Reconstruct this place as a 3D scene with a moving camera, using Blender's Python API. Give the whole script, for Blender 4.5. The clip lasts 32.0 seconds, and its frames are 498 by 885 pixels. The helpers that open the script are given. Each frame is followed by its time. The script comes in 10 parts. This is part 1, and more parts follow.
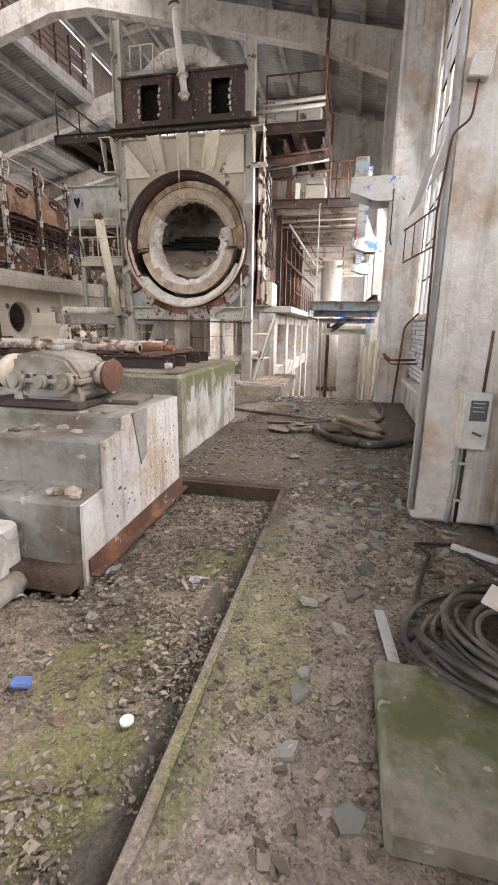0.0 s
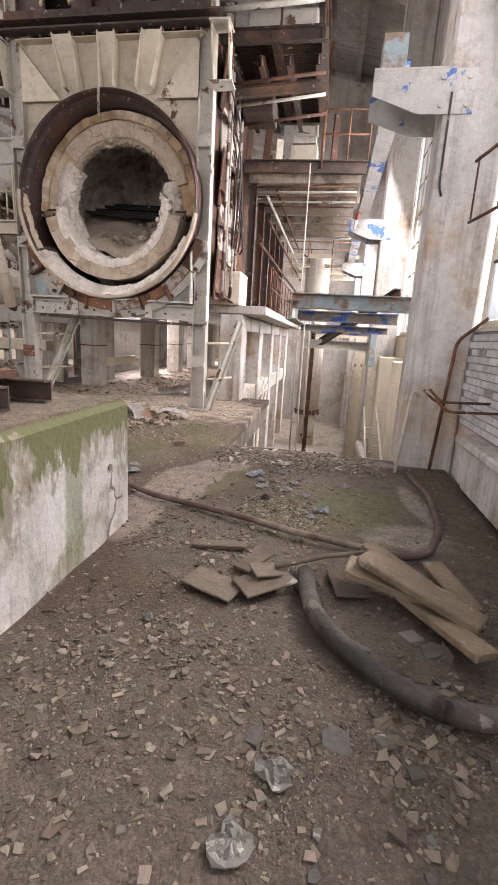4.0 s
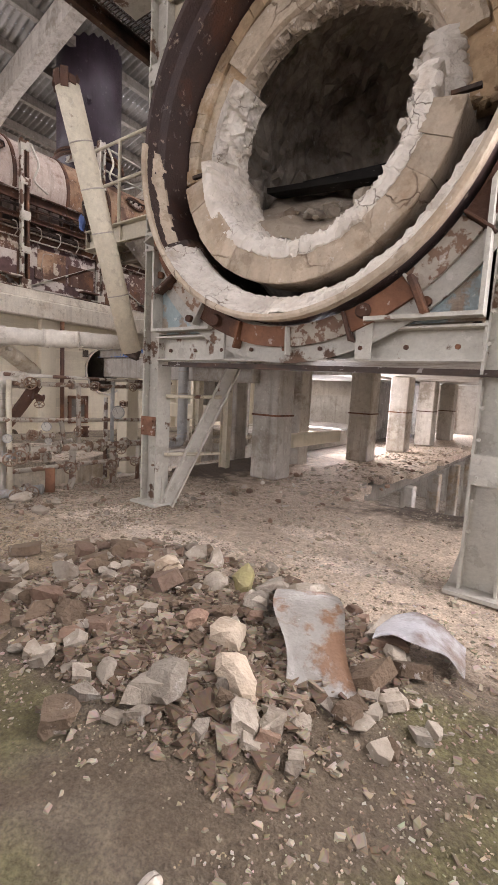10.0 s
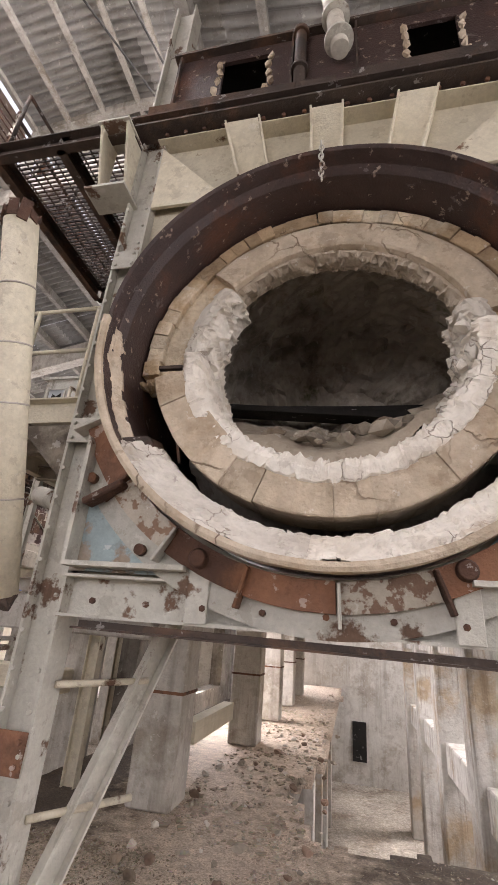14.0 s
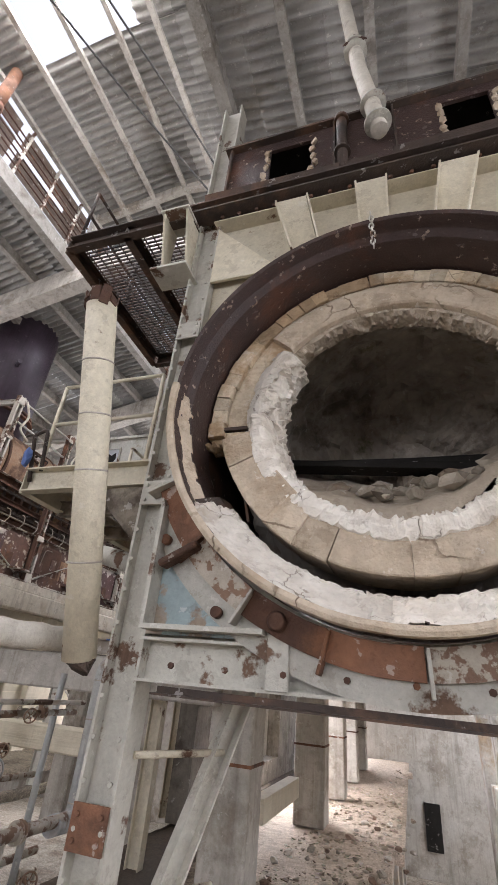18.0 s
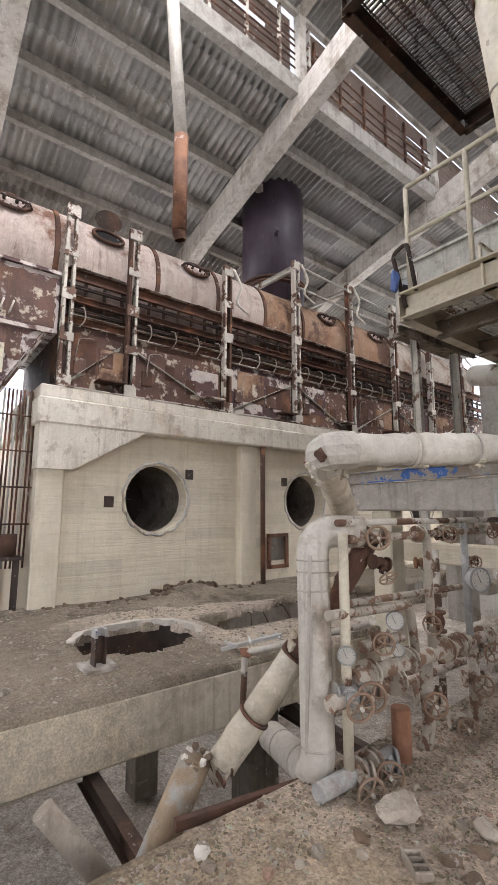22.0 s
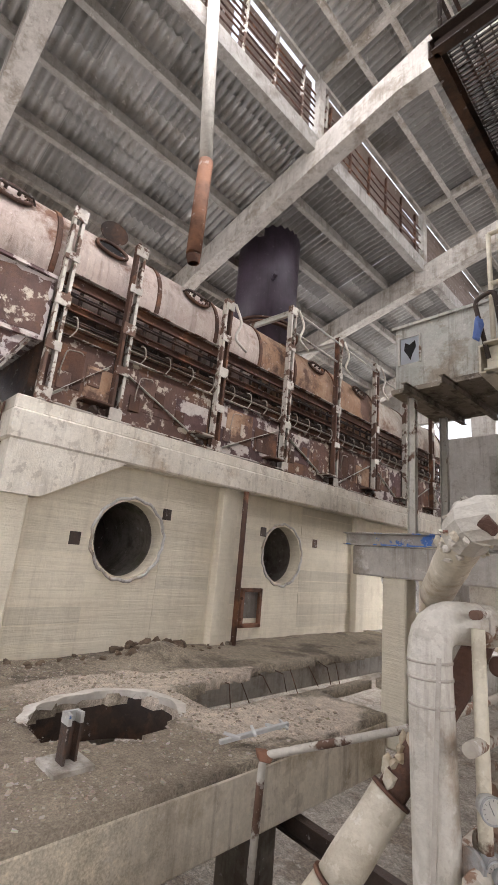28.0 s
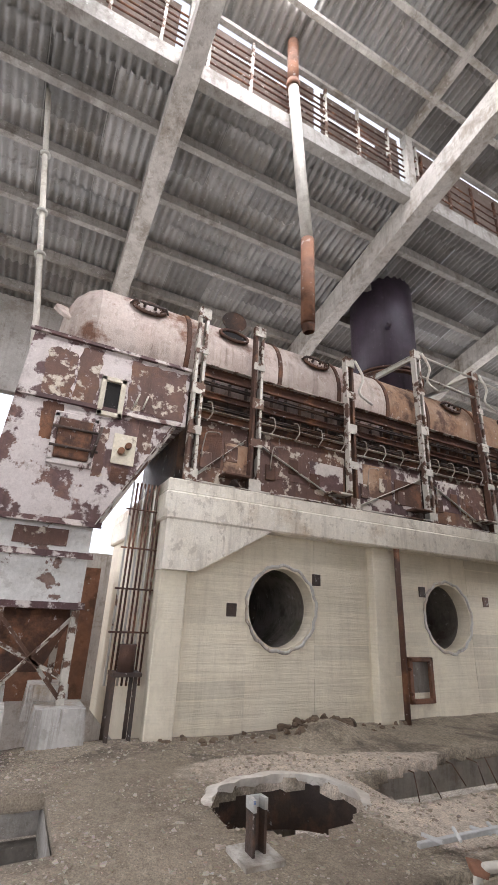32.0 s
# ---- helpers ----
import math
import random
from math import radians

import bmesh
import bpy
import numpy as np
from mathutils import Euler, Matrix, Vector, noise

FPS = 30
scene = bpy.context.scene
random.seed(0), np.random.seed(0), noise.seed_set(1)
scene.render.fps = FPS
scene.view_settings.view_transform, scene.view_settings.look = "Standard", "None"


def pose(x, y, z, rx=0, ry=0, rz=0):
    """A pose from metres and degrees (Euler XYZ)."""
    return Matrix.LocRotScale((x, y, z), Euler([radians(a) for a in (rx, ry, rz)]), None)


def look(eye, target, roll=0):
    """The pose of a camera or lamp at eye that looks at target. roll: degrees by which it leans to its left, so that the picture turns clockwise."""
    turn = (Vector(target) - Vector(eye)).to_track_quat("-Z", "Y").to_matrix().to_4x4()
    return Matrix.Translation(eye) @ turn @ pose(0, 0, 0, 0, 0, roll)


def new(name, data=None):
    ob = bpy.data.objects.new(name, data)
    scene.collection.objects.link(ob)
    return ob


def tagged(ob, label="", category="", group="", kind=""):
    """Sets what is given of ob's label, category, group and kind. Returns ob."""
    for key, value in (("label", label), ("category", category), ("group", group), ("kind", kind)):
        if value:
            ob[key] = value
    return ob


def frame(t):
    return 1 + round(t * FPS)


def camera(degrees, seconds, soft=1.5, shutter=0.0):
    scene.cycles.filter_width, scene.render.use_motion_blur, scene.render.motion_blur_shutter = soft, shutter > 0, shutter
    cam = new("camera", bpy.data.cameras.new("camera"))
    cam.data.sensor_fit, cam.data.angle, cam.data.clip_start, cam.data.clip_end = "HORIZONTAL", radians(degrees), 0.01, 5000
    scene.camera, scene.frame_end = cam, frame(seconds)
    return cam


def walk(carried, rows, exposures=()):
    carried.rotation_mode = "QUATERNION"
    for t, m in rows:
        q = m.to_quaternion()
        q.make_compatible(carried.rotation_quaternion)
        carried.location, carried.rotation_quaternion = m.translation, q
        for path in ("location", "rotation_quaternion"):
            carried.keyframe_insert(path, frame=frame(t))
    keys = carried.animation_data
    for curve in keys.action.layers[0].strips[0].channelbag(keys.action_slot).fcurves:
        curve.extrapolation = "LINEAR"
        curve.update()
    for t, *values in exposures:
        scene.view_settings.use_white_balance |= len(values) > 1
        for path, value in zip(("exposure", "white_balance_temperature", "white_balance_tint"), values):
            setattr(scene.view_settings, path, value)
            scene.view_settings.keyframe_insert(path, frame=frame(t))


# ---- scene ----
cam = camera(58.3, 32.0, soft=1.0)
METRES, EYE, TILT, LEAN, TURN = 15.2, 1.5, 0.0, 0.0, 12.3
ROWS = [
    (0.0, 0.0, 0.0, 0.0, 0.21, -14.5, -0.81),
    (0.5, 0.0004, 0.035, -0.001, -0.91, -15.9, -1.71),
    (1.0, 0.0097, 0.0659, -0.0012, -3.52, -15.13, -2.14),
    (1.5, 0.0149, 0.1003, -0.0009, -3.12, -13.84, -2.13),
    (2.0, 0.0177, 0.1338, -0.0006, -3.46, -14.86, -3.26),
    (2.5, 0.0238, 0.1696, -0.0014, -2.62, -14.25, -3.26),
    (4.5, 0.0342, 0.3068, -0.0035, -2.15, -12.28, -3.3),
    (5.0, 0.0361, 0.3418, -0.0056, 0.78, -9.58, -2.16),
    (5.5, 0.0292, 0.3742, -0.0053, 4.34, -8.5, -1.39),
    (6.0, 0.0194, 0.4033, -0.0049, 3.73, -9.49, -1.92),
    (6.5, 0.0166, 0.4366, -0.0062, 3.44, -9.63, -2.44),
    (7.0, 0.0118, 0.4672, -0.0069, 2.8, -9.81, -3.61),
    (7.5, 0.0107, 0.4939, -0.0073, 1.26, -10.92, -4.94),
    (8.0, 0.0115, 0.5211, -0.0066, 6.12, -10.95, -3.26),
    (8.5, 0.0021, 0.5482, -0.0081, 12.24, -11.55, -2.84),
    (9.0, -0.0058, 0.5717, -0.0086, 17.53, -12.38, -2.73),
    (9.5, -0.0135, 0.5963, -0.0067, 23.14, -9.7, -2.39),
    (10.0, -0.0261, 0.614, -0.0046, 24.41, -6.8, -2.93),
    (10.5, -0.0486, 0.6318, -0.0043, 24.57, -6.35, -4.78),
    (11.0, -0.0677, 0.652, -0.0061, 25.58, -4.15, -6.29),
    (11.5, -0.0835, 0.6676, -0.0006, 21.38, 3.23, -6.7),
    (12.0, -0.1051, 0.677, 0.0029, 13.86, 8.03, -6.07),
    (12.5, -0.1201, 0.6848, 0.0058, 9.06, 10.49, -5.28),
    (13.0, -0.1326, 0.6938, 0.0084, 6.08, 16.19, -4.6),
    (13.5, -0.1417, 0.6933, 0.011, 2.52, 20.7, -4.42),
    (14.0, -0.1473, 0.6897, 0.0126, -0.35, 23.05, -4.35),
    (14.5, -0.1491, 0.6871, 0.0141, -3.42, 26.64, -4.0),
    (15.0, -0.1483, 0.6849, 0.015, -7.35, 29.11, -3.19),
    (15.5, -0.1474, 0.6842, 0.0152, -10.45, 29.91, -2.92),
    (17.5, -0.1523, 0.6837, 0.0142, -6.91, 29.69, -3.55),
    (18.0, -0.1602, 0.6839, 0.0134, 5.17, 29.11, -4.92),
    (18.5, -0.167, 0.6834, 0.0133, 19.44, 27.85, -4.9),
    (19.0, -0.1723, 0.6848, 0.0127, 31.17, 26.38, -4.6),
    (19.5, -0.1821, 0.6887, 0.0108, 39.04, 24.59, -4.12),
    (20.0, -0.1931, 0.6899, 0.0099, 42.76, 22.93, -3.38),
    (20.5, -0.2057, 0.6868, 0.0097, 43.64, 21.24, -3.42),
    (21.0, -0.2182, 0.6808, 0.0109, 42.6, 18.4, -2.31),
    (21.5, -0.2308, 0.6826, 0.0068, 42.04, 13.79, -0.77),
    (22.0, -0.2454, 0.6886, 0.0024, 40.4, 8.6, -0.13),
    (22.5, -0.2575, 0.6949, -0.0009, 32.86, 2.99, -0.69),
    (23.0, -0.2759, 0.6984, -0.004, 24.38, -2.64, -0.57),
    (23.5, -0.2876, 0.7048, -0.0053, 20.5, -5.44, -0.3),
    (24.0, -0.2938, 0.7155, -0.0057, 20.45, -5.6, -0.2),
    (24.5, -0.3006, 0.7176, -0.0044, 22.36, -3.77, -0.63),
    (25.0, -0.3059, 0.7108, 0.001, 25.01, 0.83, -0.37),
    (25.5, -0.3092, 0.7029, 0.0044, 26.65, 4.88, -0.67),
    (27.5, -0.3154, 0.6925, 0.0078, 30.48, 13.2, -4.94),
    (28.0, -0.316, 0.6914, 0.0081, 32.64, 14.44, -5.05),
    (28.5, -0.3159, 0.69, 0.0085, 34.32, 15.38, -5.07),
    (29.0, -0.3164, 0.6891, 0.0086, 35.9, 15.95, -5.09),
    (29.5, -0.3179, 0.6882, 0.0088, 38.48, 16.58, -4.77),
    (30.0, -0.3182, 0.6875, 0.009, 41.25, 17.1, -4.11),
    (30.5, -0.3183, 0.6868, 0.0092, 43.6, 17.7, -3.68),
    (31.0, -0.3176, 0.6858, 0.0095, 45.38, 18.69, -3.51),
    (31.5, -0.3178, 0.6847, 0.0097, 47.76, 19.99, -3.24),
    (32.0, -0.3183, 0.6838, 0.0098, 50.68, 20.86, -2.62),
]
walk(cam, [(t, pose(0, 0, EYE, TILT, LEAN, TURN) @ pose(METRES * x, METRES * y, METRES * z, 90 + pitch, roll, yaw)) for t, x, y, z, yaw, pitch, roll in ROWS], exposures=((0.0, 0.98, 6350, 18), (5.0, 0.92, 6500, 22), (11.0, 1.04, 6500, 20), (13.5, 1.1, 6500, 19), (15.5, 1.08, 6500, 18), (18.0, 1.08, 6100, 15), (22.0, 1.08, 6150, 15), (23.5, 1.2, 6550, 16), (25.0, 1.16, 6450, 16), (28.0, 1.1, 6250, 16), (32.0, 1.08, 6050, 15)))

# ---- world, sun, large lights ----
world = bpy.data.worlds.new("sky")
scene.world = world
world.use_nodes = True
wn = world.node_tree.nodes
wl = world.node_tree.links
sky = wn.new("ShaderNodeTexSky")
sky.sky_type = 'NISHITA'
sky.sun_disc = False
sky.sun_elevation, sky.sun_rotation = radians(48), radians(70)
sky.air_density, sky.dust_density = 1.0, 3.0
hsv = wn.new("ShaderNodeHueSaturation")
hsv.inputs["Saturation"].default_value, hsv.inputs["Value"].default_value = 0.2, 1.6
wl.new(sky.outputs[0], hsv.inputs["Color"])
wl.new(hsv.outputs[0], wn["Background"].inputs[0])
wn["Background"].inputs[1].default_value = 0.15


def lamp_area(name, at, to, w, h, power, color=(1, 1, 1)):
    d = bpy.data.lights.new(name, 'AREA')
    d.shape, d.size, d.size_y, d.energy, d.color = 'RECTANGLE', w, h, power, color
    ob = new(name, d)
    ob.matrix_world = look(at, to)
    return ob


sun = bpy.data.lights.new("sun", 'SUN')
sun.energy, sun.angle, sun.color = 1.2, radians(12), (1.0, 0.96, 0.9)
sun_ob = new("sun", sun)
sun_ob.matrix_world = look((20, 8, 24), (0, 0, 0))
DAY = (1.0, 0.985, 0.97)
# daylight in the window bays, the roof monitor and the openings of the far walls
for wy in (-5.2, 0.9, 7.0):
    lamp_area("daylight_window", (1.17, wy, 4.3), (-6, wy, 1.5), 5.2, 4.4, 90, DAY)
for wy in (13.1, 19.2, 25.0):
    lamp_area("daylight_window", (1.17, wy, 4.3), (-6, wy, 1.0), 5.2, 4.4, 330, DAY)
for wy, pw in ((1.0, 40), (7.2, 70), (13.3, 60), (19.4, 35)):
    lamp_area("daylight_monitor", (-12.75, wy, 13.3), (-6, wy, 8), 5.4, 1.5, pw, DAY)
    lamp_area("daylight_monitor", (-7.0, wy, 13.3), (-14, wy, 6), 5.4, 1.5, pw, DAY)
lamp_area("daylight_roof_hole", (-10.6, 11.0, 14.6), (-9.0, 11.0, 0), 2.2, 3.0, 380, DAY)
for wy in (0.9, 7.0, 13.2, 19.4, 25.4):
    lamp_area("daylight_west", (-19.9, wy, 5.1), (-8, wy, 2.0), 4.8, 4.2, 200, DAY)
for wx in (-16.5, -10.5):
    lamp_area("daylight_north", (wx, 29.6, 6.0), (wx, 12, 3.5), 4.8, 5.5, 150, DAY)
# added fill from an unseen south opening, brightens the faces turned south
lamp_area("fill_south", (-9.0, -8.7, 5.0), (-6, 12, 2.5), 9.0, 5.5, 470, DAY)
# added fill lamp that brightens the slab and columns under the kiln
lamp_area("fill_north_low", (-7.25, 29.55, 1.0), (-5.4, 15, 0.0), 1.2, 1.6, 90, DAY)
lamp_area("daylight_bay_opening", (-10.3, 24.9, 0.75), (-9.4, 15, 0.3), 2.1, 1.2, 160, DAY)
lamp_area("daylight_side_opening", (-7.68, 20.4, 1.15), (-3, 19.0, 0.0), 3.4, 1.4, 130, DAY)


# ---- materials ----
def surf(name, base, alt, rough=0.85, metal=0.0, s1=2.2, s2=0.45, bump=0.35, fine=45.0, stain=None, stain_at=(0.52, 0.62), streak=0.0,
         paint=None, paint_at=(0.5, 0.53), paint_scale=3.0, vary=0.12, moss=0.0, moss_at=(0.6, 0.7), crack=0.0, island=0.0, grain=0.0, dirt=0.28, boards=0.0, speckle=0.2, chip=0.3):
    """A worn surface: two tones at large and small scale, stains, flaking paint over it, streaks down the face, fine relief."""
    m = bpy.data.materials.new(name)
    m.use_nodes = True
    n, l = m.node_tree.nodes, m.node_tree.links
    b = n["Principled BSDF"]
    geo = n.new("ShaderNodeNewGeometry")
    pos = geo.outputs["Position"]

    def noise_at(scale, detail=6.0, rough_=0.6, stretch=None, shift=0.0):
        t = n.new("ShaderNodeTexNoise")
        t.inputs["Scale"].default_value, t.inputs["Detail"].default_value, t.inputs["Roughness"].default_value = scale, detail, rough_
        mp = n.new("ShaderNodeMapping")
        mp.inputs["Location"].default_value = (shift, shift * 1.7, shift * 0.6)
        if stretch:
            mp.inputs["Scale"].default_value = stretch
        l.new(pos, mp.inputs["Vector"])
        l.new(mp.outputs[0], t.inputs["Vector"])
        return t.outputs["Fac"]

    def ramp(fac, a, c):
        r = n.new("ShaderNodeMapRange")
        r.inputs["From Min"].default_value, r.inputs["From Max"].default_value = a, c
        l.new(fac, r.inputs["Value"])
        return r.outputs[0]

    def mix(fac, a, c, mode='MIX'):
        x = n.new("ShaderNodeMix")
        x.data_type, x.blend_type = 'RGBA', mode
        for k, v in ((0, fac), (6, a), (7, c)):
            if isinstance(v, (int, float)):
                x.inputs[k].default_value = v
            elif isinstance(v, tuple):
                x.inputs[k].default_value = (*v, 1)
            else:
                l.new(v, x.inputs[k])
        return x.outputs[2]

    seed = len(bpy.data.materials) * 3.7
    col = mix(ramp(noise_at(s1, 8, 0.65, None, seed), 0.35, 0.65), base, alt)
    rgh = rough
    big = ramp(noise_at(s2, 4, 0.55, None, seed + 5), 0.3, 0.7)
    col = mix(big, col, mix(0.5, col, (0.55, 0.53, 0.5), 'MULTIPLY'))
    if stain:
        col = mix(ramp(noise_at(s2 * 2.3, 7, 0.68, None, seed + 9), *stain_at), col, stain)
    if streak:
        col = mix(ramp(noise_at(5.0, 5, 0.6, (1, 1, 0.07), seed + 2), 0.52, 0.72), col, mix(streak, col, (0.3, 0.25, 0.2), 'MULTIPLY'))
        thin = ramp(noise_at(17.0, 6, 0.7, (1, 1, 0.05), seed + 27), 0.54, 0.7)
        keep = ramp(noise_at(1.1, 3, 0.5, None, seed + 29), 0.42, 0.6)
        both_ = n.new("ShaderNodeMath")
        both_.operation = 'MULTIPLY'
        l.new(thin, both_.inputs[0])
        l.new(keep, both_.inputs[1])
        col = mix(both_.outputs[0], col, mix(min(1.0, streak * 1.1), col, (0.36, 0.29, 0.23), 'MULTIPLY'))
    height = noise_at(fine, 3, 0.6, None, seed)
    if paint:
        pf = ramp(noise_at(paint_scale, 9, 0.62, None, seed + 13), *paint_at)
        col = mix(pf, col, paint)
        add = n.new("ShaderNodeMath")
        add.operation = 'MULTIPLY_ADD'
        l.new(pf, add.inputs[0])
        add.inputs[1].default_value = 0.8
        l.new(height, add.inputs[2])
        height = add.outputs[0]
        rr = n.new("ShaderNodeMapRange")
        rr.inputs["To Min"].default_value, rr.inputs["To Max"].default_value = rough, min(rough, 0.6)
        l.new(pf, rr.inputs["Value"])
        l.new(rr.outputs[0], b.inputs["Roughness"])
    if moss:
        col = mix(ramp(noise_at(s2 * 1.3, 8, 0.7, None, seed + 21), *moss_at), col, mix(moss, col, (0.075, 0.10, 0.022)))
    if chip:
        hard = ramp(noise_at(4.2, 11, 0.66, None, seed + 37), 0.575, 0.595)
        col = mix(hard, col, mix(chip, col, (0.5, 0.45, 0.4), 'MULTIPLY'))
        pale = ramp(noise_at(7.5, 10, 0.64, None, seed + 41), 0.63, 0.645)
        col = mix(pale, col, mix(chip, col, (0.8, 0.77, 0.72)))
    speck = ramp(noise_at(fine * 0.6, 2, 0.7, None, seed + 4), 0.3, 0.75)
    col = mix(speckle, col, mix(speck, (0.55, 0.55, 0.55), (1.3, 1.3, 1.3)), 'MULTIPLY')
    grime = ramp(noise_at(fine * 0.16, 5, 0.7, None, seed + 17), 0.32, 0.6)
    col = mix(dirt, col, mix(grime, (0.55, 0.52, 0.48), (1.1, 1.1, 1.1)), 'MULTIPLY')
    if boards:
        bd = ramp(noise_at(16, 4, 0.65, (0.05, 0.05, 1.0), seed + 23), 0.36, 0.6)
        col = mix(boards, col, mix(bd, (0.5, 0.48, 0.45), (1.05, 1.05, 1.05)), 'MULTIPLY')
        ba = n.new("ShaderNodeMath")
        ba.operation = 'MULTIPLY_ADD'
        l.new(bd, ba.inputs[0])
        ba.inputs[1].default_value = 0.7
        l.new(height, ba.inputs[2])
        height = ba.outputs[0]
    if grain:
        for gs, amount in ((grain, 0.4), (grain * 2.7, 0.6)):
            gv = n.new("ShaderNodeTexVoronoi")
            gv.inputs["Scale"].default_value = gs
            gr = n.new("ShaderNodeSeparateColor")
            l.new(gv.outputs["Color"], gr.inputs[0])
            gw = n.new("ShaderNodeTexNoise")
            gw.inputs["Scale"].default_value, gw.inputs["Detail"].default_value = gs * 0.8, 3
            l.new(pos, gw.inputs["Vector"])
            gm = n.new("ShaderNodeVectorMath")
            gm.operation = 'MULTIPLY_ADD'
            l.new(gw.outputs["Color"], gm.inputs[0])
            gm.inputs[1].default_value = (1.2 / gs,) * 3
            l.new(pos, gm.inputs[2])
            l.new(gm.outputs[0], gv.inputs["Vector"])
            col = mix(amount, col, mix(ramp(gr.outputs[0], 0.0, 1.0), (0.5, 0.48, 0.46), (1.45, 1.43, 1.4)), 'MULTIPLY')
    if crack:
        vo = n.new("ShaderNodeTexVoronoi")
        vo.feature = 'DISTANCE_TO_EDGE'
        vo.inputs["Scale"].default_value = crack
        wv = n.new("ShaderNodeTexNoise")
        wv.inputs["Scale"].default_value, wv.inputs["Detail"].default_value = crack * 1.2, 5
        l.new(pos, wv.inputs["Vector"])
        wm = n.new("ShaderNodeVectorMath")
        wm.operation = 'MULTIPLY_ADD'
        l.new(wv.outputs["Color"], wm.inputs[0])
        wm.inputs[1].default_value = (0.9 / crack,) * 3
        l.new(pos, wm.inputs[2])
        l.new(wm.outputs[0], vo.inputs["Vector"])
        cf = ramp(vo.outputs["Distance"], 0.0, 0.028)
        keepc = ramp(noise_at(crack * 0.45, 3, 0.5, None, seed + 31), 0.36, 0.44)
        both = n.new("ShaderNodeMath")
        both.operation = 'MAXIMUM'
        l.new(cf, both.inputs[0])
        l.new(keepc, both.inputs[1])
        col = mix(both.outputs[0], mix(0.75, col, (0.3, 0.22, 0.16), 'MULTIPLY'), col)
        ca = n.new("ShaderNodeMath")
        ca.operation = 'MULTIPLY_ADD'
        l.new(both.outputs[0], ca.inputs[0])
        ca.inputs[1].default_value = 0.9
        l.new(height, ca.inputs[2])
        height = ca.outputs[0]
    if island:
        iv = n.new("ShaderNodeMapRange")
        iv.inputs["To Min"].default_value, iv.inputs["To Max"].default_value = 1 - island, 1 + island
        l.new(geo.outputs["Random Per Island"], iv.inputs["Value"])
        ih = n.new("ShaderNodeHueSaturation")
        l.new(iv.outputs[0], ih.inputs["Value"])
        l.new(col, ih.inputs["Color"])
        col = ih.outputs[0]
    if vary:
        oi = n.new("ShaderNodeObjectInfo")
        v = n.new("ShaderNodeMapRange")
        v.inputs["To Min"].default_value, v.inputs["To Max"].default_value = 1 - vary, 1 + vary
        l.new(oi.outputs["Random"], v.inputs["Value"])
        h = n.new("ShaderNodeHueSaturation")
        l.new(v.outputs[0], h.inputs["Value"])
        l.new(col, h.inputs["Color"])
        col = h.outputs[0]
    l.new(col, b.inputs["Base Color"])
    if not paint:
        b.inputs["Roughness"].default_value = rough
    b.inputs["Metallic"].default_value = metal
    bp = n.new("ShaderNodeBump")
    bp.inputs["Strength"].default_value, bp.inputs["Distance"].default_value = bump, 0.02
    l.new(height, bp.inputs["Height"])
    l.new(bp.outputs[0], b.inputs["Normal"])
    return m


M = {}
M["floor"] = surf("dusty_concrete_floor", (0.09, 0.063, 0.042), (0.135, 0.1, 0.071), s1=2.4, s2=0.35, bump=0.8, fine=70, grain=60, speckle=0.5, chip=0.0, stain=(0.075, 0.058, 0.042), stain_at=(0.5, 0.66), moss=0.35, moss_at=(0.6, 0.75), vary=0)
M["gravel"] = surf("gravel_bed", (0.2, 0.162, 0.118), (0.3, 0.25, 0.19), s1=9, s2=0.7, bump=1.0, fine=60, grain=38, speckle=0.5, chip=0.0, stain=(0.1, 0.08, 0.06), moss=0.65, moss_at=(0.54, 0.66), vary=0)
M["concrete"] = surf("grey_concrete", (0.5, 0.465, 0.41), (0.62, 0.585, 0.53), stain=(0.3, 0.26, 0.21), streak=0.5)
M["white_conc"] = surf("whitewashed_concrete", (0.7, 0.685, 0.65), (0.6, 0.575, 0.53), stain=(0.46, 0.36, 0.25), stain_at=(0.51, 0.64), streak=0.7, bump=0.6, fine=26, moss=0.3, moss_at=(0.66, 0.76), dirt=0.3)
M["ledge"] = surf("flaking_cream_ledge", (0.82, 0.77, 0.67), (0.74, 0.68, 0.57), stain=(0.52, 0.43, 0.32), stain_at=(0.57, 0.68), streak=0.35, chip=0.4, dirt=0.2)
M["basement"] = surf("dusty_basement_floor", (0.38, 0.345, 0.3), (0.48, 0.44, 0.385), stain=(0.24, 0.2, 0.16), grain=20, speckle=0.4, dirt=0.4)
M["cream_wall"] = surf("cream_shuttered_concrete", (0.82, 0.75, 0.6), (0.76, 0.69, 0.54), stain=(0.66, 0.59, 0.46), streak=0.15, s1=1.3, dirt=0.12, boards=0.06, speckle=0.1, chip=0.05)
M["dark_conc"] = surf("dark_mossy_concrete", (0.2, 0.18, 0.155), (0.3, 0.27, 0.235), stain=(0.12, 0.1, 0.08), streak=0.5, moss=0.4)
M["plaster"] = surf("stained_white_plaster", (0.66, 0.64, 0.6), (0.56, 0.53, 0.48), stain=(0.4, 0.36, 0.31), streak=0.4, dirt=0.2)
M["cream_steel"] = surf("cream_painted_steel", (0.13, 0.065, 0.035), (0.2, 0.1, 0.055), rough=0.75, paint=(0.64, 0.58, 0.45), paint_at=(0.34, 0.38), paint_scale=2.2, streak=0.6, stain=(0.2, 0.1, 0.05))
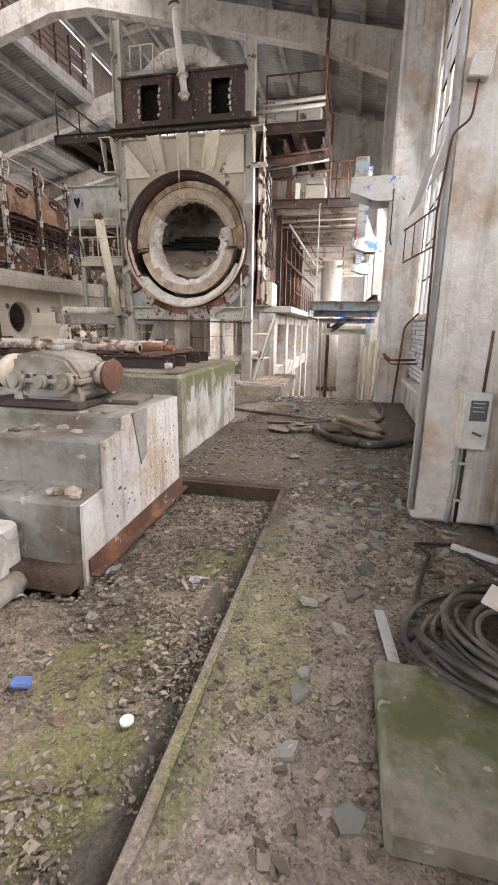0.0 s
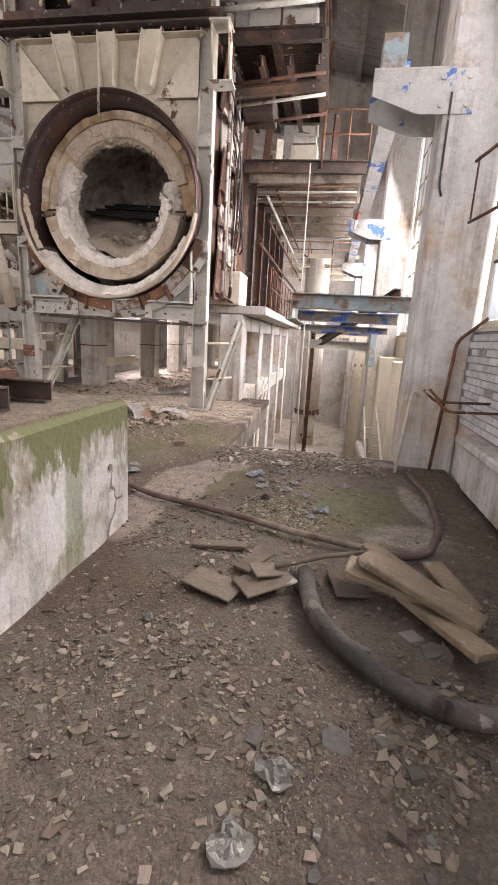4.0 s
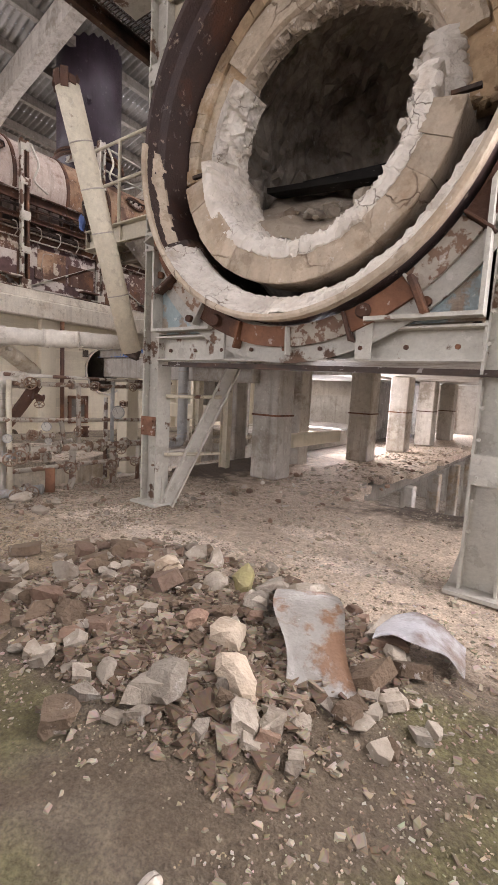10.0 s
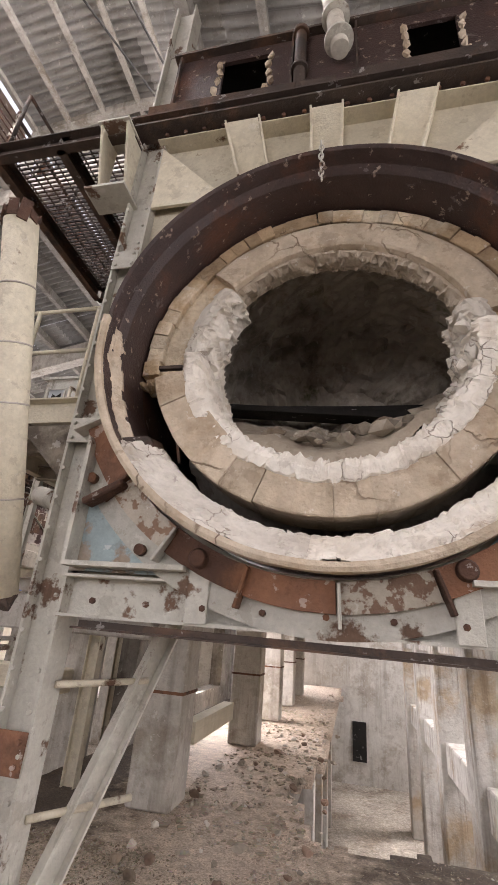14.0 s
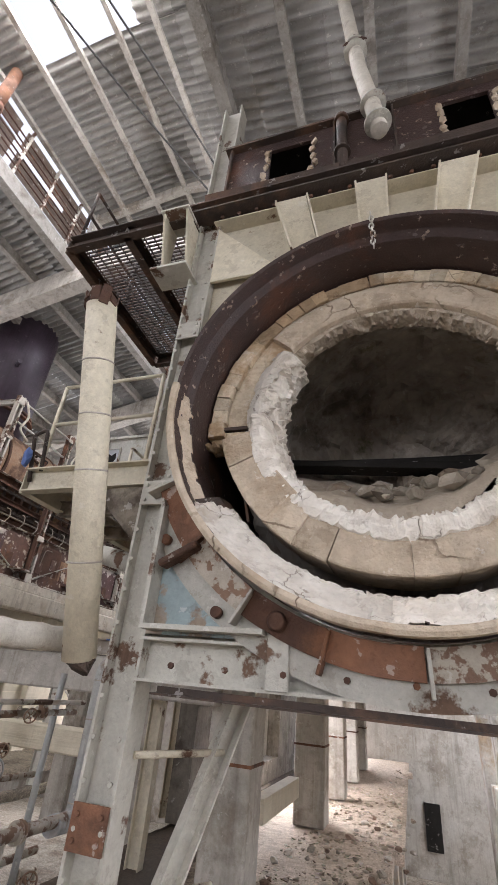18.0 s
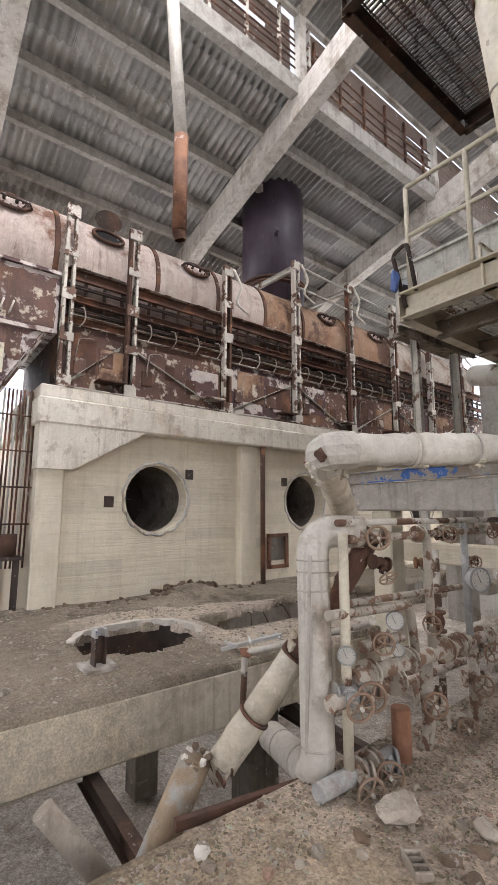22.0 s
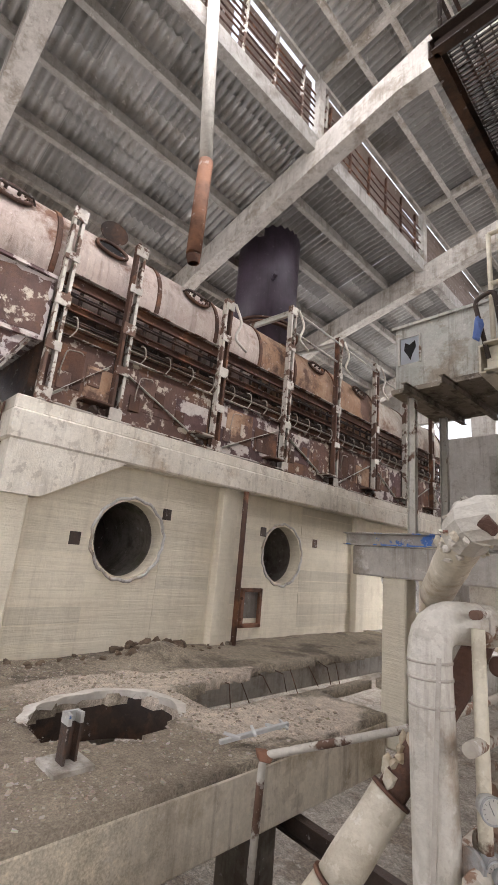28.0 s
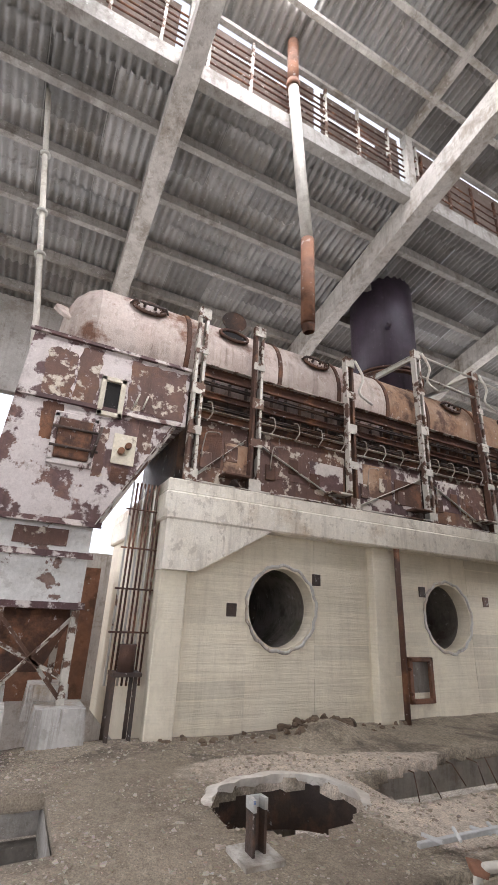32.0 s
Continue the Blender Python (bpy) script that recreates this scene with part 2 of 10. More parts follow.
M["grey_steel"] = surf("weathered_grey_paint_steel", (0.13, 0.075, 0.05), (0.22, 0.13, 0.08), rough=0.75, paint=(0.51, 0.49, 0.43), paint_at=(0.37, 0.41), paint_scale=3.0, streak=0.5)
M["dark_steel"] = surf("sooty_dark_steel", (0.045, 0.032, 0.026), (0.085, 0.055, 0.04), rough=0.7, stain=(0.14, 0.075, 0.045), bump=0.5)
M["rust"] = surf("brown_rusted_steel", (0.13, 0.06, 0.035), (0.075, 0.04, 0.028), rough=0.85, stain=(0.22, 0.1, 0.05), bump=0.6)
M["orange_rust"] = surf("orange_brown_rust", (0.33, 0.155, 0.085), (0.22, 0.11, 0.07), rough=0.85, stain=(0.12, 0.06, 0.035), bump=0.5)
M["boiler"] = surf("flaked_boiler_casing", (0.16, 0.085, 0.06), (0.1, 0.055, 0.045), rough=0.75, paint=(0.5, 0.43, 0.34), paint_at=(0.55, 0.6), paint_scale=4.0, streak=0.4, stain=(0.17, 0.085, 0.045))
M["boiler_light"] = surf("pale_dusty_boiler_shell", (0.52, 0.42, 0.36), (0.6, 0.52, 0.46), rough=0.8, stain=(0.2, 0.1, 0.06), stain_at=(0.56, 0.66), streak=0.5)
M["refractory"] = surf("cream_refractory", (0.66, 0.56, 0.44), (0.56, 0.46, 0.345), rough=0.95, bump=0.9, fine=26, stain=(0.4, 0.29, 0.19), stain_at=(0.53, 0.66), crack=3.2, dirt=0.45, chip=0.35)
M["lining_tan"] = surf("tan_lining_brick", (0.58, 0.43, 0.27), (0.47, 0.33, 0.2), rough=0.95, bump=1.0, fine=30, s1=6, stain=(0.66, 0.56, 0.42), stain_at=(0.5, 0.6), crack=6.0, vary=0.3, dirt=0.4)
M["crust"] = surf("white_kiln_crust", (0.82, 0.78, 0.71), (0.68, 0.62, 0.54), rough=0.95, bump=1.0, fine=18, stain=(0.46, 0.36, 0.26), stain_at=(0.56, 0.7), crack=7.0)
M["soot"] = surf("sooty_lining", (0.62, 0.56, 0.48), (0.42, 0.37, 0.31), rough=0.95, bump=1.0, fine=9, s1=1.6, stain=(0.2, 0.17, 0.14), stain_at=(0.5, 0.6), moss=0.9, moss_at=(0.58, 0.64), speckle=0.4)
M["white_pipe"] = surf("white_lagging_sheet", (0.72, 0.68, 0.6), (0.62, 0.58, 0.5), rough=0.6, stain=(0.36, 0.27, 0.19), stain_at=(0.6, 0.7), streak=0.4)
M["roof"] = surf("grey_corrugated_sheet", (0.4, 0.39, 0.37), (0.33, 0.32, 0.3), rough=0.65, stain=(0.22, 0.2, 0.17), stain_at=(0.54, 0.68), s2=0.25, island=0.32, vary=0, speckle=0.08, dirt=0.12, bump=0.15)
M["blue"] = surf("chipped_blue_paint", (0.5, 0.48, 0.43), (0.3, 0.24, 0.19), paint=(0.06, 0.16, 0.46), paint_at=(0.53, 0.56), paint_scale=3)
M["stack"] = surf("dark_violet_stack", (0.062, 0.042, 0.062), (0.04, 0.028, 0.04), rough=0.42, streak=0.6, chip=0.05, speckle=0.1)
M["wood"] = surf("weathered_timber", (0.17, 0.135, 0.1), (0.11, 0.088, 0.066), s1=6, streak=0.0)
M["rubber"] = surf("black_rubber", (0.03, 0.028, 0.026), (0.055, 0.05, 0.045), rough=0.6, stain=(0.14, 0.12, 0.1))
M["rubble"] = surf("rubble_stone", (0.36, 0.31, 0.25), (0.48, 0.43, 0.36), rough=0.95, bump=0.7, stain=(0.25, 0.19, 0.14), vary=0.3)


# ---- shapes ----
def box(bm, c, s, rot=None, bev=0.0):
    """A box, with chamfered edges where bev is given."""
    hx, hy, hz = s[0] / 2, s[1] / 2, s[2] / 2
    R = Euler([radians(a) for a in rot]).to_matrix() if rot else None
    C = Vector(c)

    def put(x, y, z):
        p = Vector((x, y, z))
        return bm.verts.new(C + (R @ p if R else p))
    if bev <= 0:
        v = {(i, j, k): put(i * hx, j * hy, k * hz) for i in (-1, 1) for j in (-1, 1) for k in (-1, 1)}
        for q in (((-1, -1, -1), (-1, 1, -1), (1, 1, -1), (1, -1, -1)), ((-1, -1, 1), (1, -1, 1), (1, 1, 1), (-1, 1, 1)),
                  ((-1, -1, -1), (1, -1, -1), (1, -1, 1), (-1, -1, 1)), ((1, 1, -1), (-1, 1, -1), (-1, 1, 1), (1, 1, 1)),
                  ((-1, 1, -1), (-1, -1, -1), (-1, -1, 1), (-1, 1, 1)), ((1, -1, -1), (1, 1, -1), (1, 1, 1), (1, -1, 1))):
            bm.faces.new([v[a] for a in q])
        return
    b = min(bev, hx * 0.9, hy * 0.9, hz * 0.9)
    v = {}
    for i in (-1, 1):
        for j in (-1, 1):
            for k in (-1, 1):
                v[i, j, k, 0] = put(i * hx, j * (hy - b), k * (hz - b))
                v[i, j, k, 1] = put(i * (hx - b), j * hy, k * (hz - b))
                v[i, j, k, 2] = put(i * (hx - b), j * (hy - b), k * hz)
    made = []
    for i in (-1, 1):
        made.append([v[i, j, k, 0] for j, k in ((-1, -1), (1, -1), (1, 1), (-1, 1))])
        made.append([v[j, i, k, 1] for j, k in ((-1, -1), (1, -1), (1, 1), (-1, 1))])
        made.append([v[j, k, i, 2] for j, k in ((-1, -1), (1, -1), (1, 1), (-1, 1))])
        for j in (-1, 1):
            made.append([v[i, j, -1, 0], v[i, j, 1, 0], v[i, j, 1, 1], v[i, j, -1, 1]])
            made.append([v[i, -1, j, 0], v[i, 1, j, 0], v[i, 1, j, 2], v[i, -1, j, 2]])
            made.append([v[-1, i, j, 1], v[1, i, j, 1], v[1, i, j, 2], v[-1, i, j, 2]])
            for k in (-1, 1):
                made.append([v[i, j, k, 0], v[i, j, k, 1], v[i, j, k, 2]])
    for q in made:
        f = bm.faces.new(q)
        f.normal_update()
        if f.normal.dot(f.calc_center_median() - C) < 0:
            f.normal_flip()


def span(bm, x0, x1, y0, y1, z0, z1, bev=0.0):
    box(bm, ((x0 + x1) / 2, (y0 + y1) / 2, (z0 + z1) / 2), (x1 - x0, y1 - y0, z1 - z0), None, bev)


def tube(bm, pts, r, seg=10, caps=True, smooth=True):
    """A round bar or pipe along the points; r may be a list."""
    P = [Vector(p) for p in pts]
    rings, side = [], None
    for i, p in enumerate(P):
        d = (P[min(i + 1, len(P) - 1)] - P[max(i - 1, 0)]).normalized()
        if side is None:
            side = d.orthogonal().normalized()
        side = (side - d * side.dot(d)).normalized()
        up = d.cross(side)
        q = r[i] if isinstance(r, (list, tuple)) else r
        rings.append([bm.verts.new(p + (side * math.cos(a) + up * math.sin(a)) * q) for a in (2 * math.pi * k / seg for k in range(seg))])
    for a, b in zip(rings, rings[1:]):
        for k in range(seg):
            f = bm.faces.new((a[k], a[(k + 1) % seg], b[(k + 1) % seg], b[k]))
            f.smooth = smooth
    if caps:
        bm.faces.new(list(reversed(rings[0])))
        bm.faces.new(rings[-1])


def bend(a, b, c, r, n=6):
    """Points of a rounded corner at b on the way from a to c."""
    a, b, c = Vector(a), Vector(b), Vector(c)
    p, q = b + (a - b).normalized() * r, b + (c - b).normalized() * r
    return [p.lerp(b, t).lerp(b.lerp(q, t), t) for t in (k / n for k in range(n + 1))]


def pipe_run(pts, r, n=6):
    out = [Vector(pts[0])]
    for a, b, c in zip(pts, pts[1:], pts[2:]):
        out += bend(a, b, c, r, n)
    return out + [Vector(pts[-1])]


def prism(bm, poly, axis, a, b):
    """A polygon in the plane across the axis, from a to b along it."""
    def at(u, w, h):
        return {'x': (h, u, w), 'y': (u, h, w), 'z': (u, w, h)}[axis]
    lo, hi = [bm.verts.new(at(u, w, a)) for u, w in poly], [bm.verts.new(at(u, w, b)) for u, w in poly]
    fs = [bm.faces.new(lo), bm.faces.new(list(reversed(hi)))]
    for i in range(len(poly)):
        j = (i + 1) % len(poly)
        fs.append(bm.faces.new((lo[i], hi[i], hi[j], lo[j])))
    bmesh.ops.recalc_face_normals(bm, faces=fs)


def lathe(bm, cx, cz, prof, seg=64, a0=0.0, a1=360.0, wob=0.0, close=False, chunk=0.0):
    """A profile of (radius, y) turned about the axis along y through (cx, cz)."""
    full = a1 - a0 >= 359.9
    cols = []
    for k in range(seg + (0 if full else 1)):
        a = radians(a0 + (a1 - a0) * k / seg)
        col = []
        for i, (r, y) in enumerate(prof):
            q = Vector((math.cos(a) * r, y, math.sin(a) * r))
            w = wob * (noise.noise(q * 2.1) + 0.55 * noise.noise(q * 6.3) + 0.5 * abs(noise.noise(q * 13.0)) + 0.3 * noise.noise(q * 27.0)) if wob else 0
            if chunk:
                d, p = noise.voronoi(q * 6.0 + Vector((noise.noise(q * 4), noise.noise(q * 4.7), 0)) * 0.5)
                w += chunk * (1.3 * noise.noise(p[0] * 7.3) - 1.2 * max(0.0, 1 - (d[1] - d[0]) / 0.14))
            col.append(bm.verts.new((cx + math.cos(a) * (r + w), y + w * 0.6, cz + math.sin(a) * (r + w))))
        cols.append(col)
    m = len(prof)
    fs = []
    for k in range(seg):
        A, C = cols[k], cols[(k + 1) % len(cols)]
        for i in range(m if close else m - 1):
            fs.append(bm.faces.new((A[i], A[(i + 1) % m], C[(i + 1) % m], C[i])))
    if close and not full:
        fs += [bm.faces.new(cols[0]), bm.faces.new(list(reversed(cols[-1])))]
    bmesh.ops.recalc_face_normals(bm, faces=fs)


def fine_line(prof, step):
    """The same profile with points every step."""
    out = []
    for (r0, y0), (r1, y1) in zip(prof, prof[1:]):
        n = max(1, int(math.hypot(r1 - r0, y1 - y0) / step))
        out += [(r0 + (r1 - r0) * i / n, y0 + (y1 - y0) * i / n) for i in range(n)]
    return out + [prof[-1]]


def caked(bm, cx, cz, prof, a0, a1, thick, want, seed, step=0.022):
    """A ragged layer caked on a turned surface, with holes and uneven edges; want sets how much of it is left."""
    line = fine_line(prof, step)
    m, r_mid = len(line), sum(r for r, y in line) / len(line)
    n = max(3, int(radians(a1 - a0) * r_mid / step))
    vs, fs = {}, []

    def vert(k, i):
        if (k, i) not in vs:
            a, (r, y) = radians(a0 + (a1 - a0) * k / n), line[i]
            q = Vector((math.cos(a) * r, y, math.sin(a) * r)) + Vector((seed, 0, 0))
            d, p = noise.voronoi(q * 9.0)
            h = thick * (0.55 + 0.6 * noise.noise(q * 5) + 0.7 * noise.noise(p[0] * 7.3) + 0.35 * noise.noise(q * 22) - 0.5 * max(0.0, 1 - (d[1] - d[0]) / 0.15))
            h = max(0.004, h)
            vs[k, i] = bm.verts.new((cx + math.cos(a) * (r - h * 0.6), y - h * 0.8, cz + math.sin(a) * (r - h * 0.6)))
        return vs[k, i]
    for k in range(n):
        for i in range(m - 1):
            a, (r, y) = radians(a0 + (a1 - a0) * (k + 0.5) / n), line[i]
            q = Vector((math.cos(a) * r, y, math.sin(a) * r)) + Vector((seed, 0, 0))
            edge = min(k / n, 1 - k / n) * 9.0
            side = min(i + 0.5, m - 1.5 - i) / m * 3.0
            if min(edge, 1) * 0.5 + min(side, 1) * 0.5 + 0.8 * noise.noise(q * 3.1) + 0.4 * noise.noise(q * 11) > 1 - want:
                fs.append(bm.faces.new((vert(k, i), vert(k, i + 1), vert(k + 1, i + 1), vert(k + 1, i))))
    rim = [e for e in bm.edges if len(e.link_faces) == 1]
    ex = bmesh.ops.extrude_edge_only(bm, edges=rim)["geom"]
    for v in ex:
        if isinstance(v, bmesh.types.BMVert):
            v.co.y += thick + 0.02
    bmesh.ops.recalc_face_normals(bm, faces=bm.faces)


def beam(bm, p0, p1, h=0.2, w=0.1, t=0.012, kind="I", up=(0, 0, 1)):
    """A rolled steel section from p0 to p1."""
    p0, p1 = Vector(p0), Vector(p1)
    d = (p1 - p0).normalized()
    U = Vector(up)
    U = (U - d * U.dot(d))
    U = U.normalized() if U.length > 1e-4 else d.orthogonal().normalized()
    S = d.cross(U)
    hh, ww, tt = h / 2, w / 2, t / 2
    if kind == "I":
        poly = [(-ww, -hh), (ww, -hh), (ww, -hh + t), (tt, -hh + t), (tt, hh - t), (ww, hh - t), (ww, hh), (-ww, hh), (-ww, hh - t), (-tt, hh - t), (-tt, -hh + t), (-ww, -hh + t)]
    elif kind == "C":
        poly = [(-ww, -hh), (ww, -hh), (ww, -hh + t), (-ww + t, -hh + t), (-ww + t, hh - t), (ww, hh - t), (ww, hh), (-ww, hh)]
    elif kind == "L":
        poly = [(-ww, -hh), (ww, -hh), (ww, -hh + t), (-ww + t, -hh + t), (-ww + t, hh), (-ww, hh)]
    else:
        poly = [(-ww, -hh), (ww, -hh), (ww, hh), (-ww, hh)]
    lo, hi = [bm.verts.new(p0 + S * a + U * b) for a, b in poly], [bm.verts.new(p1 + S * a + U * b) for a, b in poly]
    n = len(poly)
    fs = [bm.faces.new(lo), bm.faces.new(list(reversed(hi)))]
    for i in range(n):
        fs.append(bm.faces.new((lo[i], hi[i], hi[(i + 1) % n], lo[(i + 1) % n])))
    bmesh.ops.recalc_face_normals(bm, faces=fs)


ICO = bmesh.new()
bmesh.ops.create_icosphere(ICO, subdivisions=1, radius=1.0)
ICO_V = [v.co.copy() for v in ICO.verts]
ICO_F = [[v.index for v in f.verts] for f in ICO.faces]
ICO.free()
ICO2 = bmesh.new()
bmesh.ops.create_icosphere(ICO2, subdivisions=2, radius=1.0)
ICO2_V = [v.co.copy() for v in ICO2.verts]
ICO2_F = [[v.index for v in f.verts] for f in ICO2.faces]
ICO2.free()


def rock(bm, c, s, rng, fine=False):
    """An angular broken stone of size s (three half axes), resting at c."""
    V, Fc = (ICO2_V, ICO2_F) if fine else (ICO_V, ICO_F)
    R = Euler((rng.uniform(0, 6), rng.uniform(0, 6), rng.uniform(0, 6))).to_matrix()
    off = Vector((rng.uniform(0, 50), rng.uniform(0, 50), 0))
    cuts = [Vector((rng.gauss(0, 1), rng.gauss(0, 1), rng.gauss(0, 1))).normalized() for _ in range(4)]
    if fine:
        own = random.Random(int(off.x * 1000))
        cuts += [Vector((own.gauss(0, 1), own.gauss(0, 1), own.gauss(0, 1))).normalized() for _ in range(5)]
    out = []
    for v in V:
        q = v.copy()
        for k in cuts:
            e = q.dot(k) - 0.55
            if e > 0:
                q -= k * e
        q *= 1 + 0.22 * noise.noise(v * 1.6 + off) + (0.16 * noise.noise(v * 3.7 + off) if fine else 0)
        q = R @ q
        out.append(bm.verts.new((c[0] + q.x * s[0], c[1] + q.y * s[1], c[2] + q.z * s[2])))
    for f in Fc:
        bm.faces.new([out[i] for i in f])


def finish(name, bm, material, at=(0, 0, 0)):
    me = bpy.data.meshes.new(name)
    if Vector(at).length > 0:
        bmesh.ops.translate(bm, verts=bm.verts, vec=-Vector(at))
    bm.to_mesh(me)
    bm.free()
    me.materials.append(material)
    ob = new(name, me)
    return ob


def setting(name, bm, material, label="", at=(0, 0, 0), kind="structure"):
    ob = finish(name, bm, material, at)
    ob.location = at
    return tagged(ob, label, "", "", kind)


def thing(name, label, category, at=(0, 0, 0), group=""):
    ob = new(name)
    ob.empty_display_size = 0.1
    ob.location = at
    return tagged(ob, label, category, group)


def part(name, bm, material, parent, label=""):
    """One mesh under a thing or part, its points given in world places."""
    at, up = Vector((0, 0, 0)), parent
    while up:
        at, up = at + up.location, up.parent
    ob = finish(name, bm, material, at)
    ob.parent = parent
    if label:
        ob["label"] = label
    return ob


def lone(name, bm, material, label, category, at=(0, 0, 0), group=""):
    ob = finish(name, bm, material, at)
    ob.location = at
    return tagged(ob, label, category, group)


def bms():
    return bmesh.new()


M["bluegrey"] = surf("blue_grey_flaked_paint", (0.3, 0.2, 0.13), (0.42, 0.38, 0.32), paint=(0.3, 0.37, 0.38), paint_at=(0.44, 0.48), paint_scale=2.5, streak=0.4)
M["ring"] = surf("brown_ring_steel", (0.05, 0.03, 0.028), (0.075, 0.043, 0.036), rough=0.5, bump=0.6, paint=(0.4, 0.32, 0.25), paint_at=(0.62, 0.66), paint_scale=11, stain=(0.12, 0.05, 0.03), chip=0.12)
M["ash"] = surf("grey_ash", (0.5, 0.42, 0.33), (0.6, 0.52, 0.42), rough=1.0, bump=0.9, fine=30, vary=0)
M["brick_white"] = surf("whitewashed_brick", (0.66, 0.67, 0.69), (0.56, 0.57, 0.6), rough=0.9, stain=(0.4, 0.37, 0.34), stain_at=(0.56, 0.68), vary=0.15)
M["mortar"] = surf("grey_mortar", (0.36, 0.35, 0.34), (0.28, 0.27, 0.26), rough=0.95)
M["wood_pale"] = surf("splintered_pale_board", (0.2, 0.165, 0.125), (0.145, 0.118, 0.09), s1=7, stain=(0.2, 0.15, 0.1), bump=0.5)
M["paper"] = surf("torn_pale_scrap", (0.52, 0.52, 0.52), (0.42, 0.41, 0.4), rough=0.7)
M["plastic_white"] = surf("grimy_white_plastic", (0.68, 0.68, 0.66), (0.6, 0.6, 0.58), rough=0.5, stain=(0.4, 0.37, 0.33))
M["plastic_dark"] = surf("dark_grey_plastic", (0.08, 0.085, 0.09), (0.12, 0.12, 0.13), rough=0.5)
M["blue_plastic"] = surf("faded_blue_plastic", (0.08, 0.14, 0.4), (0.12, 0.2, 0.45), rough=0.5)
M["red_paint"] = surf("red_white_stripe_red", (0.45, 0.07, 0.05), (0.35, 0.06, 0.05), rough=0.6)
M["grey_pipe"] = surf("grey_blue_pipe_paint", (0.38, 0.39, 0.39), (0.46, 0.46, 0.44), rough=0.6, stain=(0.25, 0.16, 0.1), stain_at=(0.6, 0.7), streak=0.4)
M["valve"] = surf("rust_tinted_cast_iron", (0.21, 0.12, 0.08), (0.29, 0.185, 0.125), rough=0.75, paint=(0.44, 0.39, 0.32), paint_at=(0.46, 0.5), paint_scale=9)
M["sheet_clear"] = surf("dusty_window_sheet", (0.5, 0.49, 0.47), (0.42, 0.41, 0.38), rough=0.5)


def glass(name, tint=(0.9, 0.93, 0.92), rough=0.25, clear=0.75):
    m = bpy.data.materials.new(name)
    m.use_nodes = True
    n, l = m.node_tree.nodes, m.node_tree.links
    b = n["Principled BSDF"]
    b.inputs["Base Color"].default_value = (*tint, 1)
    b.inputs["Roughness"].default_value = rough
    b.inputs["Transmission Weight"].default_value = clear
    b.inputs["IOR"].default_value = 1.1
    return m


M["pane"] = glass("dusty_wired_glass", (0.62, 0.65, 0.68), 0.4, 0.55)
M["dial_glass"] = glass("clear_dial_glass", (0.95, 0.95, 0.95), 0.05)
# dark brown-grey tone with darker stains for slab, ribs and joists
M["soffit"] = surf("dark_stained_soffit", (0.26, 0.22, 0.17), (0.36, 0.31, 0.25), stain=(0.09, 0.07, 0.05), stain_at=(0.5, 0.62), s2=0.7)
M["blue_white"] = surf("white_steel_blue_patches", (0.58, 0.58, 0.55), (0.48, 0.47, 0.43), stain=(0.28, 0.2, 0.14), stain_at=(0.6, 0.68), paint=(0.07, 0.17, 0.45), paint_at=(0.56, 0.58), paint_scale=2.0)
M["rope"] = surf("dirty_pale_rope", (0.58, 0.54, 0.47), (0.48, 0.44, 0.38), rough=0.95, fine=90)
M["grey_block"] = surf("bare_grey_concrete", (0.3, 0.29, 0.26), (0.22, 0.21, 0.185), stain=(0.15, 0.125, 0.1), streak=0.5, moss=0.4, moss_at=(0.58, 0.7), bump=0.7, fine=22)
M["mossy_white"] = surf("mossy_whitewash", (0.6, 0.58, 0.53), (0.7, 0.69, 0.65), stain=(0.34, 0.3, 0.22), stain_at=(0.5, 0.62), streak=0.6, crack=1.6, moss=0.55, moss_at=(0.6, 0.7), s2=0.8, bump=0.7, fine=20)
M["mossy_slab"] = surf("mossy_cover_slab", (0.27, 0.245, 0.2), (0.36, 0.33, 0.28), stain=(0.18, 0.15, 0.11), moss=0.85, moss_at=(0.44, 0.56), s2=1.2)
M["gear_cast"] = surf("dusty_cast_paint", (0.3, 0.28, 0.245), (0.42, 0.4, 0.36), rough=0.7, stain=(0.22, 0.19, 0.14), stain_at=(0.5, 0.6), moss=0.3)
M["boiler_b"] = surf("white_flaked_boiler_front", (0.12, 0.06, 0.058), (0.08, 0.043, 0.042), rough=0.7, paint=(0.56, 0.5, 0.45), paint_at=(0.5, 0.54), paint_scale=2.0, stain=(0.14, 0.075, 0.065), streak=0.4)
M["furnace_cream"] = surf("grimy_lilac_cream_casing", (0.15, 0.085, 0.075), (0.11, 0.06, 0.06), rough=0.7, paint=(0.54, 0.48, 0.45), paint_at=(0.46, 0.5), paint_scale=2.3, streak=0.5, stain=(0.2, 0.11, 0.08))
M["boiler_tan"] = surf("tan_rusty_shell", (0.36, 0.2, 0.11), (0.44, 0.3, 0.2), rough=0.8, stain=(0.13, 0.07, 0.045), stain_at=(0.5, 0.58), streak=0.5)
M["boiler_pale"] = surf("pale_dust_shell", (0.48, 0.43, 0.36), (0.38, 0.32, 0.26), rough=0.85, stain=(0.2, 0.13, 0.09), streak=0.5)
M["buckstay"] = surf("peeling_cream_channel", (0.12, 0.065, 0.045), (0.17, 0.095, 0.06), rough=0.75, paint=(0.55, 0.51, 0.44), paint_at=(0.46, 0.5), paint_scale=3.5)
# black for the bore plates and for the painted dark of hollows
M["black"] = surf("soot_and_shade_black", (0.015, 0.013, 0.012), (0.022, 0.02, 0.018), rough=1.0)
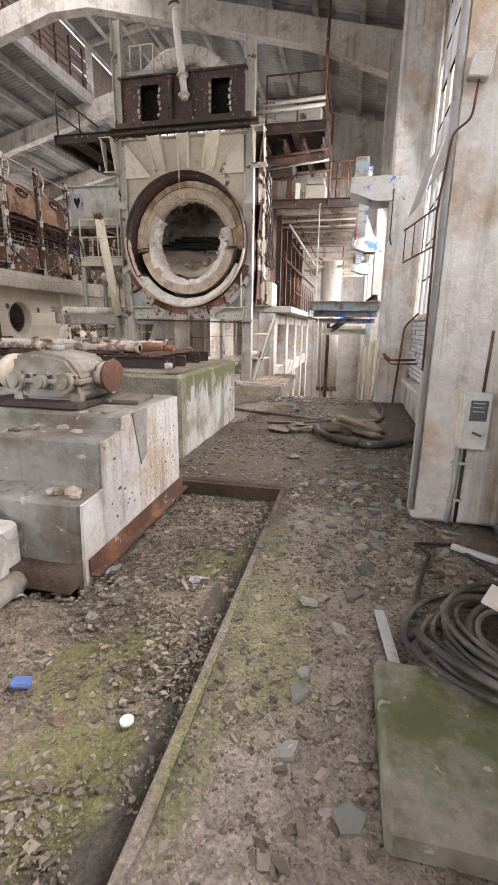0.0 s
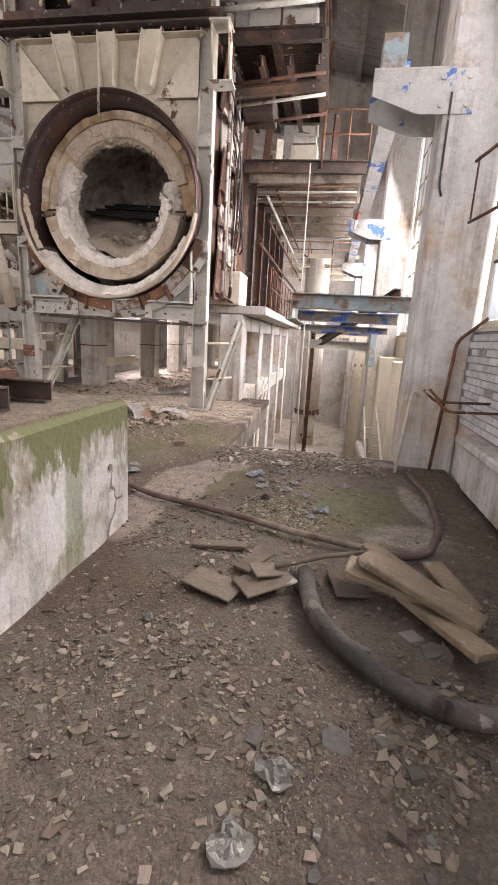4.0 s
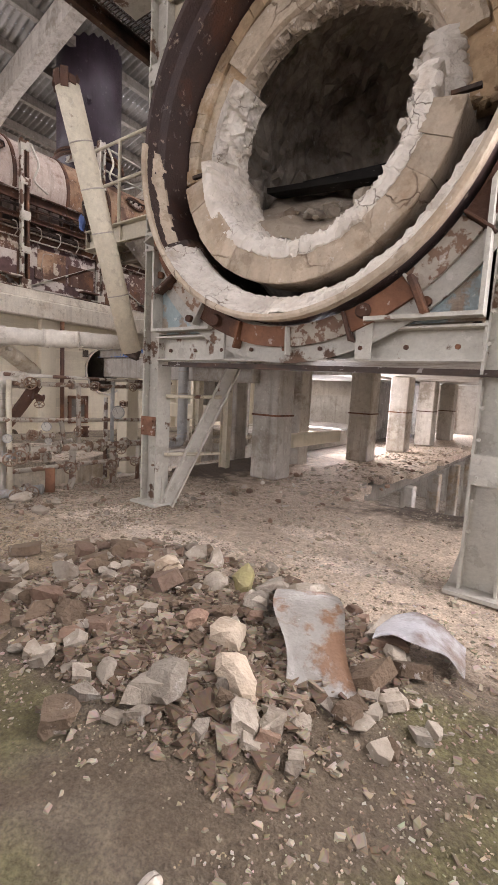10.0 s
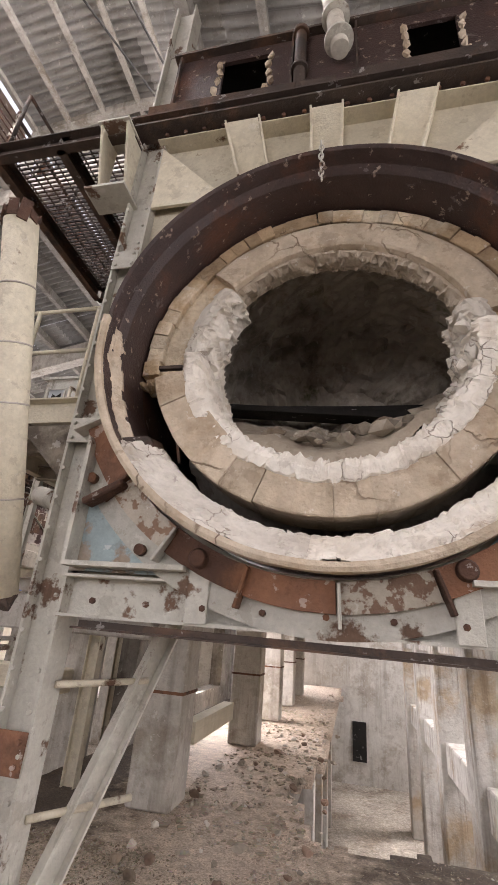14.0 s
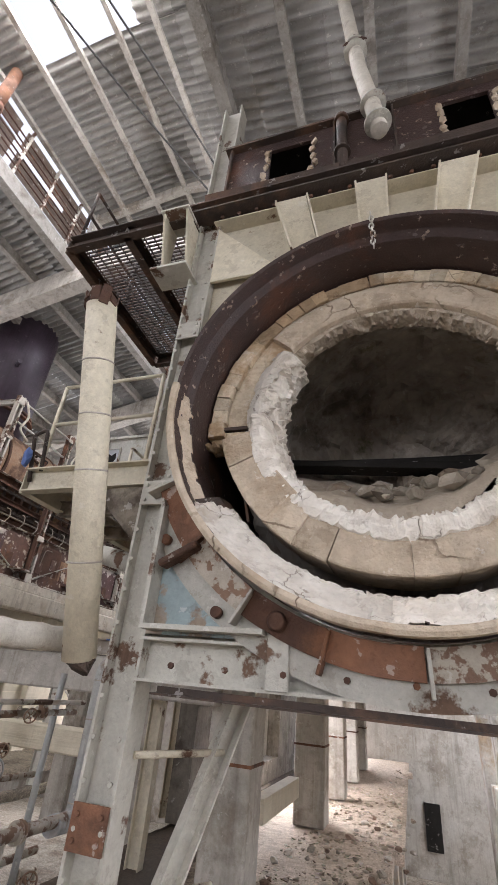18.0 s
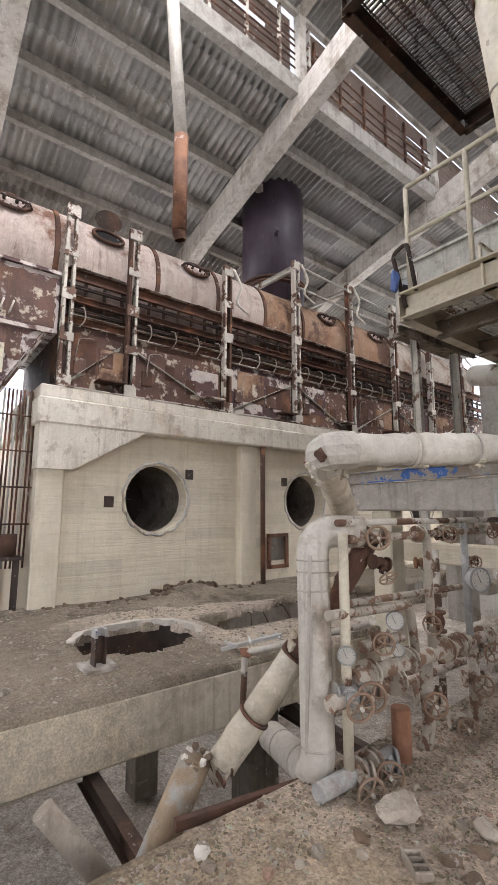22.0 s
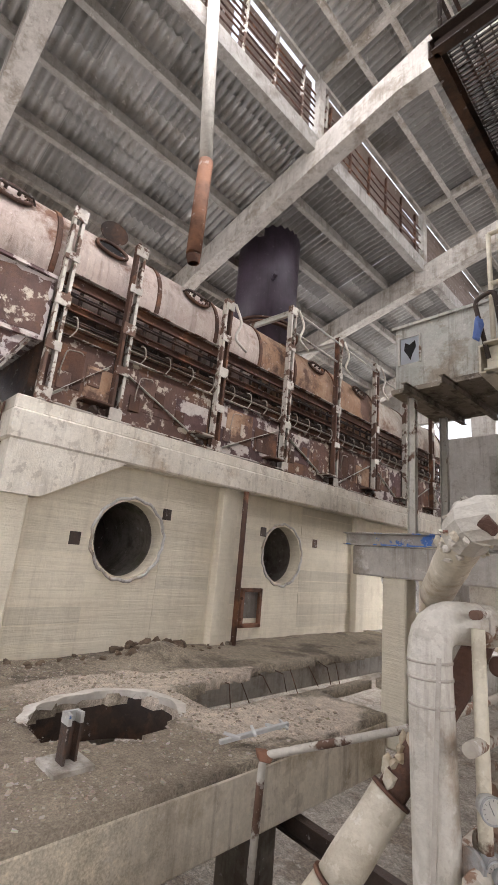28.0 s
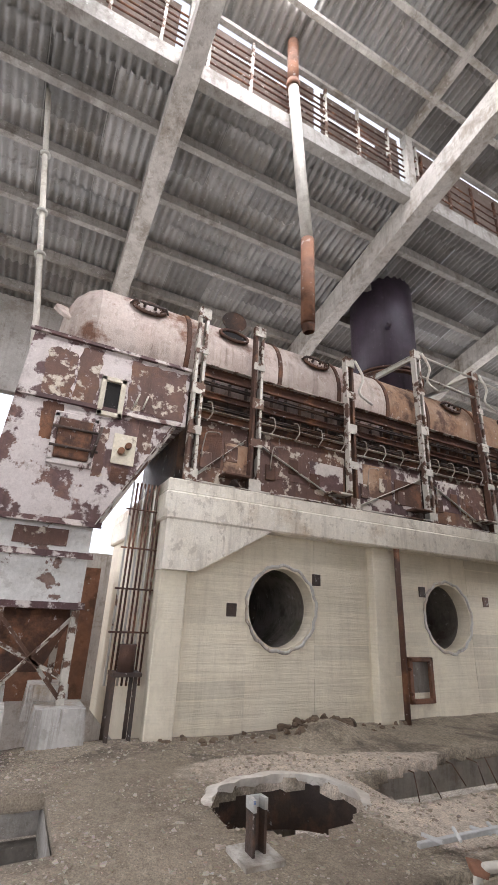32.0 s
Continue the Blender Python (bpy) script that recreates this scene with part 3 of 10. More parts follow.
M["band"] = surf("dull_lagging_band", (0.52, 0.48, 0.42), (0.42, 0.37, 0.31), rough=0.6)
M["peeling_lag"] = surf("peeling_cream_lagging", (0.62, 0.56, 0.44), (0.7, 0.64, 0.52), rough=0.85, paint=(0.2, 0.09, 0.06), paint_at=(0.6, 0.63), paint_scale=2.2, stain=(0.36, 0.28, 0.18))
M["pipe_blue"] = surf("blue_white_pipe", (0.45, 0.5, 0.52), (0.54, 0.54, 0.5), rough=0.7, stain=(0.34, 0.25, 0.16), streak=0.3)
M["wheel"] = surf("pale_rust_wheel", (0.22, 0.125, 0.08), (0.34, 0.25, 0.175), rough=0.7)
M["dial"] = surf("yellowed_dial", (0.62, 0.6, 0.55), (0.55, 0.53, 0.47), rough=0.4, vary=0)
M["cabin"] = surf("grimy_green_white_sheet", (0.46, 0.47, 0.42), (0.55, 0.54, 0.49), rough=0.7, stain=(0.3, 0.26, 0.2), streak=0.7)
M["rubble_red"] = surf("brown_red_rubble", (0.27, 0.17, 0.12), (0.34, 0.24, 0.18), rough=0.95, bump=0.7, vary=0.3)
M["moss_stone"] = surf("yellow_lichen_stone", (0.42, 0.38, 0.16), (0.34, 0.3, 0.16), rough=0.95, bump=0.7)
M["flake"] = surf("grey_green_flake", (0.27, 0.27, 0.24), (0.2, 0.2, 0.18), rough=0.9, vary=0.35)
M["flake_dark"] = surf("dark_flake", (0.12, 0.115, 0.1), (0.17, 0.16, 0.14), rough=0.9, vary=0.3)
M["clod"] = surf("brown_dirt_clod", (0.17, 0.12, 0.08), (0.23, 0.17, 0.12), rough=1.0, bump=0.9, vary=0.2)
M["sheet_scrap"] = surf("rusty_white_scrap", (0.36, 0.34, 0.31), (0.46, 0.44, 0.41), rough=0.5, paint=(0.24, 0.13, 0.07), paint_at=(0.52, 0.58), paint_scale=3)
M["sheet_scrap_b"] = surf("blue_grey_scrap", (0.46, 0.47, 0.5), (0.55, 0.55, 0.57), rough=0.5, stain=(0.2, 0.15, 0.12))
M["hose_brown"] = surf("dusty_brown_hose", (0.11, 0.07, 0.055), (0.19, 0.135, 0.11), rough=0.75, stain=(0.28, 0.23, 0.19))
M["timber"] = surf("yellow_split_timber", (0.26, 0.2, 0.135), (0.36, 0.29, 0.2), s1=5, stain=(0.15, 0.1, 0.06), bump=0.7, vary=0.3)
M["paper_blue"] = surf("crumpled_blue_grey_film", (0.42, 0.45, 0.5), (0.3, 0.33, 0.38), rough=0.8, s1=14, stain=(0.2, 0.17, 0.14))


def pebbles(name, a, b, c):
    """Small stones, each its own tone."""
    m = bpy.data.materials.new(name)
    m.use_nodes = True
    n, l = m.node_tree.nodes, m.node_tree.links
    geo = n.new("ShaderNodeNewGeometry")
    r = n.new("ShaderNodeValToRGB")
    r.color_ramp.elements[0].color, r.color_ramp.elements[1].color = (*a, 1), (*c, 1)
    e = r.color_ramp.elements.new(0.55)
    e.color = (*b, 1)
    l.new(geo.outputs["Random Per Island"], r.inputs[0])
    t = n.new("ShaderNodeTexNoise")
    t.inputs["Scale"].default_value = 60
    mx = n.new("ShaderNodeMix")
    mx.data_type, mx.blend_type = 'RGBA', 'MULTIPLY'
    mx.inputs[0].default_value = 0.6
    l.new(r.outputs[0], mx.inputs[6])
    l.new(t.outputs["Color"], mx.inputs[7])
    l.new(mx.outputs[2], n["Principled BSDF"].inputs["Base Color"])
    n["Principled BSDF"].inputs["Roughness"].default_value = 0.95
    return m


M["pebble"] = pebbles("mixed_grit", (0.12, 0.096, 0.07), (0.245, 0.2, 0.15), (0.42, 0.36, 0.29))
M["pebble_tan"] = pebbles("tan_grit", (0.37, 0.3, 0.22), (0.53, 0.44, 0.34), (0.72, 0.64, 0.54))
M["pebble_earth"] = pebbles("earth_gravel", (0.22, 0.17, 0.115), (0.39, 0.315, 0.23), (0.64, 0.56, 0.46))
M["pebble_dark"] = pebbles("dark_grit", (0.07, 0.06, 0.05), (0.16, 0.135, 0.11), (0.34, 0.31, 0.27))
M["left_floor"] = surf("tan_slab_dirt", (0.33, 0.285, 0.215), (0.43, 0.37, 0.285), speckle=0.5, chip=0.0, s1=1.6, s2=0.5, bump=1.0, fine=60, grain=30, stain=(0.16, 0.13, 0.1), stain_at=(0.5, 0.62), vary=0)
M["white_bin"] = surf("flaking_white_bin", (0.2, 0.11, 0.085), (0.3, 0.2, 0.16), rough=0.7, paint=(0.68, 0.66, 0.62), paint_at=(0.4, 0.42), paint_scale=1.6, streak=0.5)
M["purlin"] = surf("sooty_concrete_purlin", (0.33, 0.31, 0.28), (0.43, 0.405, 0.365), stain=(0.2, 0.175, 0.15), streak=0.4)
M["pebble_heap"] = pebbles("heap_chips", (0.15, 0.1, 0.066), (0.27, 0.2, 0.14), (0.46, 0.39, 0.3))
M["edge_beam"] = surf("damp_edge_beam", (0.88, 0.8, 0.66), (0.8, 0.72, 0.58), stain=(0.5, 0.42, 0.3), streak=0.6, vary=0)
M["louvre"] = surf("brown_louvre_slat", (0.17, 0.125, 0.1), (0.23, 0.18, 0.15), rough=0.8)
M["hookpipe"] = surf("grey_hook_pipe", (0.45, 0.42, 0.37), (0.34, 0.27, 0.21), rough=0.7)


# ---- the hall ----
RX, RZ, SL = -9.8, 11.7, 0.235          # ridge, soffit of the frames there, slope
LEFT, RIGHT, SOUTH, NORTH = -20.2, 1.25, -9.0, 30.0
FRAMES_Y = (-2.2, 3.9, 10.2, 16.3, 22.4, 28.4)


def soffit(x):
    return RZ - SL * abs(x - RX)


rng = random.Random(4)


def grid_sheet(bm, x0, x1, y0, y1, step, keep, height):
    """A sheet of square cells whose middle satisfies keep, at the given height."""
    nx, ny = int(round((x1 - x0) / step)), int(round((y1 - y0) / step))
    vs = {}

    def vert(i, j):
        if (i, j) not in vs:
            x, y = x0 + i * step, y0 + j * step
            vs[i, j] = bm.verts.new((x, y, height(x, y)))
        return vs[i, j]
    for i in range(nx):
        for j in range(ny):
            if keep(x0 + (i + 0.5) * step, y0 + (j + 0.5) * step):
                f = bm.faces.new((vert(i, j), vert(i + 1, j), vert(i + 1, j + 1), vert(i, j + 1)))
                f.smooth = True
    rim = [e for e in bm.edges if len(e.link_faces) == 1]
    ex = bmesh.ops.extrude_edge_only(bm, edges=rim)["geom"]
    for v in ex:
        if isinstance(v, bmesh.types.BMVert):
            v.co.z -= 0.12


def wobble(x, y, s):
    return noise.noise(Vector((x * s, y * s, 3.3)))


def in_pit(x, y):
    return (-1.6 < x < -0.57 and y < 4.08) or (x < -1.5 and x > -4.2 and y < 2.2)


def floor_keep(x, y):
    e = wobble(x, y, 1.7) * 0.07
    if in_pit(x, y):
        return False
    if x > -1.72 + e:
        return y < 10.1 + wobble(x, 0, 3) * 0.12
    if x > -4.85 + e * 2 - 0.28 * math.exp(-((y - 16.4) / 0.7) ** 2):
        return y < 15.0 + wobble(x, 1, 3) * 0.15
    if x < -7.95 + e * 2:
        return False
    return True


def mound(x, y, cx, cy, sx, sy, h):
    return h * math.exp(-((x - cx) / sx) ** 2 - ((y - cy) / sy) ** 2)


def floor_z(x, y):
    z = 0.018 * wobble(x, y, 0.9) + 0.010 * wobble(x, y, 4.0) + 0.005 * wobble(x, y, 11.0)
    z += mound(x, y, -4.1, 10.9, 1.1, 0.8, 0.13) + mound(x, y, -6.9, 11.0, 0.9, 0.8, 0.08) + mound(x, y, -4.6, 12.2, 2.0, 0.5, 0.06)
    return z - 0.012


bm = bms()
grid_sheet(bm, -8.2, 1.2, -9.0, 29.64, 0.12, floor_keep, floor_z)
floor = setting("floor", bm, M["floor"], "dirt-covered grey concrete floor with moss and grit")
bm = bms()
grid_sheet(bm, -4.2, -0.56, -9.0, 4.1, 0.09, lambda x, y: in_pit(x, y), lambda x, y: -0.17 + 0.03 * wobble(x, y, 2.2) + 0.02 * wobble(x, y, 7))
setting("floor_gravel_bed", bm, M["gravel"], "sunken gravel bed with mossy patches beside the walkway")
bm = bms()
span(bm, -0.56, RIGHT, -9, 10.0, -0.4, -0.08)
span(bm, -1.75, -0.56, 4.1, 10.0, -0.4, -0.08)
span(bm, -8.0, -1.75, 4.1, 14.9, -0.45, -0.08)
span(bm, -8.0, -5.2, 14.9, 29.7, -0.45, -0.08)
span(bm, -8.0, -0.56, -9, 4.1, -0.6, -0.32)
setting("floor_slab", bm, M["dark_conc"], "grey concrete floor slab edge")
# arris of the sunken bed
bm = bms()
span(bm, -0.565, -0.515, -9, 4.1, -0.3, -0.018, 0.006)
span(bm, -1.6, -0.565, 4.05, 4.1, -0.3, -0.018, 0.006)
setting("trim_bed_kerb", bm, M["floor"], "worn concrete kerb along the gravel bed")
bm = bms()
span(bm, LEFT, 3.5, SOUTH, NORTH, -3.3, -3.0)
setting("floor_basement", bm, M["basement"], "dusty pale basement floor below the slab")


def hole_a(x, y):
    return ((x + 11.4) / 0.64) ** 2 + ((y - 11.9) / 0.78) ** 2 < 1 + 0.2 * wobble(x, y, 2.5)


def left_keep(x, y):
    if hole_a(x, y):
        return False
    e = 0.14 * wobble(x, y, 1.6)
    if -11.68 - 0.45 * min(1.0, max(0.0, (y - 13.0) / 1.3)) + e < x < -10.92 + e and y > 12.95 + 0.5 * e:
        return False
    if x >= -10.8 + e and y > 14.75 + 0.5 * e:
        return False
    if -12.3 < x < -11.05 and 8.2 < y < 9.78:
        return False
    return True


bm = bms()
grid_sheet(bm, -13.95, -9.87, -4.0, 21.2, 0.12, left_keep, lambda x, y: -0.03 + 0.04 * wobble(x, y, 0.8) + 0.02 * wobble(x, y, 3.5) + mound(x, y, -13.3, 13.75, 0.4, 0.55, 0.22))
setting("floor_left", bm, M["left_floor"], "broken dirt-covered concrete slab with holes before the boiler wall")
bm = bms()
span(bm, -13.9, -12.5, -4, 21.2, -0.4, -0.12)
span(bm, -12.5, -12.15, -4, 8.2, -0.4, -0.12)
span(bm, -12.5, -12.15, 9.8, 12.8, -0.4, -0.12)
span(bm, -12.15, -10.6, -4, 8.2, -0.4, -0.12)
span(bm, -11.0, -10.6, 8.2, 9.8, -0.4, -0.12)
span(bm, -12.15, -10.6, 9.8, 10.9, -0.4, -0.12)
span(bm, -13.9, -9.9, 21.2, 30, -0.4, -0.05)
span(bm, -12.5, -12.34, 10.9, 21.2, -0.55, -0.12, 0.02)
setting("floor_left_slab", bm, M["concrete"], "pale concrete slab with an exposed edge beam")
bm = bms()
span(bm, -10.6, -9.86, -4, 14.72, -0.62, -0.09, 0.025)
setting("floor_left_edge_beam", bm, M["edge_beam"], "pale concrete edge beam with a dark damp patch")
# added walls under the square hatch, there to keep its void dark
bm = bms()
span(bm, -12.45, -12.3, 8.05, 9.93, -3.0, -0.4)
span(bm, -11.05, -10.9, 8.05, 9.93, -3.0, -0.4)
span(bm, -12.3, -11.05, 8.05, 8.2, -3.0, -0.4)
span(bm, -12.3, -11.05, 9.78, 9.93, -3.0, -0.4)
setting("wall_hatch_shaft", bm, M["dark_conc"], "added dark walls that shade the square hatch")
# posts that carry the left slab
bm = bms()
for py in (8.6, 12.9):
    span(bm, -10.5, -10.1, py - 0.2, py + 0.2, -3, -0.5, 0.02)
    span(bm, -13.5, -13.1, py - 0.2, py + 0.2, -3, -0.4, 0.02)
setting("wall_slab_posts", bm, M["dark_conc"], "dark concrete posts under the slab")

# outer walls
bm = bms()
span(bm, LEFT - 0.3, LEFT, SOUTH, NORTH, -3, 3.0)
span(bm, LEFT - 0.3, LEFT, SOUTH, NORTH, 7.2, soffit(LEFT) + 1.0)
for wy in FRAMES_Y:
    span(bm, LEFT - 0.3, LEFT, wy - 0.5, wy + 0.5, 3.0, 7.2)
setting("wall_west", bm, M["plaster"], "stained pale outer wall with a band of openings")


def end_wall(bm, y0, y1, gaps, z0, z1):
    """A gable wall with a band of openings between z0 and z1."""
    prism(bm, [(LEFT - 0.3, z1), (RIGHT + 0.9, z1), (RIGHT + 0.9, soffit(RIGHT) + 1.1), (RX, RZ + 1.1), (LEFT - 0.3, soffit(LEFT) + 1.1)], 'y', y0, y1)
    span(bm, LEFT - 0.3, RIGHT + 0.9, y0, y1, -3, z0)
    x = LEFT - 0.3
    for a, b in gaps:
        span(bm, x, a, y0, y1, z0, z1)
        x = b
    span(bm, x, RIGHT + 0.9, y0, y1, z0, z1)


bm = bms()
end_wall(bm, NORTH, NORTH + 0.3, ((-19.0, -14.0), (-13.0, -8.0)), 3.2, 8.8)
setting("wall_north", bm, M["plaster"], "stained pale plaster end wall with open bays")
# unseen end wall; its opening is added for the south fill lamp
bm = bms()
end_wall(bm, SOUTH - 0.3, SOUTH, ((-13.6, -4.4),), 2.2, 7.8)
setting("wall_south", bm, M["plaster"], "unseen plaster end wall with an opening added for fill light")
# window wall on the east: dado, columns, lintel
bm = bms()
span(bm, RIGHT, RIGHT + 0.3, SOUTH, 10.4, -3, 1.7)
span(bm, RIGHT + 0.5, RIGHT + 0.8, 10.4, NORTH, -3, 1.7)
span(bm, RIGHT, RIGHT + 0.3, SOUTH, NORTH, 7.0, soffit(RIGHT) + 1.0)
setting("wall_east", bm, M["white_conc"], "whitewashed masonry wall under the tall windows")
bm = bms()
for cy in FRAMES_Y:
    z0 = 0.0 if cy < 9 else -3.0
    span(bm, 0.57, 1.24, cy - 0.33, cy + (0.22 if cy > 5 else -0.07), z0, soffit(0.9) + 0.5, 0.03)
setting("wall_east_columns", bm, M["white_conc"], "tall white concrete columns along the windows")

# roof frames, purlins, corrugated sheets
bm = bms()
for fy in FRAMES_Y:
    prism(bm, [(LEFT, soffit(LEFT) - 0.3), (LEFT + 3, soffit(LEFT + 3)), (RX - 0.7, RZ - 0.15), (RX + 0.7, RZ - 0.15), (RIGHT - 3, soffit(RIGHT - 3)), (RIGHT, soffit(RIGHT) - 0.5),
               (RIGHT, soffit(RIGHT) + 0.7), (RX, RZ + 0.75), (LEFT, soffit(LEFT) + 0.7)], 'y', fy - 0.2, fy + 0.2)
setting("ceiling_frames", bm, M["concrete"], "pale concrete roof frames with a low pitch")
MON_A, MON_B = -12.8, -7.2
bm = bms()
px = LEFT + 0.6
while px < RIGHT:
    if not (MON_A - 0.3 < px < MON_B + 0.3):
        z = soffit(px) + 0.72
        prism(bm, [(px - 0.08, z), (px + 0.08, z), (px + 0.08, z + 0.26), (px - 0.08, z + 0.26)], 'y', SOUTH, NORTH)
    px += 1.38
for px in (MON_A, MON_B):
    z = soffit(px) + 0.55
    prism(bm, [(px - 0.12, z), (px + 0.12, z), (px + 0.12, z + 0.45), (px - 0.12, z + 0.45)], 'y', SOUTH, NORTH)
setting("ceiling_purlins", bm, M["purlin"], "concrete roof purlins")


def corrugated(bm, x0, z0, x1, z1, y0, y1, pitch=0.2, amp=0.05, along="x", skip=None):
    """Sheets whose waves run along y or up the slope, with overlaps every 1.38 m."""
    n = max(4, int((y1 - y0) / (pitch / 6)))
    rows = []
    for k in (0, 1):
        x, z = (x0, z0) if k == 0 else (x1, z1)
        rows.append([bm.verts.new((x, y0 + (y1 - y0) * i / n, z + amp * math.sin(2 * math.pi * (y1 - y0) * i / n / pitch))) for i in range(n + 1)])
    for i in range(n):
        f = bm.faces.new((rows[0][i], rows[1][i], rows[1][i + 1], rows[0][i + 1]))
        f.smooth = True


bm = bms()
px = LEFT - 0.2
i = 0
while px < RIGHT + 0.2:
    q = min(px + 1.38, RIGHT + 0.3)
    if q <= MON_A + 0.15 or px >= MON_B - 0.15:
        for b0, b1 in zip((SOUTH,) + FRAMES_Y, FRAMES_Y + (NORTH,)):
            m = max(1, int((b1 - b0) / 1.05))
            for j in range(m):
                lift = 1.02 + 0.02 * (i % 2) + 0.008 * (j % 2)
                corrugated(bm, px, soffit(px) + lift, q + 0.08, soffit(q) + lift, b0 + (b1 - b0) * j / m - 0.02, b0 + (b1 - b0) * (j + 1) / m + 0.02)
    elif px < MON_A:
        corrugated(bm, px, soffit(px) + 1.03, MON_A, soffit(MON_A) + 1.03, SOUTH, NORTH)
    elif q > MON_B:
        corrugated(bm, MON_B, soffit(MON_B) + 1.03, q, soffit(q) + 1.03, SOUTH, NORTH)
    px += 1.38
    i += 1
setting("ceiling_sheets", bm, M["roof"], "grey corrugated roof sheets with overlaps")
# roof monitor: sheets on a raised roof with a large missing piece over one bay
bm = bms()
MZ = 14.2
mx = (-12.9, -12.0, -11.1, -10.2, -9.3, -8.4, -7.1)
for a, b in zip(mx, mx[1:]):
    za, zb = MZ + 0.5 - 0.16 * abs(a - RX), MZ + 0.5 - 0.16 * abs(b - RX)
    for y0, y1 in ((SOUTH, 9.3), (9.3, 12.6), (12.6, NORTH)):
        if y0 == 9.3 and a > -12.5 and b < -9.0:
            continue
        m = max(1, int((y1 - y0) / 1.1))
        for j in range(m):
            corrugated(bm, a, za + 0.008 * (j % 2), b + 0.06, zb + 0.008 * (j % 2), y0 + (y1 - y0) * j / m - 0.02, y0 + (y1 - y0) * (j + 1) / m + 0.02)
setting("ceiling_monitor_sheets", bm, M["roof"], "corrugated sheets of the roof monitor, some missing")
bm = bms()
for fy in FRAMES_Y:
    for px in (MON_A, MON_B):
        span(bm, px - 0.1, px + 0.1, fy - 0.12, fy + 0.12, soffit(px) + 0.6, MZ + 0.05)
    prism(bm, [(MON_A, MZ - 0.25), (RX, MZ + 0.22), (MON_B, MZ - 0.25), (MON_B, MZ), (RX, MZ + 0.45), (MON_A, MZ)], 'y', fy - 0.1, fy + 0.1)
for px in (-12.8, -11.8, -10.8, -9.8, -8.8, -7.8):
    z = MZ + 0.35 - 0.16 * abs(px - RX)
    span(bm, px - 0.06, px + 0.06, SOUTH, NORTH, z - 0.12, z)
setting("ceiling_monitor_frame", bm, M["concrete"], "pale frame of the roof monitor")

# boiler wall with round openings
WX = -13.9
bm = bms()
holes = ((13.3, 1.75, 0.64), (17.3, 1.75, 0.64), (22.4, 1.75, 0.64))
ys = [11.1]
for hy, hz, hr in holes:
    lo, hi = hy - 0.9, hy + 0.9
    span(bm, WX - 0.3, WX, ys[-1], lo, -0.4, 3.0)
    k = 32
    circ = [(hy + hr * math.cos(2 * math.pi * i / k), hz + hr * math.sin(2 * math.pi * i / k)) for i in range(k)]
    sq = []
    for i in range(k):
        c, s = math.cos(2 * math.pi * i / k), math.sin(2 * math.pi * i / k)
        m = max(abs(c), abs(s))
        sq.append((hy + 0.9 * c / m, hz + 0.9 * s / m))
    for x in (WX, WX - 0.3):
        A, Bq = [bm.verts.new((x, *p)) for p in circ], [bm.verts.new((x, *p)) for p in sq]
        for i in range(k):
            j = (i + 1) % k
            bm.faces.new((A[i], A[j], Bq[j], Bq[i]))
        if x == WX:
            front = A
        else:
            for i in range(k):
                bm.faces.new((front[i], front[(i + 1) % k], A[(i + 1) % k], A[i]))
    span(bm, WX - 0.3, WX, lo, hi, hz + 0.9, 3.0)
    span(bm, WX - 0.3, WX, lo, hi, -0.4, hz - 0.9)
    ys.append(hi)
span(bm, WX - 0.3, WX, ys[-1], 28, -0.4, 3.0)
span(bm, -18.0, WX - 0.3, 11.1, 11.4, -0.4, 3.0)
setting("wall_boiler_base", bm, M["cream_wall"], "cream shuttered concrete boiler base with round openings")
bm = bms()
span(bm, -18, -13.6, 11.0, 28, 2.95, 3.4, 0.03)
span(bm, -18, -13.67, 11.03, 28, 3.4, 3.62, 0.02)
prism(bm, [(11.05, 2.2), (11.6, 2.2), (12.9, 2.95), (11.05, 2.95)], 'x', -14.0, -13.62)
setting("wall_boiler_ledge", bm, M["ledge"], "cream concrete ledge with a haunch carrying the boiler")
bm = bms()
for py in (11.08, 15.2, 20.2, 24.8):
    span(bm, WX - 0.02, WX + 0.18, py, py + 0.42, -0.4, 2.95, 0.02)
setting("wall_boiler_pilasters", bm, M["cream_wall"], "cream concrete pilasters")


# ---- the kiln head ----
KX, KZ = -4.545, 3.72
head = thing("rotary_kiln", "tall cream steel kiln head, rusty ring and broken lining", "kiln", (KX, 12.6, 0))
PX = (-6.38, -2.84)


def bolts(bm, pts, r=0.018, axis=(0, -1, 0), h=0.02):
    a = Vector(axis)
    for p in pts:
        tube(bm, [Vector(p), Vector(p) + a * h], r, 6)


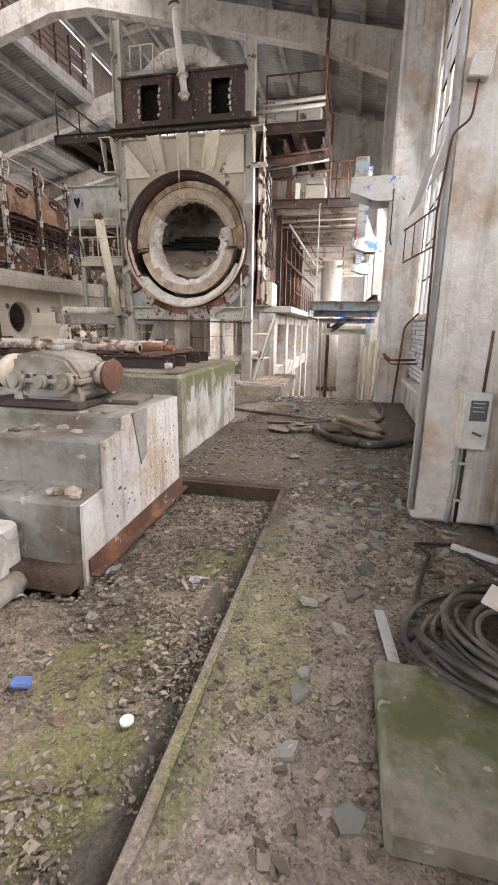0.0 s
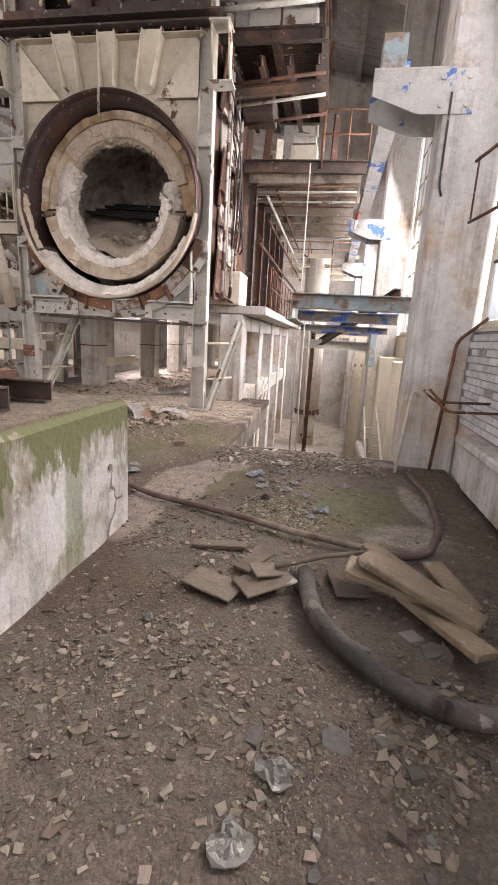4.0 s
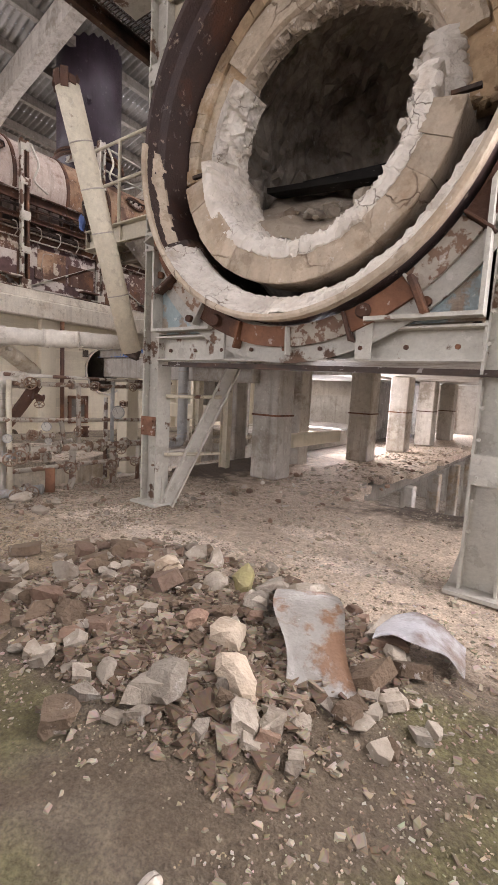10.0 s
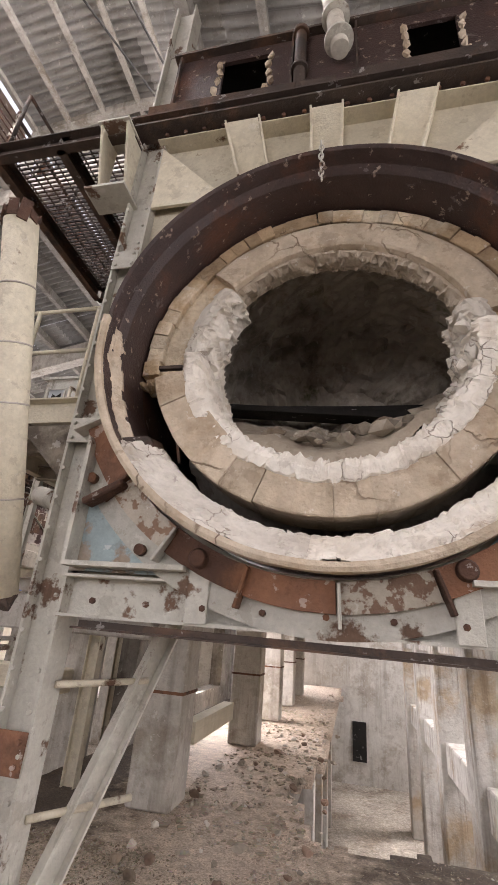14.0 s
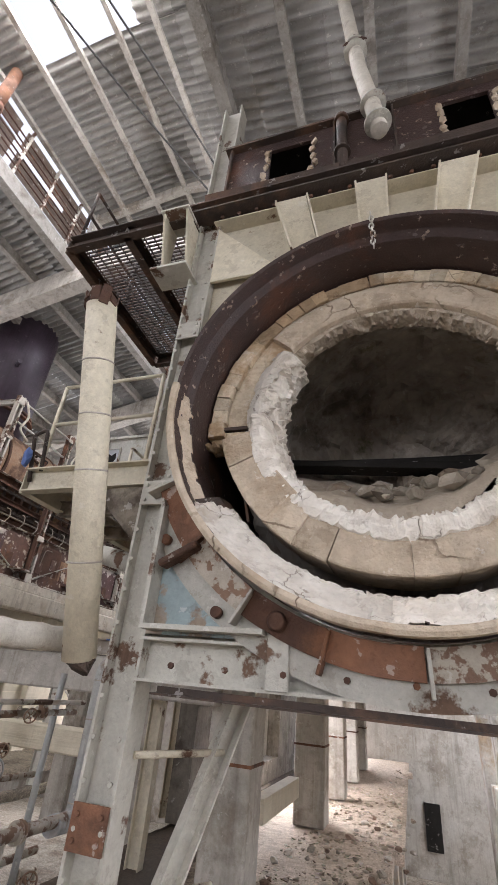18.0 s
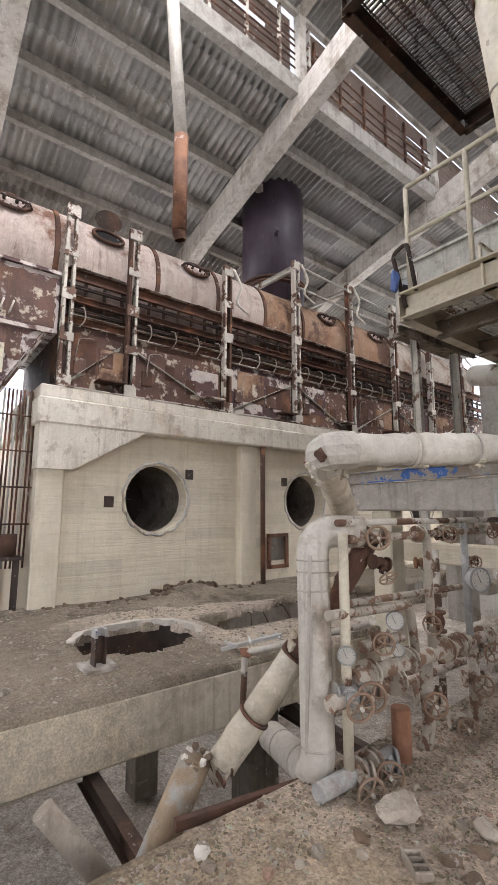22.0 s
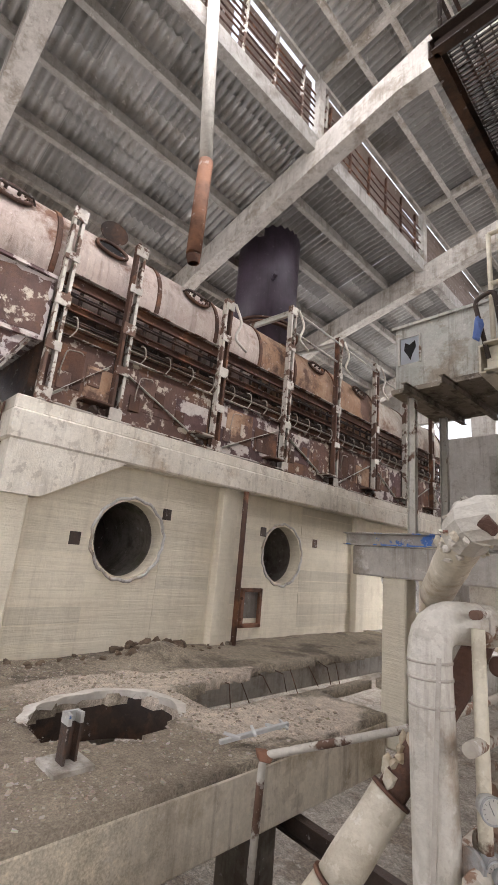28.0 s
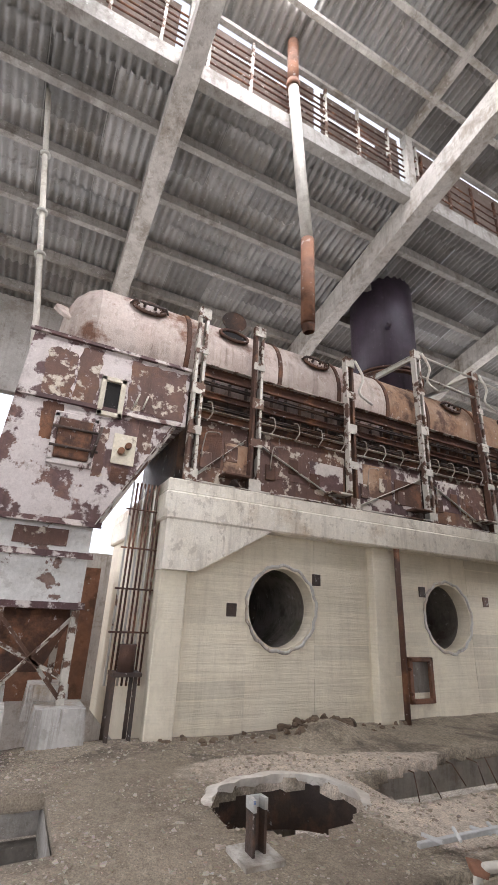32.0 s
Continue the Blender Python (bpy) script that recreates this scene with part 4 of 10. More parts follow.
for x, top in zip(PX, (9.0, 8.3)):
    bm = bms()
    beam(bm, (x, 12.6, 0.03), (x, 12.6, top), 0.26, 0.2, 0.02, "I", (1, 0, 0))
    post = part("post", bm, M["grey_steel"], head, "weathered grey steel post")
    for i in range(28):
        for s in (-1, 1):
            bm = bms()
            bolts(bm, [(x + s * 0.09, 12.5, 0.5 + 0.22 * i)], 0.014)
            part("rivet", bm, M["grey_steel"], post)
    bm = bms()
    box(bm, (x, 12.6, 0.04), (0.42, 0.36, 0.03))
    for s in (-1, 1):
        prism(bm, [(x + s * 0.13, 0.05), (x + s * 0.21, 0.05), (x + s * 0.13, 0.4)], 'y', 12.59, 12.61)
    part("foot_plate", bm, M["grey_steel"], post, "flared steel foot")
    for z0, h in ((0.95, 0.22), (3.0, 0.2), (4.7, 0.2)):
        bm = bms()
        box(bm, (x, 12.488, z0), (0.24, 0.012, h))
        bolts(bm, [(x + a * 0.08, 12.482, z0 + b * 0.06) for a in (-1, 1) for b in (-1, 1)], 0.016)
        part("splice_plate", bm, M["orange_rust"] if z0 < 2 and x < -5 else M["grey_steel"], post)
# lattice leg at the foot of one post
for x, d in ((PX[0], 1), (PX[1], 1)):
    bm = bms()
    beam(bm, (x + 0.2 * d, 12.62, 0.03), (x + 0.62 * d, 13.3, 1.75), 0.16, 0.08, 0.014, "C")
    part("raking_leg", bm, M["grey_steel"], head, "raking grey steel leg")
    for z in (0.62, 1.3):
        bm = bms()
        tube(bm, [(x + 0.14, 12.62, z), (x + 0.53, 13.15, z + 0.02)], 0.022, 6)
        part("brace", bm, M["cream_steel"], head)
bm = bms()
beam(bm, (-6.27, 12.54, 1.83), (-2.95, 12.54, 1.83), 0.26, 0.14, 0.018, "C", (0, 0, 1))
sill = part("sill_beam", bm, M["grey_steel"], head, "grey channel beam under the ring")
bm = bms()
beam(bm, (-6.1, 12.47, 1.66), (-2.75, 12.47, 1.62), 0.05, 0.1, 0.012, "L")
part("sill_angle", bm, M["dark_steel"], head)
for x in (-5.32, -3.82):
    bm = bms()
    box(bm, (x, 12.455, 1.92), (0.14, 0.02, 0.42), None, 0.006)
    tab = part("lug", bm, M["grey_steel"], sill)
    bm = bms()
    tube(bm, [(x, 12.44, 2.08), (x, 12.38, 2.08)], 0.06, 14)
    tube(bm, [(x, 12.38, 2.08), (x, 12.36, 2.08)], [0.06, 0.045], 14)
    part("pin", bm, M["rust"], sill, "round rusty pin")
for i in range(9):
    bm = bms()
    bolts(bm, [(-6.0 + 0.36 * i, 12.46, 1.8)], 0.02)
    part("bolt", bm, M["rust"], sill)
# front plate with the round opening
bm = bms()
k = 64
out = []
for i in range(k):
    c, s = math.cos(2 * math.pi * i / k), math.sin(2 * math.pi * i / k)
    tx = ((PX[1] - 0.08 - KX) if c > 0 else (PX[0] + 0.08 - KX)) / c if abs(c) > 1e-6 else 1e9
    tz = ((6.33 - KZ) if s > 0 else (1.97 - KZ)) / s if abs(s) > 1e-6 else 1e9
    t = min(tx, tz)
    out.append((KX + c * t, KZ + s * t))
for y in (12.6, 12.64):
    A = [bm.verts.new((KX + 1.7 * math.cos(2 * math.pi * i / k), y, KZ + 1.7 * math.sin(2 * math.pi * i / k))) for i in range(k)]
    C = [bm.verts.new((u, y, w)) for u, w in out]
    for i in range(k):
        bm.faces.new((A[i], A[(i + 1) % k], C[(i + 1) % k], C[i]))
part("front_plate", bm, M["cream_steel"], head, "cream painted plate with rust")
# stiffeners fanning out over the ring
for x0, x1, w in ((-5.25, -5.42, 0.17), (-4.6, -4.6, 0.15), (-3.95, -3.78, 0.17)):
    bm = bms()
    for s in (-1, 1):
        prism(bm, [(x0 + s * w * 0.8, 5.5), (x0 + s * w * 0.8 + 0.02, 5.5), (x1 + s * w + 0.02, 6.33), (x1 + s * w, 6.33)], 'y', 12.4, 12.6)
    a = [bm.verts.new(p) for p in ((x0 - w * 0.8, 12.585, 5.45), (x0 + w * 0.8, 12.585, 5.45), (x1 + w, 12.41, 6.3), (x1 - w, 12.41, 6.3))]
    bm.faces.new(a)
    part("stiffener", bm, M["cream_steel"], head, "cream box stiffener")
for s, x in ((1, -6.25), (-1, -2.95)):
    bm = bms()
    prism(bm, [(x, 6.2), (x, 5.35), (x + s * 0.75, 5.35)], 'y', 12.5, 12.53)
    part("gusset", bm, M["cream_steel"], head, "cream triangular gusset")
    bm = bms()
    prism(bm, [(x, 1.98), (x + s * 0.95, 1.98), (x, 3.0)], 'y', 12.5, 12.52)
    part("gusset", bm, M["bluegrey"], head, "blue-grey flaking triangular gusset")
    bm = bms()
    prism(bm, [(x + s * 0.02, 2.0), (x + s * 0.05, 2.0), (x + s * 0.05, 2.85), (x + s * 0.02, 2.9)], 'y', 12.36, 12.5)
    prism(bm, [(x + s * 0.05, 2.0), (x + s * 0.85, 2.0), (x + s * 0.85, 2.03), (x + s * 0.05, 2.03)], 'y', 12.36, 12.5)
    part("gusset", bm, M["grey_steel"], head, "grey stiffening edge")
# flange strip with bolts above the plate
bm = bms()
beam(bm, (-6.3, 12.52, 6.3), (-2.9, 12.52, 6.3), 0.08, 0.16, 0.015, "L")
strip = part("flange", bm, M["cream_steel"], head)
for i in range(17):
    bm = bms()
    bolts(bm, [(-6.2 + 0.2 * i, 12.44, 6.3)], 0.022)
    part("bolt", bm, M["rust"], strip)
# the ring
bm = bms()
lathe(bm, KX, KZ, fine_line([(1.69, 12.24), (1.675, 12.215), (1.655, 12.235), (1.645, 12.36), (1.6, 12.42), (1.595, 12.8), (1.63, 12.82), (1.69, 12.72)], 0.06), 110, wob=0.004, close=True)
ring = part("ring", bm, M["ring"], head, "dark brown flaking steel ring")
bm = bms()
lathe(bm, KX, KZ, [(1.64, 12.30), (1.6, 12.34), (1.5, 12.45), (1.47, 12.62), (1.6, 12.7)], 60, 212, 338, wob=0.01, close=True)
part("ring_seat", bm, M["dark_steel"], ring, "dark sloping seat in the lower ring")
bm = bms()
lathe(bm, KX, KZ, [(1.705, 12.20), (1.68, 12.19), (1.65, 12.20), (1.66, 12.3), (1.705, 12.3)], 72, 176, 352, wob=0.006, close=True)
part("ring_edge", bm, M["refractory"], ring, "dust-caked pale lower edge")
CONE = [(1.665, 12.232), (1.60, 12.33), (1.5, 12.44), (1.47, 12.5)]
for a0, a1, prof, thick, want, seed, lab in ((214, 268, CONE, 0.035, 0.95, 3.0, "thick cream crust caked on the ring"), (266, 338, CONE, 0.04, 0.95, 8.0, "thick cream crust caked on the ring"),
                                             (176, 214, [(1.665, 12.232), (1.648, 12.35), (1.6, 12.42)], 0.008, 0.42, 14.0, "pale flakes left on the ring")):
    bm = bms()
    caked(bm, KX, KZ, prof, a0, a1, thick, want, seed, 0.022 if thick > 0.02 else 0.012)
    part("ring_crust", bm, M["crust"] if thick > 0.02 else M["refractory"], ring, lab)
# rusty skirt in bays with ribs and an outer flange
for i in range(8):
    a0 = 203 + i * 17.2
    bm = bms()
    lathe(bm, KX, KZ, [(1.73, 12.40), (1.9, 12.42), (1.9, 12.5), (1.73, 12.5)], 8, a0, a0 + 16.6, wob=0.006, close=True)
    part("skirt_plate", bm, (M["orange_rust"], M["valve"], M["rust"], M["orange_rust"], M["valve"])[i % 5], head, "orange rusty skirt plate")
    bm = bms()
    ca, sa = math.cos(radians(a0)), math.sin(radians(a0))
    box(bm, (KX + 1.86 * ca, 12.43, KZ + 1.86 * sa), (0.24, 0.16, 0.02), (0, -a0, 0), 0.004)
    part("rib", bm, M["rust"] if i % 2 else M["grey_steel"], head)
    if i in (1, 6):
        bm = bms()
        box(bm, (KX + 1.93 * ca, 12.38, KZ + 1.93 * sa), (0.3, 0.12, 0.05), (0, -a0 + 12, 0), 0.012)
        part("bracket", bm, M["rust"], head, "rusty clamp bracket")
bm = bms()
lathe(bm, KX, KZ, [(1.9, 12.462), (2.04, 12.462), (2.04, 12.495), (1.9, 12.495)], 40, 208, 332, close=True)
part("skirt_flange", bm, M["grey_steel"], head)
for a in (214, 233, 307, 326):
    bm = bms()
    p = Vector((KX + 1.97 * math.cos(radians(a)), 12.463, KZ + 2.0 * math.sin(radians(a))))
    tube(bm, [p, p + Vector((0, -0.05, 0))], 0.036, 12)
    part("pin", bm, M["rust"], head)
# brick lining: two courses above, one below, each brick apart


def brick_ring(parent, r0, r1, y0, y1, a0, a1, n, mat, label, jit):
    step = (a1 - a0) / n
    bm = bms()
    lathe(bm, 0, 0, [(r0, y0), (r0 + 0.01, y0 - 0.008), (r1 - 0.01, y0 - 0.008), (r1, y0), (r1, y1), (r0, y1)], 8, -step * 0.4965, step * 0.4965, wob=0.008, close=True)
    me = bpy.data.meshes.new("lining_brick")
    bm.to_mesh(me)
    bm.free()
    me.materials.append(mat)
    for i in range(n):
        ob = new("lining_brick", me)
        ob.parent = parent
        w = Vector((0, -12.6, KZ))
        ob.location = w + Vector((rng.uniform(-jit, jit) * 0.5, rng.uniform(-jit, jit), rng.uniform(-jit, jit) * 0.5))
        ob.rotation_euler = (0, -radians(a0 + (i + 0.5) * step), 0)
        if label and i == 0:
            ob["label"] = label


def turned(prof, step, n, a0, a1, wob=0.0, chunk=0.0):
    b = bms()
    lathe(b, KX, KZ, fine_line(prof, step), n, a0, a1, wob=wob, close=True, chunk=chunk)
    return b


lining = part("lining", turned([(1.16, 12.8), (1.57, 12.79), (1.58, 12.95), (1.2, 13.0)], 0.05, 150, -6, 187, 0.022, 0.008), M["lining_tan"], head, "rough tan refractory lining")
brick_ring(lining, 1.43, 1.575, 12.74, 12.9, -4, 184, 36, M["lining_tan"], "tan lining brick", 0.014)
part("castable_arc", turned([(1.14, 12.78), (1.15, 12.735), (1.17, 12.72), (1.37, 12.72), (1.41, 12.74), (1.4, 12.85), (1.17, 12.95)], 0.045, 190, 16, 138, 0.014), M["refractory"], lining, "cracked smooth castable arc")
part("crust_arc", turned([(1.1, 12.98), (1.09, 12.86), (1.12, 12.79), (1.17, 12.8), (1.2, 13.02)], 0.03, 170, 4, 150, 0.035, 0.03), M["ash"], lining, "grey broken inner rim")
for a0, a1 in ((142, 192), (-14, 20)):
    part("crust_arc", turned([(0.95, 13.0), (0.95, 12.8), (0.98, 12.68), (1.05, 12.63), (1.15, 12.66), (1.24, 12.74), (1.27, 12.85), (1.2, 13.0)], 0.03, 90, a0, a1, 0.03, 0.032), M["crust"], lining, "white crumbling crust")
# the broken ends of the upper lining rest on flat ledges
for a in (186, -5):
    bm = bms()
    ca, sa = math.cos(radians(a)), math.sin(radians(a))
    for k in range(7):
        r = 1.16 + 0.07 * k
        rock(bm, (KX + r * ca, 12.8 + 0.03 * (k % 2), KZ + r * sa - 0.02), (0.06, 0.1, 0.035), rng)
    part("broken_end", bm, M["lining_tan"], lining)
lower = part("lower_lining", turned([(1.04, 12.56), (1.32, 12.56), (1.33, 12.95), (1.04, 13.0)], 0.08, 80, 192, 350, 0.01), M["refractory"], head, "broken lower brick lining")
brick_ring(lower, 1.04, 1.35, 12.46, 12.82, 193, 349, 14, M["refractory"], "cream lining brick", 0.012)
part("bore_crust", turned([(1.14, 12.48), (1.12, 12.44), (1.06, 12.43), (1.0, 12.45), (0.98, 12.5), (0.96, 12.58), (0.95, 12.68), (0.945, 12.8), (0.94, 12.95), (0.93, 13.1), (1.0, 13.3), (1.06, 13.0)], 0.035, 230, 186, 362, 0.034, 0.022), M["crust"], lower, "thick white crust in the bore")
# blocks of crust that slid down on one side of the bore
for k in range(16):
    a = radians(318 + 3.4 * k)
    r = rng.uniform(0.9, 1.02)
    bm = bms()
    rock(bm, (KX + r * math.cos(a), rng.uniform(12.46, 12.9), KZ + r * math.sin(a)), (rng.uniform(0.04, 0.1), rng.uniform(0.05, 0.12), rng.uniform(0.04, 0.09)), rng)
    part("crust_block", bm, M["crust"], lower)
for s in (-1, 1):
    bm = bms()
    box(bm, (KX + s * 1.27, 12.62, KZ - 0.12), (0.2, 0.04, 0.03))
    box(bm, (KX + s * 1.2, 12.7, KZ - 0.55), (0.02, 0.05, 0.75), (0, s * 14, 0))
    part("slot_plate", bm, M["dark_steel"], head)
bm = bms()
lathe(bm, KX, KZ, fine_line([(1.2, 12.99), (1.34, 13.1), (1.5, 13.6), (1.5, 14.6), (1.0, 15.1), (0.02, 15.0)], 0.1), 110, wob=0.07, chunk=0.06)
part("bore", bm, M["soot"], head, "sooty dark kiln bore")
bm = bms()
lathe(bm, KX, KZ, [(1.64, 12.83), (1.66, 13.2), (1.66, 24), (0.02, 24)], 48)
part("shell", bm, M["dark_steel"], head, "dark steel kiln shell")
bm = bms()
grid_sheet(bm, -6.0, -3.1, 12.95, 18.0, 0.1, lambda x, y: abs(x - KX) < 1.22, lambda x, y: KZ - 0.56 - 0.12 * math.cos((x - KX) * 2.2) + 0.09 * wobble(x, y, 3) + 0.05 * wobble(x, y, 8) + max(0, x - KX) * 0.22 + min(0.85, (y - 13) * 0.52))
part("bore_rubble_bed", bm, M["ash"], head, "grey ash and rubble bed")
for i in range(46):
    bm = bms()
    x, y = KX + rng.gauss(0.25, 0.42), 12.95 + rng.random() ** 1.5 * 2.2
    s = rng.uniform(0.03, 0.11)
    rock(bm, (x, y, KZ - 0.64 + min(0.85, 0.52 * (y - 13)) + max(0, x - KX) * 0.22 + s * 0.3 + 0.1 * abs(x - KX)), (s * 1.3, s, s * 0.8), rng)
    part("lining_chunk", bm, M["rubble"], head)
for i in range(4):
    bm = bms()
    box(bm, (KX + 0.1 * i, 14.0 + 0.2 * i, KZ + 0.1 + 0.12 * i), (2.5, 0.3, 0.06), (8 + 6 * (i % 2), 3, 4 - 3 * i))
    part("fallen_plate", bm, M["black"], head, "dark collapsed plate in the bore")
# a loose chain over the ring
chain = thing("chain", "short pale rusty chain hanging over the ring", "chain", (KX - 0.07, 12.2, 5.42))
for i in range(9):
    bm = bms()
    c = Vector((KX - 0.07 + 0.004 * (i % 3), 12.18, 5.4 - i * 0.05))
    u = Vector((1, 0, 0)) if i % 2 else Vector((0, 1, 0))
    pts = [c + u * 0.018 * math.cos(a) + Vector((0, 0, 0.036 * math.sin(a))) for a in (2 * math.pi * j / 10 for j in range(11))]
    tube(bm, pts, 0.007, 6, False)
    part("link", bm, M["grey_steel"], chain)
# top girder, box, fittings
bm = bms()
beam(bm, (-6.6, 12.42, 6.43), (-2.6, 12.42, 6.43), 0.16, 0.2, 0.025, "C", (0, 0, 1))
part("top_girder", bm, M["dark_steel"], head, "dark rusty girder")
bm = bms()
box(bm, (-5.45, 12.34, 6.55), (1.9, 0.03, 0.1), (12, 0, 0.8))
part("loose_plate", bm, M["dark_steel"], head)
bm = bms()
box(bm, (-3.55, 12.34, 6.57), (1.6, 0.03, 0.12), (10, 0, -0.6))
part("loose_plate", bm, M["dark_steel"], head)
OPEN = ((-5.72, -5.22), (-3.82, -3.34))
plates = [(a, b, 12.46, 12.5, 6.5, 7.62) for a, b in ((-6.22, OPEN[0][0]), (OPEN[0][1], OPEN[1][0]), (OPEN[1][1], -2.95))]
for a, b in OPEN:
    plates += [(a, b, 12.46, 12.5, 7.46, 7.62), (a, b, 12.46, 12.5, 6.5, 6.66)]
plates += [(-6.22, -6.18, 12.503, 14.2, 6.5, 7.62), (-2.99, -2.95, 12.503, 14.2, 6.5, 7.62)]
for q in plates:
    bm = bms()
    span(bm, *q)
    part("box_plate", bm, M["ring"], head, "dark rusty plate of the upper box")
# added black plate: paints the dark inside the box openings
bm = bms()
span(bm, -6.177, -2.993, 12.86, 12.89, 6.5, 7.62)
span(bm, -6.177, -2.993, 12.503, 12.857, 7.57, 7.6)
part("box_back", bm, M["black"], head, "added black plate that darkens the upper box openings")
bm = bms()
span(bm, -6.3, -2.9, 12.38, 12.6, 7.623, 7.66)
part("box_edge", bm, M["dark_steel"], head)
for x in (-6.22, -4.95, -4.3):
    bm = bms()
    span(bm, x - 0.012, x + 0.012, 12.4, 12.457, 6.52, 7.62)
    part("box_edge", bm, M["dark_steel"], head)
for a, b in OPEN:
    for x in (a - 0.03, b + 0.03):
        bm = bms()
        for i in range(5):
            rock(bm, (x + rng.uniform(-0.03, 0.03), 12.41, 6.75 + 0.14 * i), (0.045, 0.04, 0.07), rng)
        part("crusted_hinge", bm, M["refractory"], head, "crusted hinge")
bm = bms()
lathe(bm, -4.75, 6.87, fine_line([(1.26, 13.05), (1.36, 12.97), (1.6, 12.95), (1.67, 13.05), (1.68, 13.6), (1.28, 13.9)], 0.06), 120, 0, 180, wob=0.04, close=True, chunk=0.03)
part("arch", bm, M["crust"], head, "white crusted lining arch")
for i in range(22):
    bm = bms()
    rock(bm, (rng.uniform(-6.1, -3.0), 12.8 + rng.random() * 0.2, 7.68), (rng.uniform(0.04, 0.12), 0.06, rng.uniform(0.02, 0.05)), rng)
    part("lining_chunk", bm, M["crust"], head)
for x, h, r in ((-4.86, 0.75, 0.06),):
    bm = bms()
    tube(bm, [(x, 12.38, 6.52), (x, 12.38, 6.8 + h)], r, 16)
    tube(bm, [(x, 12.38, 6.8 + h - 0.05), (x, 12.38, 6.81 + h)], r * 1.4, 16)
    tube(bm, [(x, 12.38, 6.86), (x, 12.38, 6.9)], r * 1.5, 16)
    part("pipe_stub", bm, M["dark_steel"], head)
drop = thing("drop_pipe", "pale rust-stained flanged pipe dropping from the roof", "pipe", (-4.5, 12.4, 7.2))
bm = bms()
tube(bm, [(-4.46, 12.33, 7.0), (-4.52, 12.3, 7.6), (-4.62, 12.3, 8.4), (-4.72, 12.32, 10.0), (-4.78, 12.34, 10.95)], 0.09, 18)
part("pipe", bm, M["white_pipe"], drop)
for z, x in ((7.08, -4.47), (7.5, -4.5), (8.9, -4.65), (9.0, -4.655)):
    bm = bms()
    tube(bm, [(x, 12.3, z), (x - 0.004, 12.3, z + 0.03)], 0.145, 18)
    part("flange", bm, M["grey_steel"], drop)
bm = bms()
prism(bm, [(-4.8, 8.92), (-4.5, 8.92), (-4.65, 9.15)], 'y', 12.19, 12.2)
part("bracket", bm, M["rust"], drop)
# little rail and step on top
perch = thing("roof_perch", "small steel perch with a bent handrail above the kiln", "platform", (-5.9, 13.2, 7.9))
bm = bms()
span(bm, -6.3, -5.5, 12.9, 13.6, 7.92, 7.98)
span(bm, -6.3, -5.5, 12.88, 12.92, 7.78, 8.0)
part("deck", bm, M["grey_steel"], perch)
for x in (-6.2, -5.9, -5.55):
    bm = bms()
    tube(bm, [(x, 12.95, 7.98), (x, 12.95, 8.6)], 0.02, 6)
    part("rail_post", bm, M["cream_steel"], perch)
bm = bms()
tube(bm, pipe_run([(-6.25, 12.95, 8.6), (-5.55, 12.95, 8.6), (-5.5, 13.5, 8.55)], 0.08, 4), 0.02, 6)
part("handrail", bm, M["cream_steel"], perch)
# open corner brackets under the decks
for s, x in ((1, -6.66), (-1, -2.56)):
    br = thing("corner_bracket", "cream open box bracket on the kiln post", "bracket", (x, 12.4, 5.5))
    for dx in (-0.14, 0.14):
        bm = bms()
        prism(bm, [(12.2, 6.25), (12.5, 6.25), (12.5, 5.5), (12.42, 5.5)], 'x', x + dx - 0.012, x + dx + 0.012)
        part("cheek", bm, M["cream_steel"], br)
    bm = bms()
    box(bm, (x, 12.34, 6.26), (0.34, 0.34, 0.025))
    part("cap_plate", bm, M["grey_steel"], br)
    bm = bms()
    box(bm, (x, 12.44, 5.48), (0.42, 0.3, 0.03))
    part("base_plate", bm, M["grey_steel"], br)


# ---- steel decks beside the kiln ----
def deck(name, label, x0, x1, y0, y1, z, grate=0.05, edge="dark_steel", h=0.22):
    d = thing(name, label, "platform", ((x0 + x1) / 2, (y0 + y1) / 2, z))
    for p, q in (((x0, y0), (x1, y0)), ((x0, y1), (x1, y1)), ((x0, y0), (x0, y1)), ((x1, y0), (x1, y1)), (((x0 + x1) / 2, y0), ((x0 + x1) / 2, y1))):
        bm = bms()
        beam(bm, (*p, z - h / 2), (*q, z - h / 2), h, 0.1, 0.014, "C")
        part("edge_beam", bm, M[edge], d)
    bm = bms()
    n = int((y1 - y0) / grate)
    for i in range(n):
        y = y0 + (i + 0.5) * (y1 - y0) / n
        span(bm, x0 + 0.03, x1 - 0.03, y - 0.006, y + 0.006, z, z + 0.03)
    for i in range(int((x1 - x0) / 0.12)):
        x = x0 + 0.06 + i * 0.12
        span(bm, x - 0.004, x + 0.004, y0 + 0.03, y1 - 0.03, z + 0.005, z + 0.025)
    g = part("grating", bm, M["dark_steel"] if edge == "dark_steel" else M["grey_steel"], d, "open steel grating")
    return d


def railing(parent, pts, h=1.0, mat="cream_steel", mid=True, r=0.022):
    for p in pts:
        bm = bms()
        tube(bm, [p, (p[0], p[1], p[2] + h)], r, 6)
        part("rail_post", bm, M[mat], parent)
    for f in (1.0, 0.52) if mid else (1.0,):
        bm = bms()
        tube(bm, [(p[0], p[1], p[2] + h * f) for p in pts], r, 6)
        part("handrail", bm, M[mat], parent)


d1 = deck("upper_deck", "sooty steel grating deck on the kiln's upper flank", -8.2, -6.55, 12.35, 14.6, 6.45)
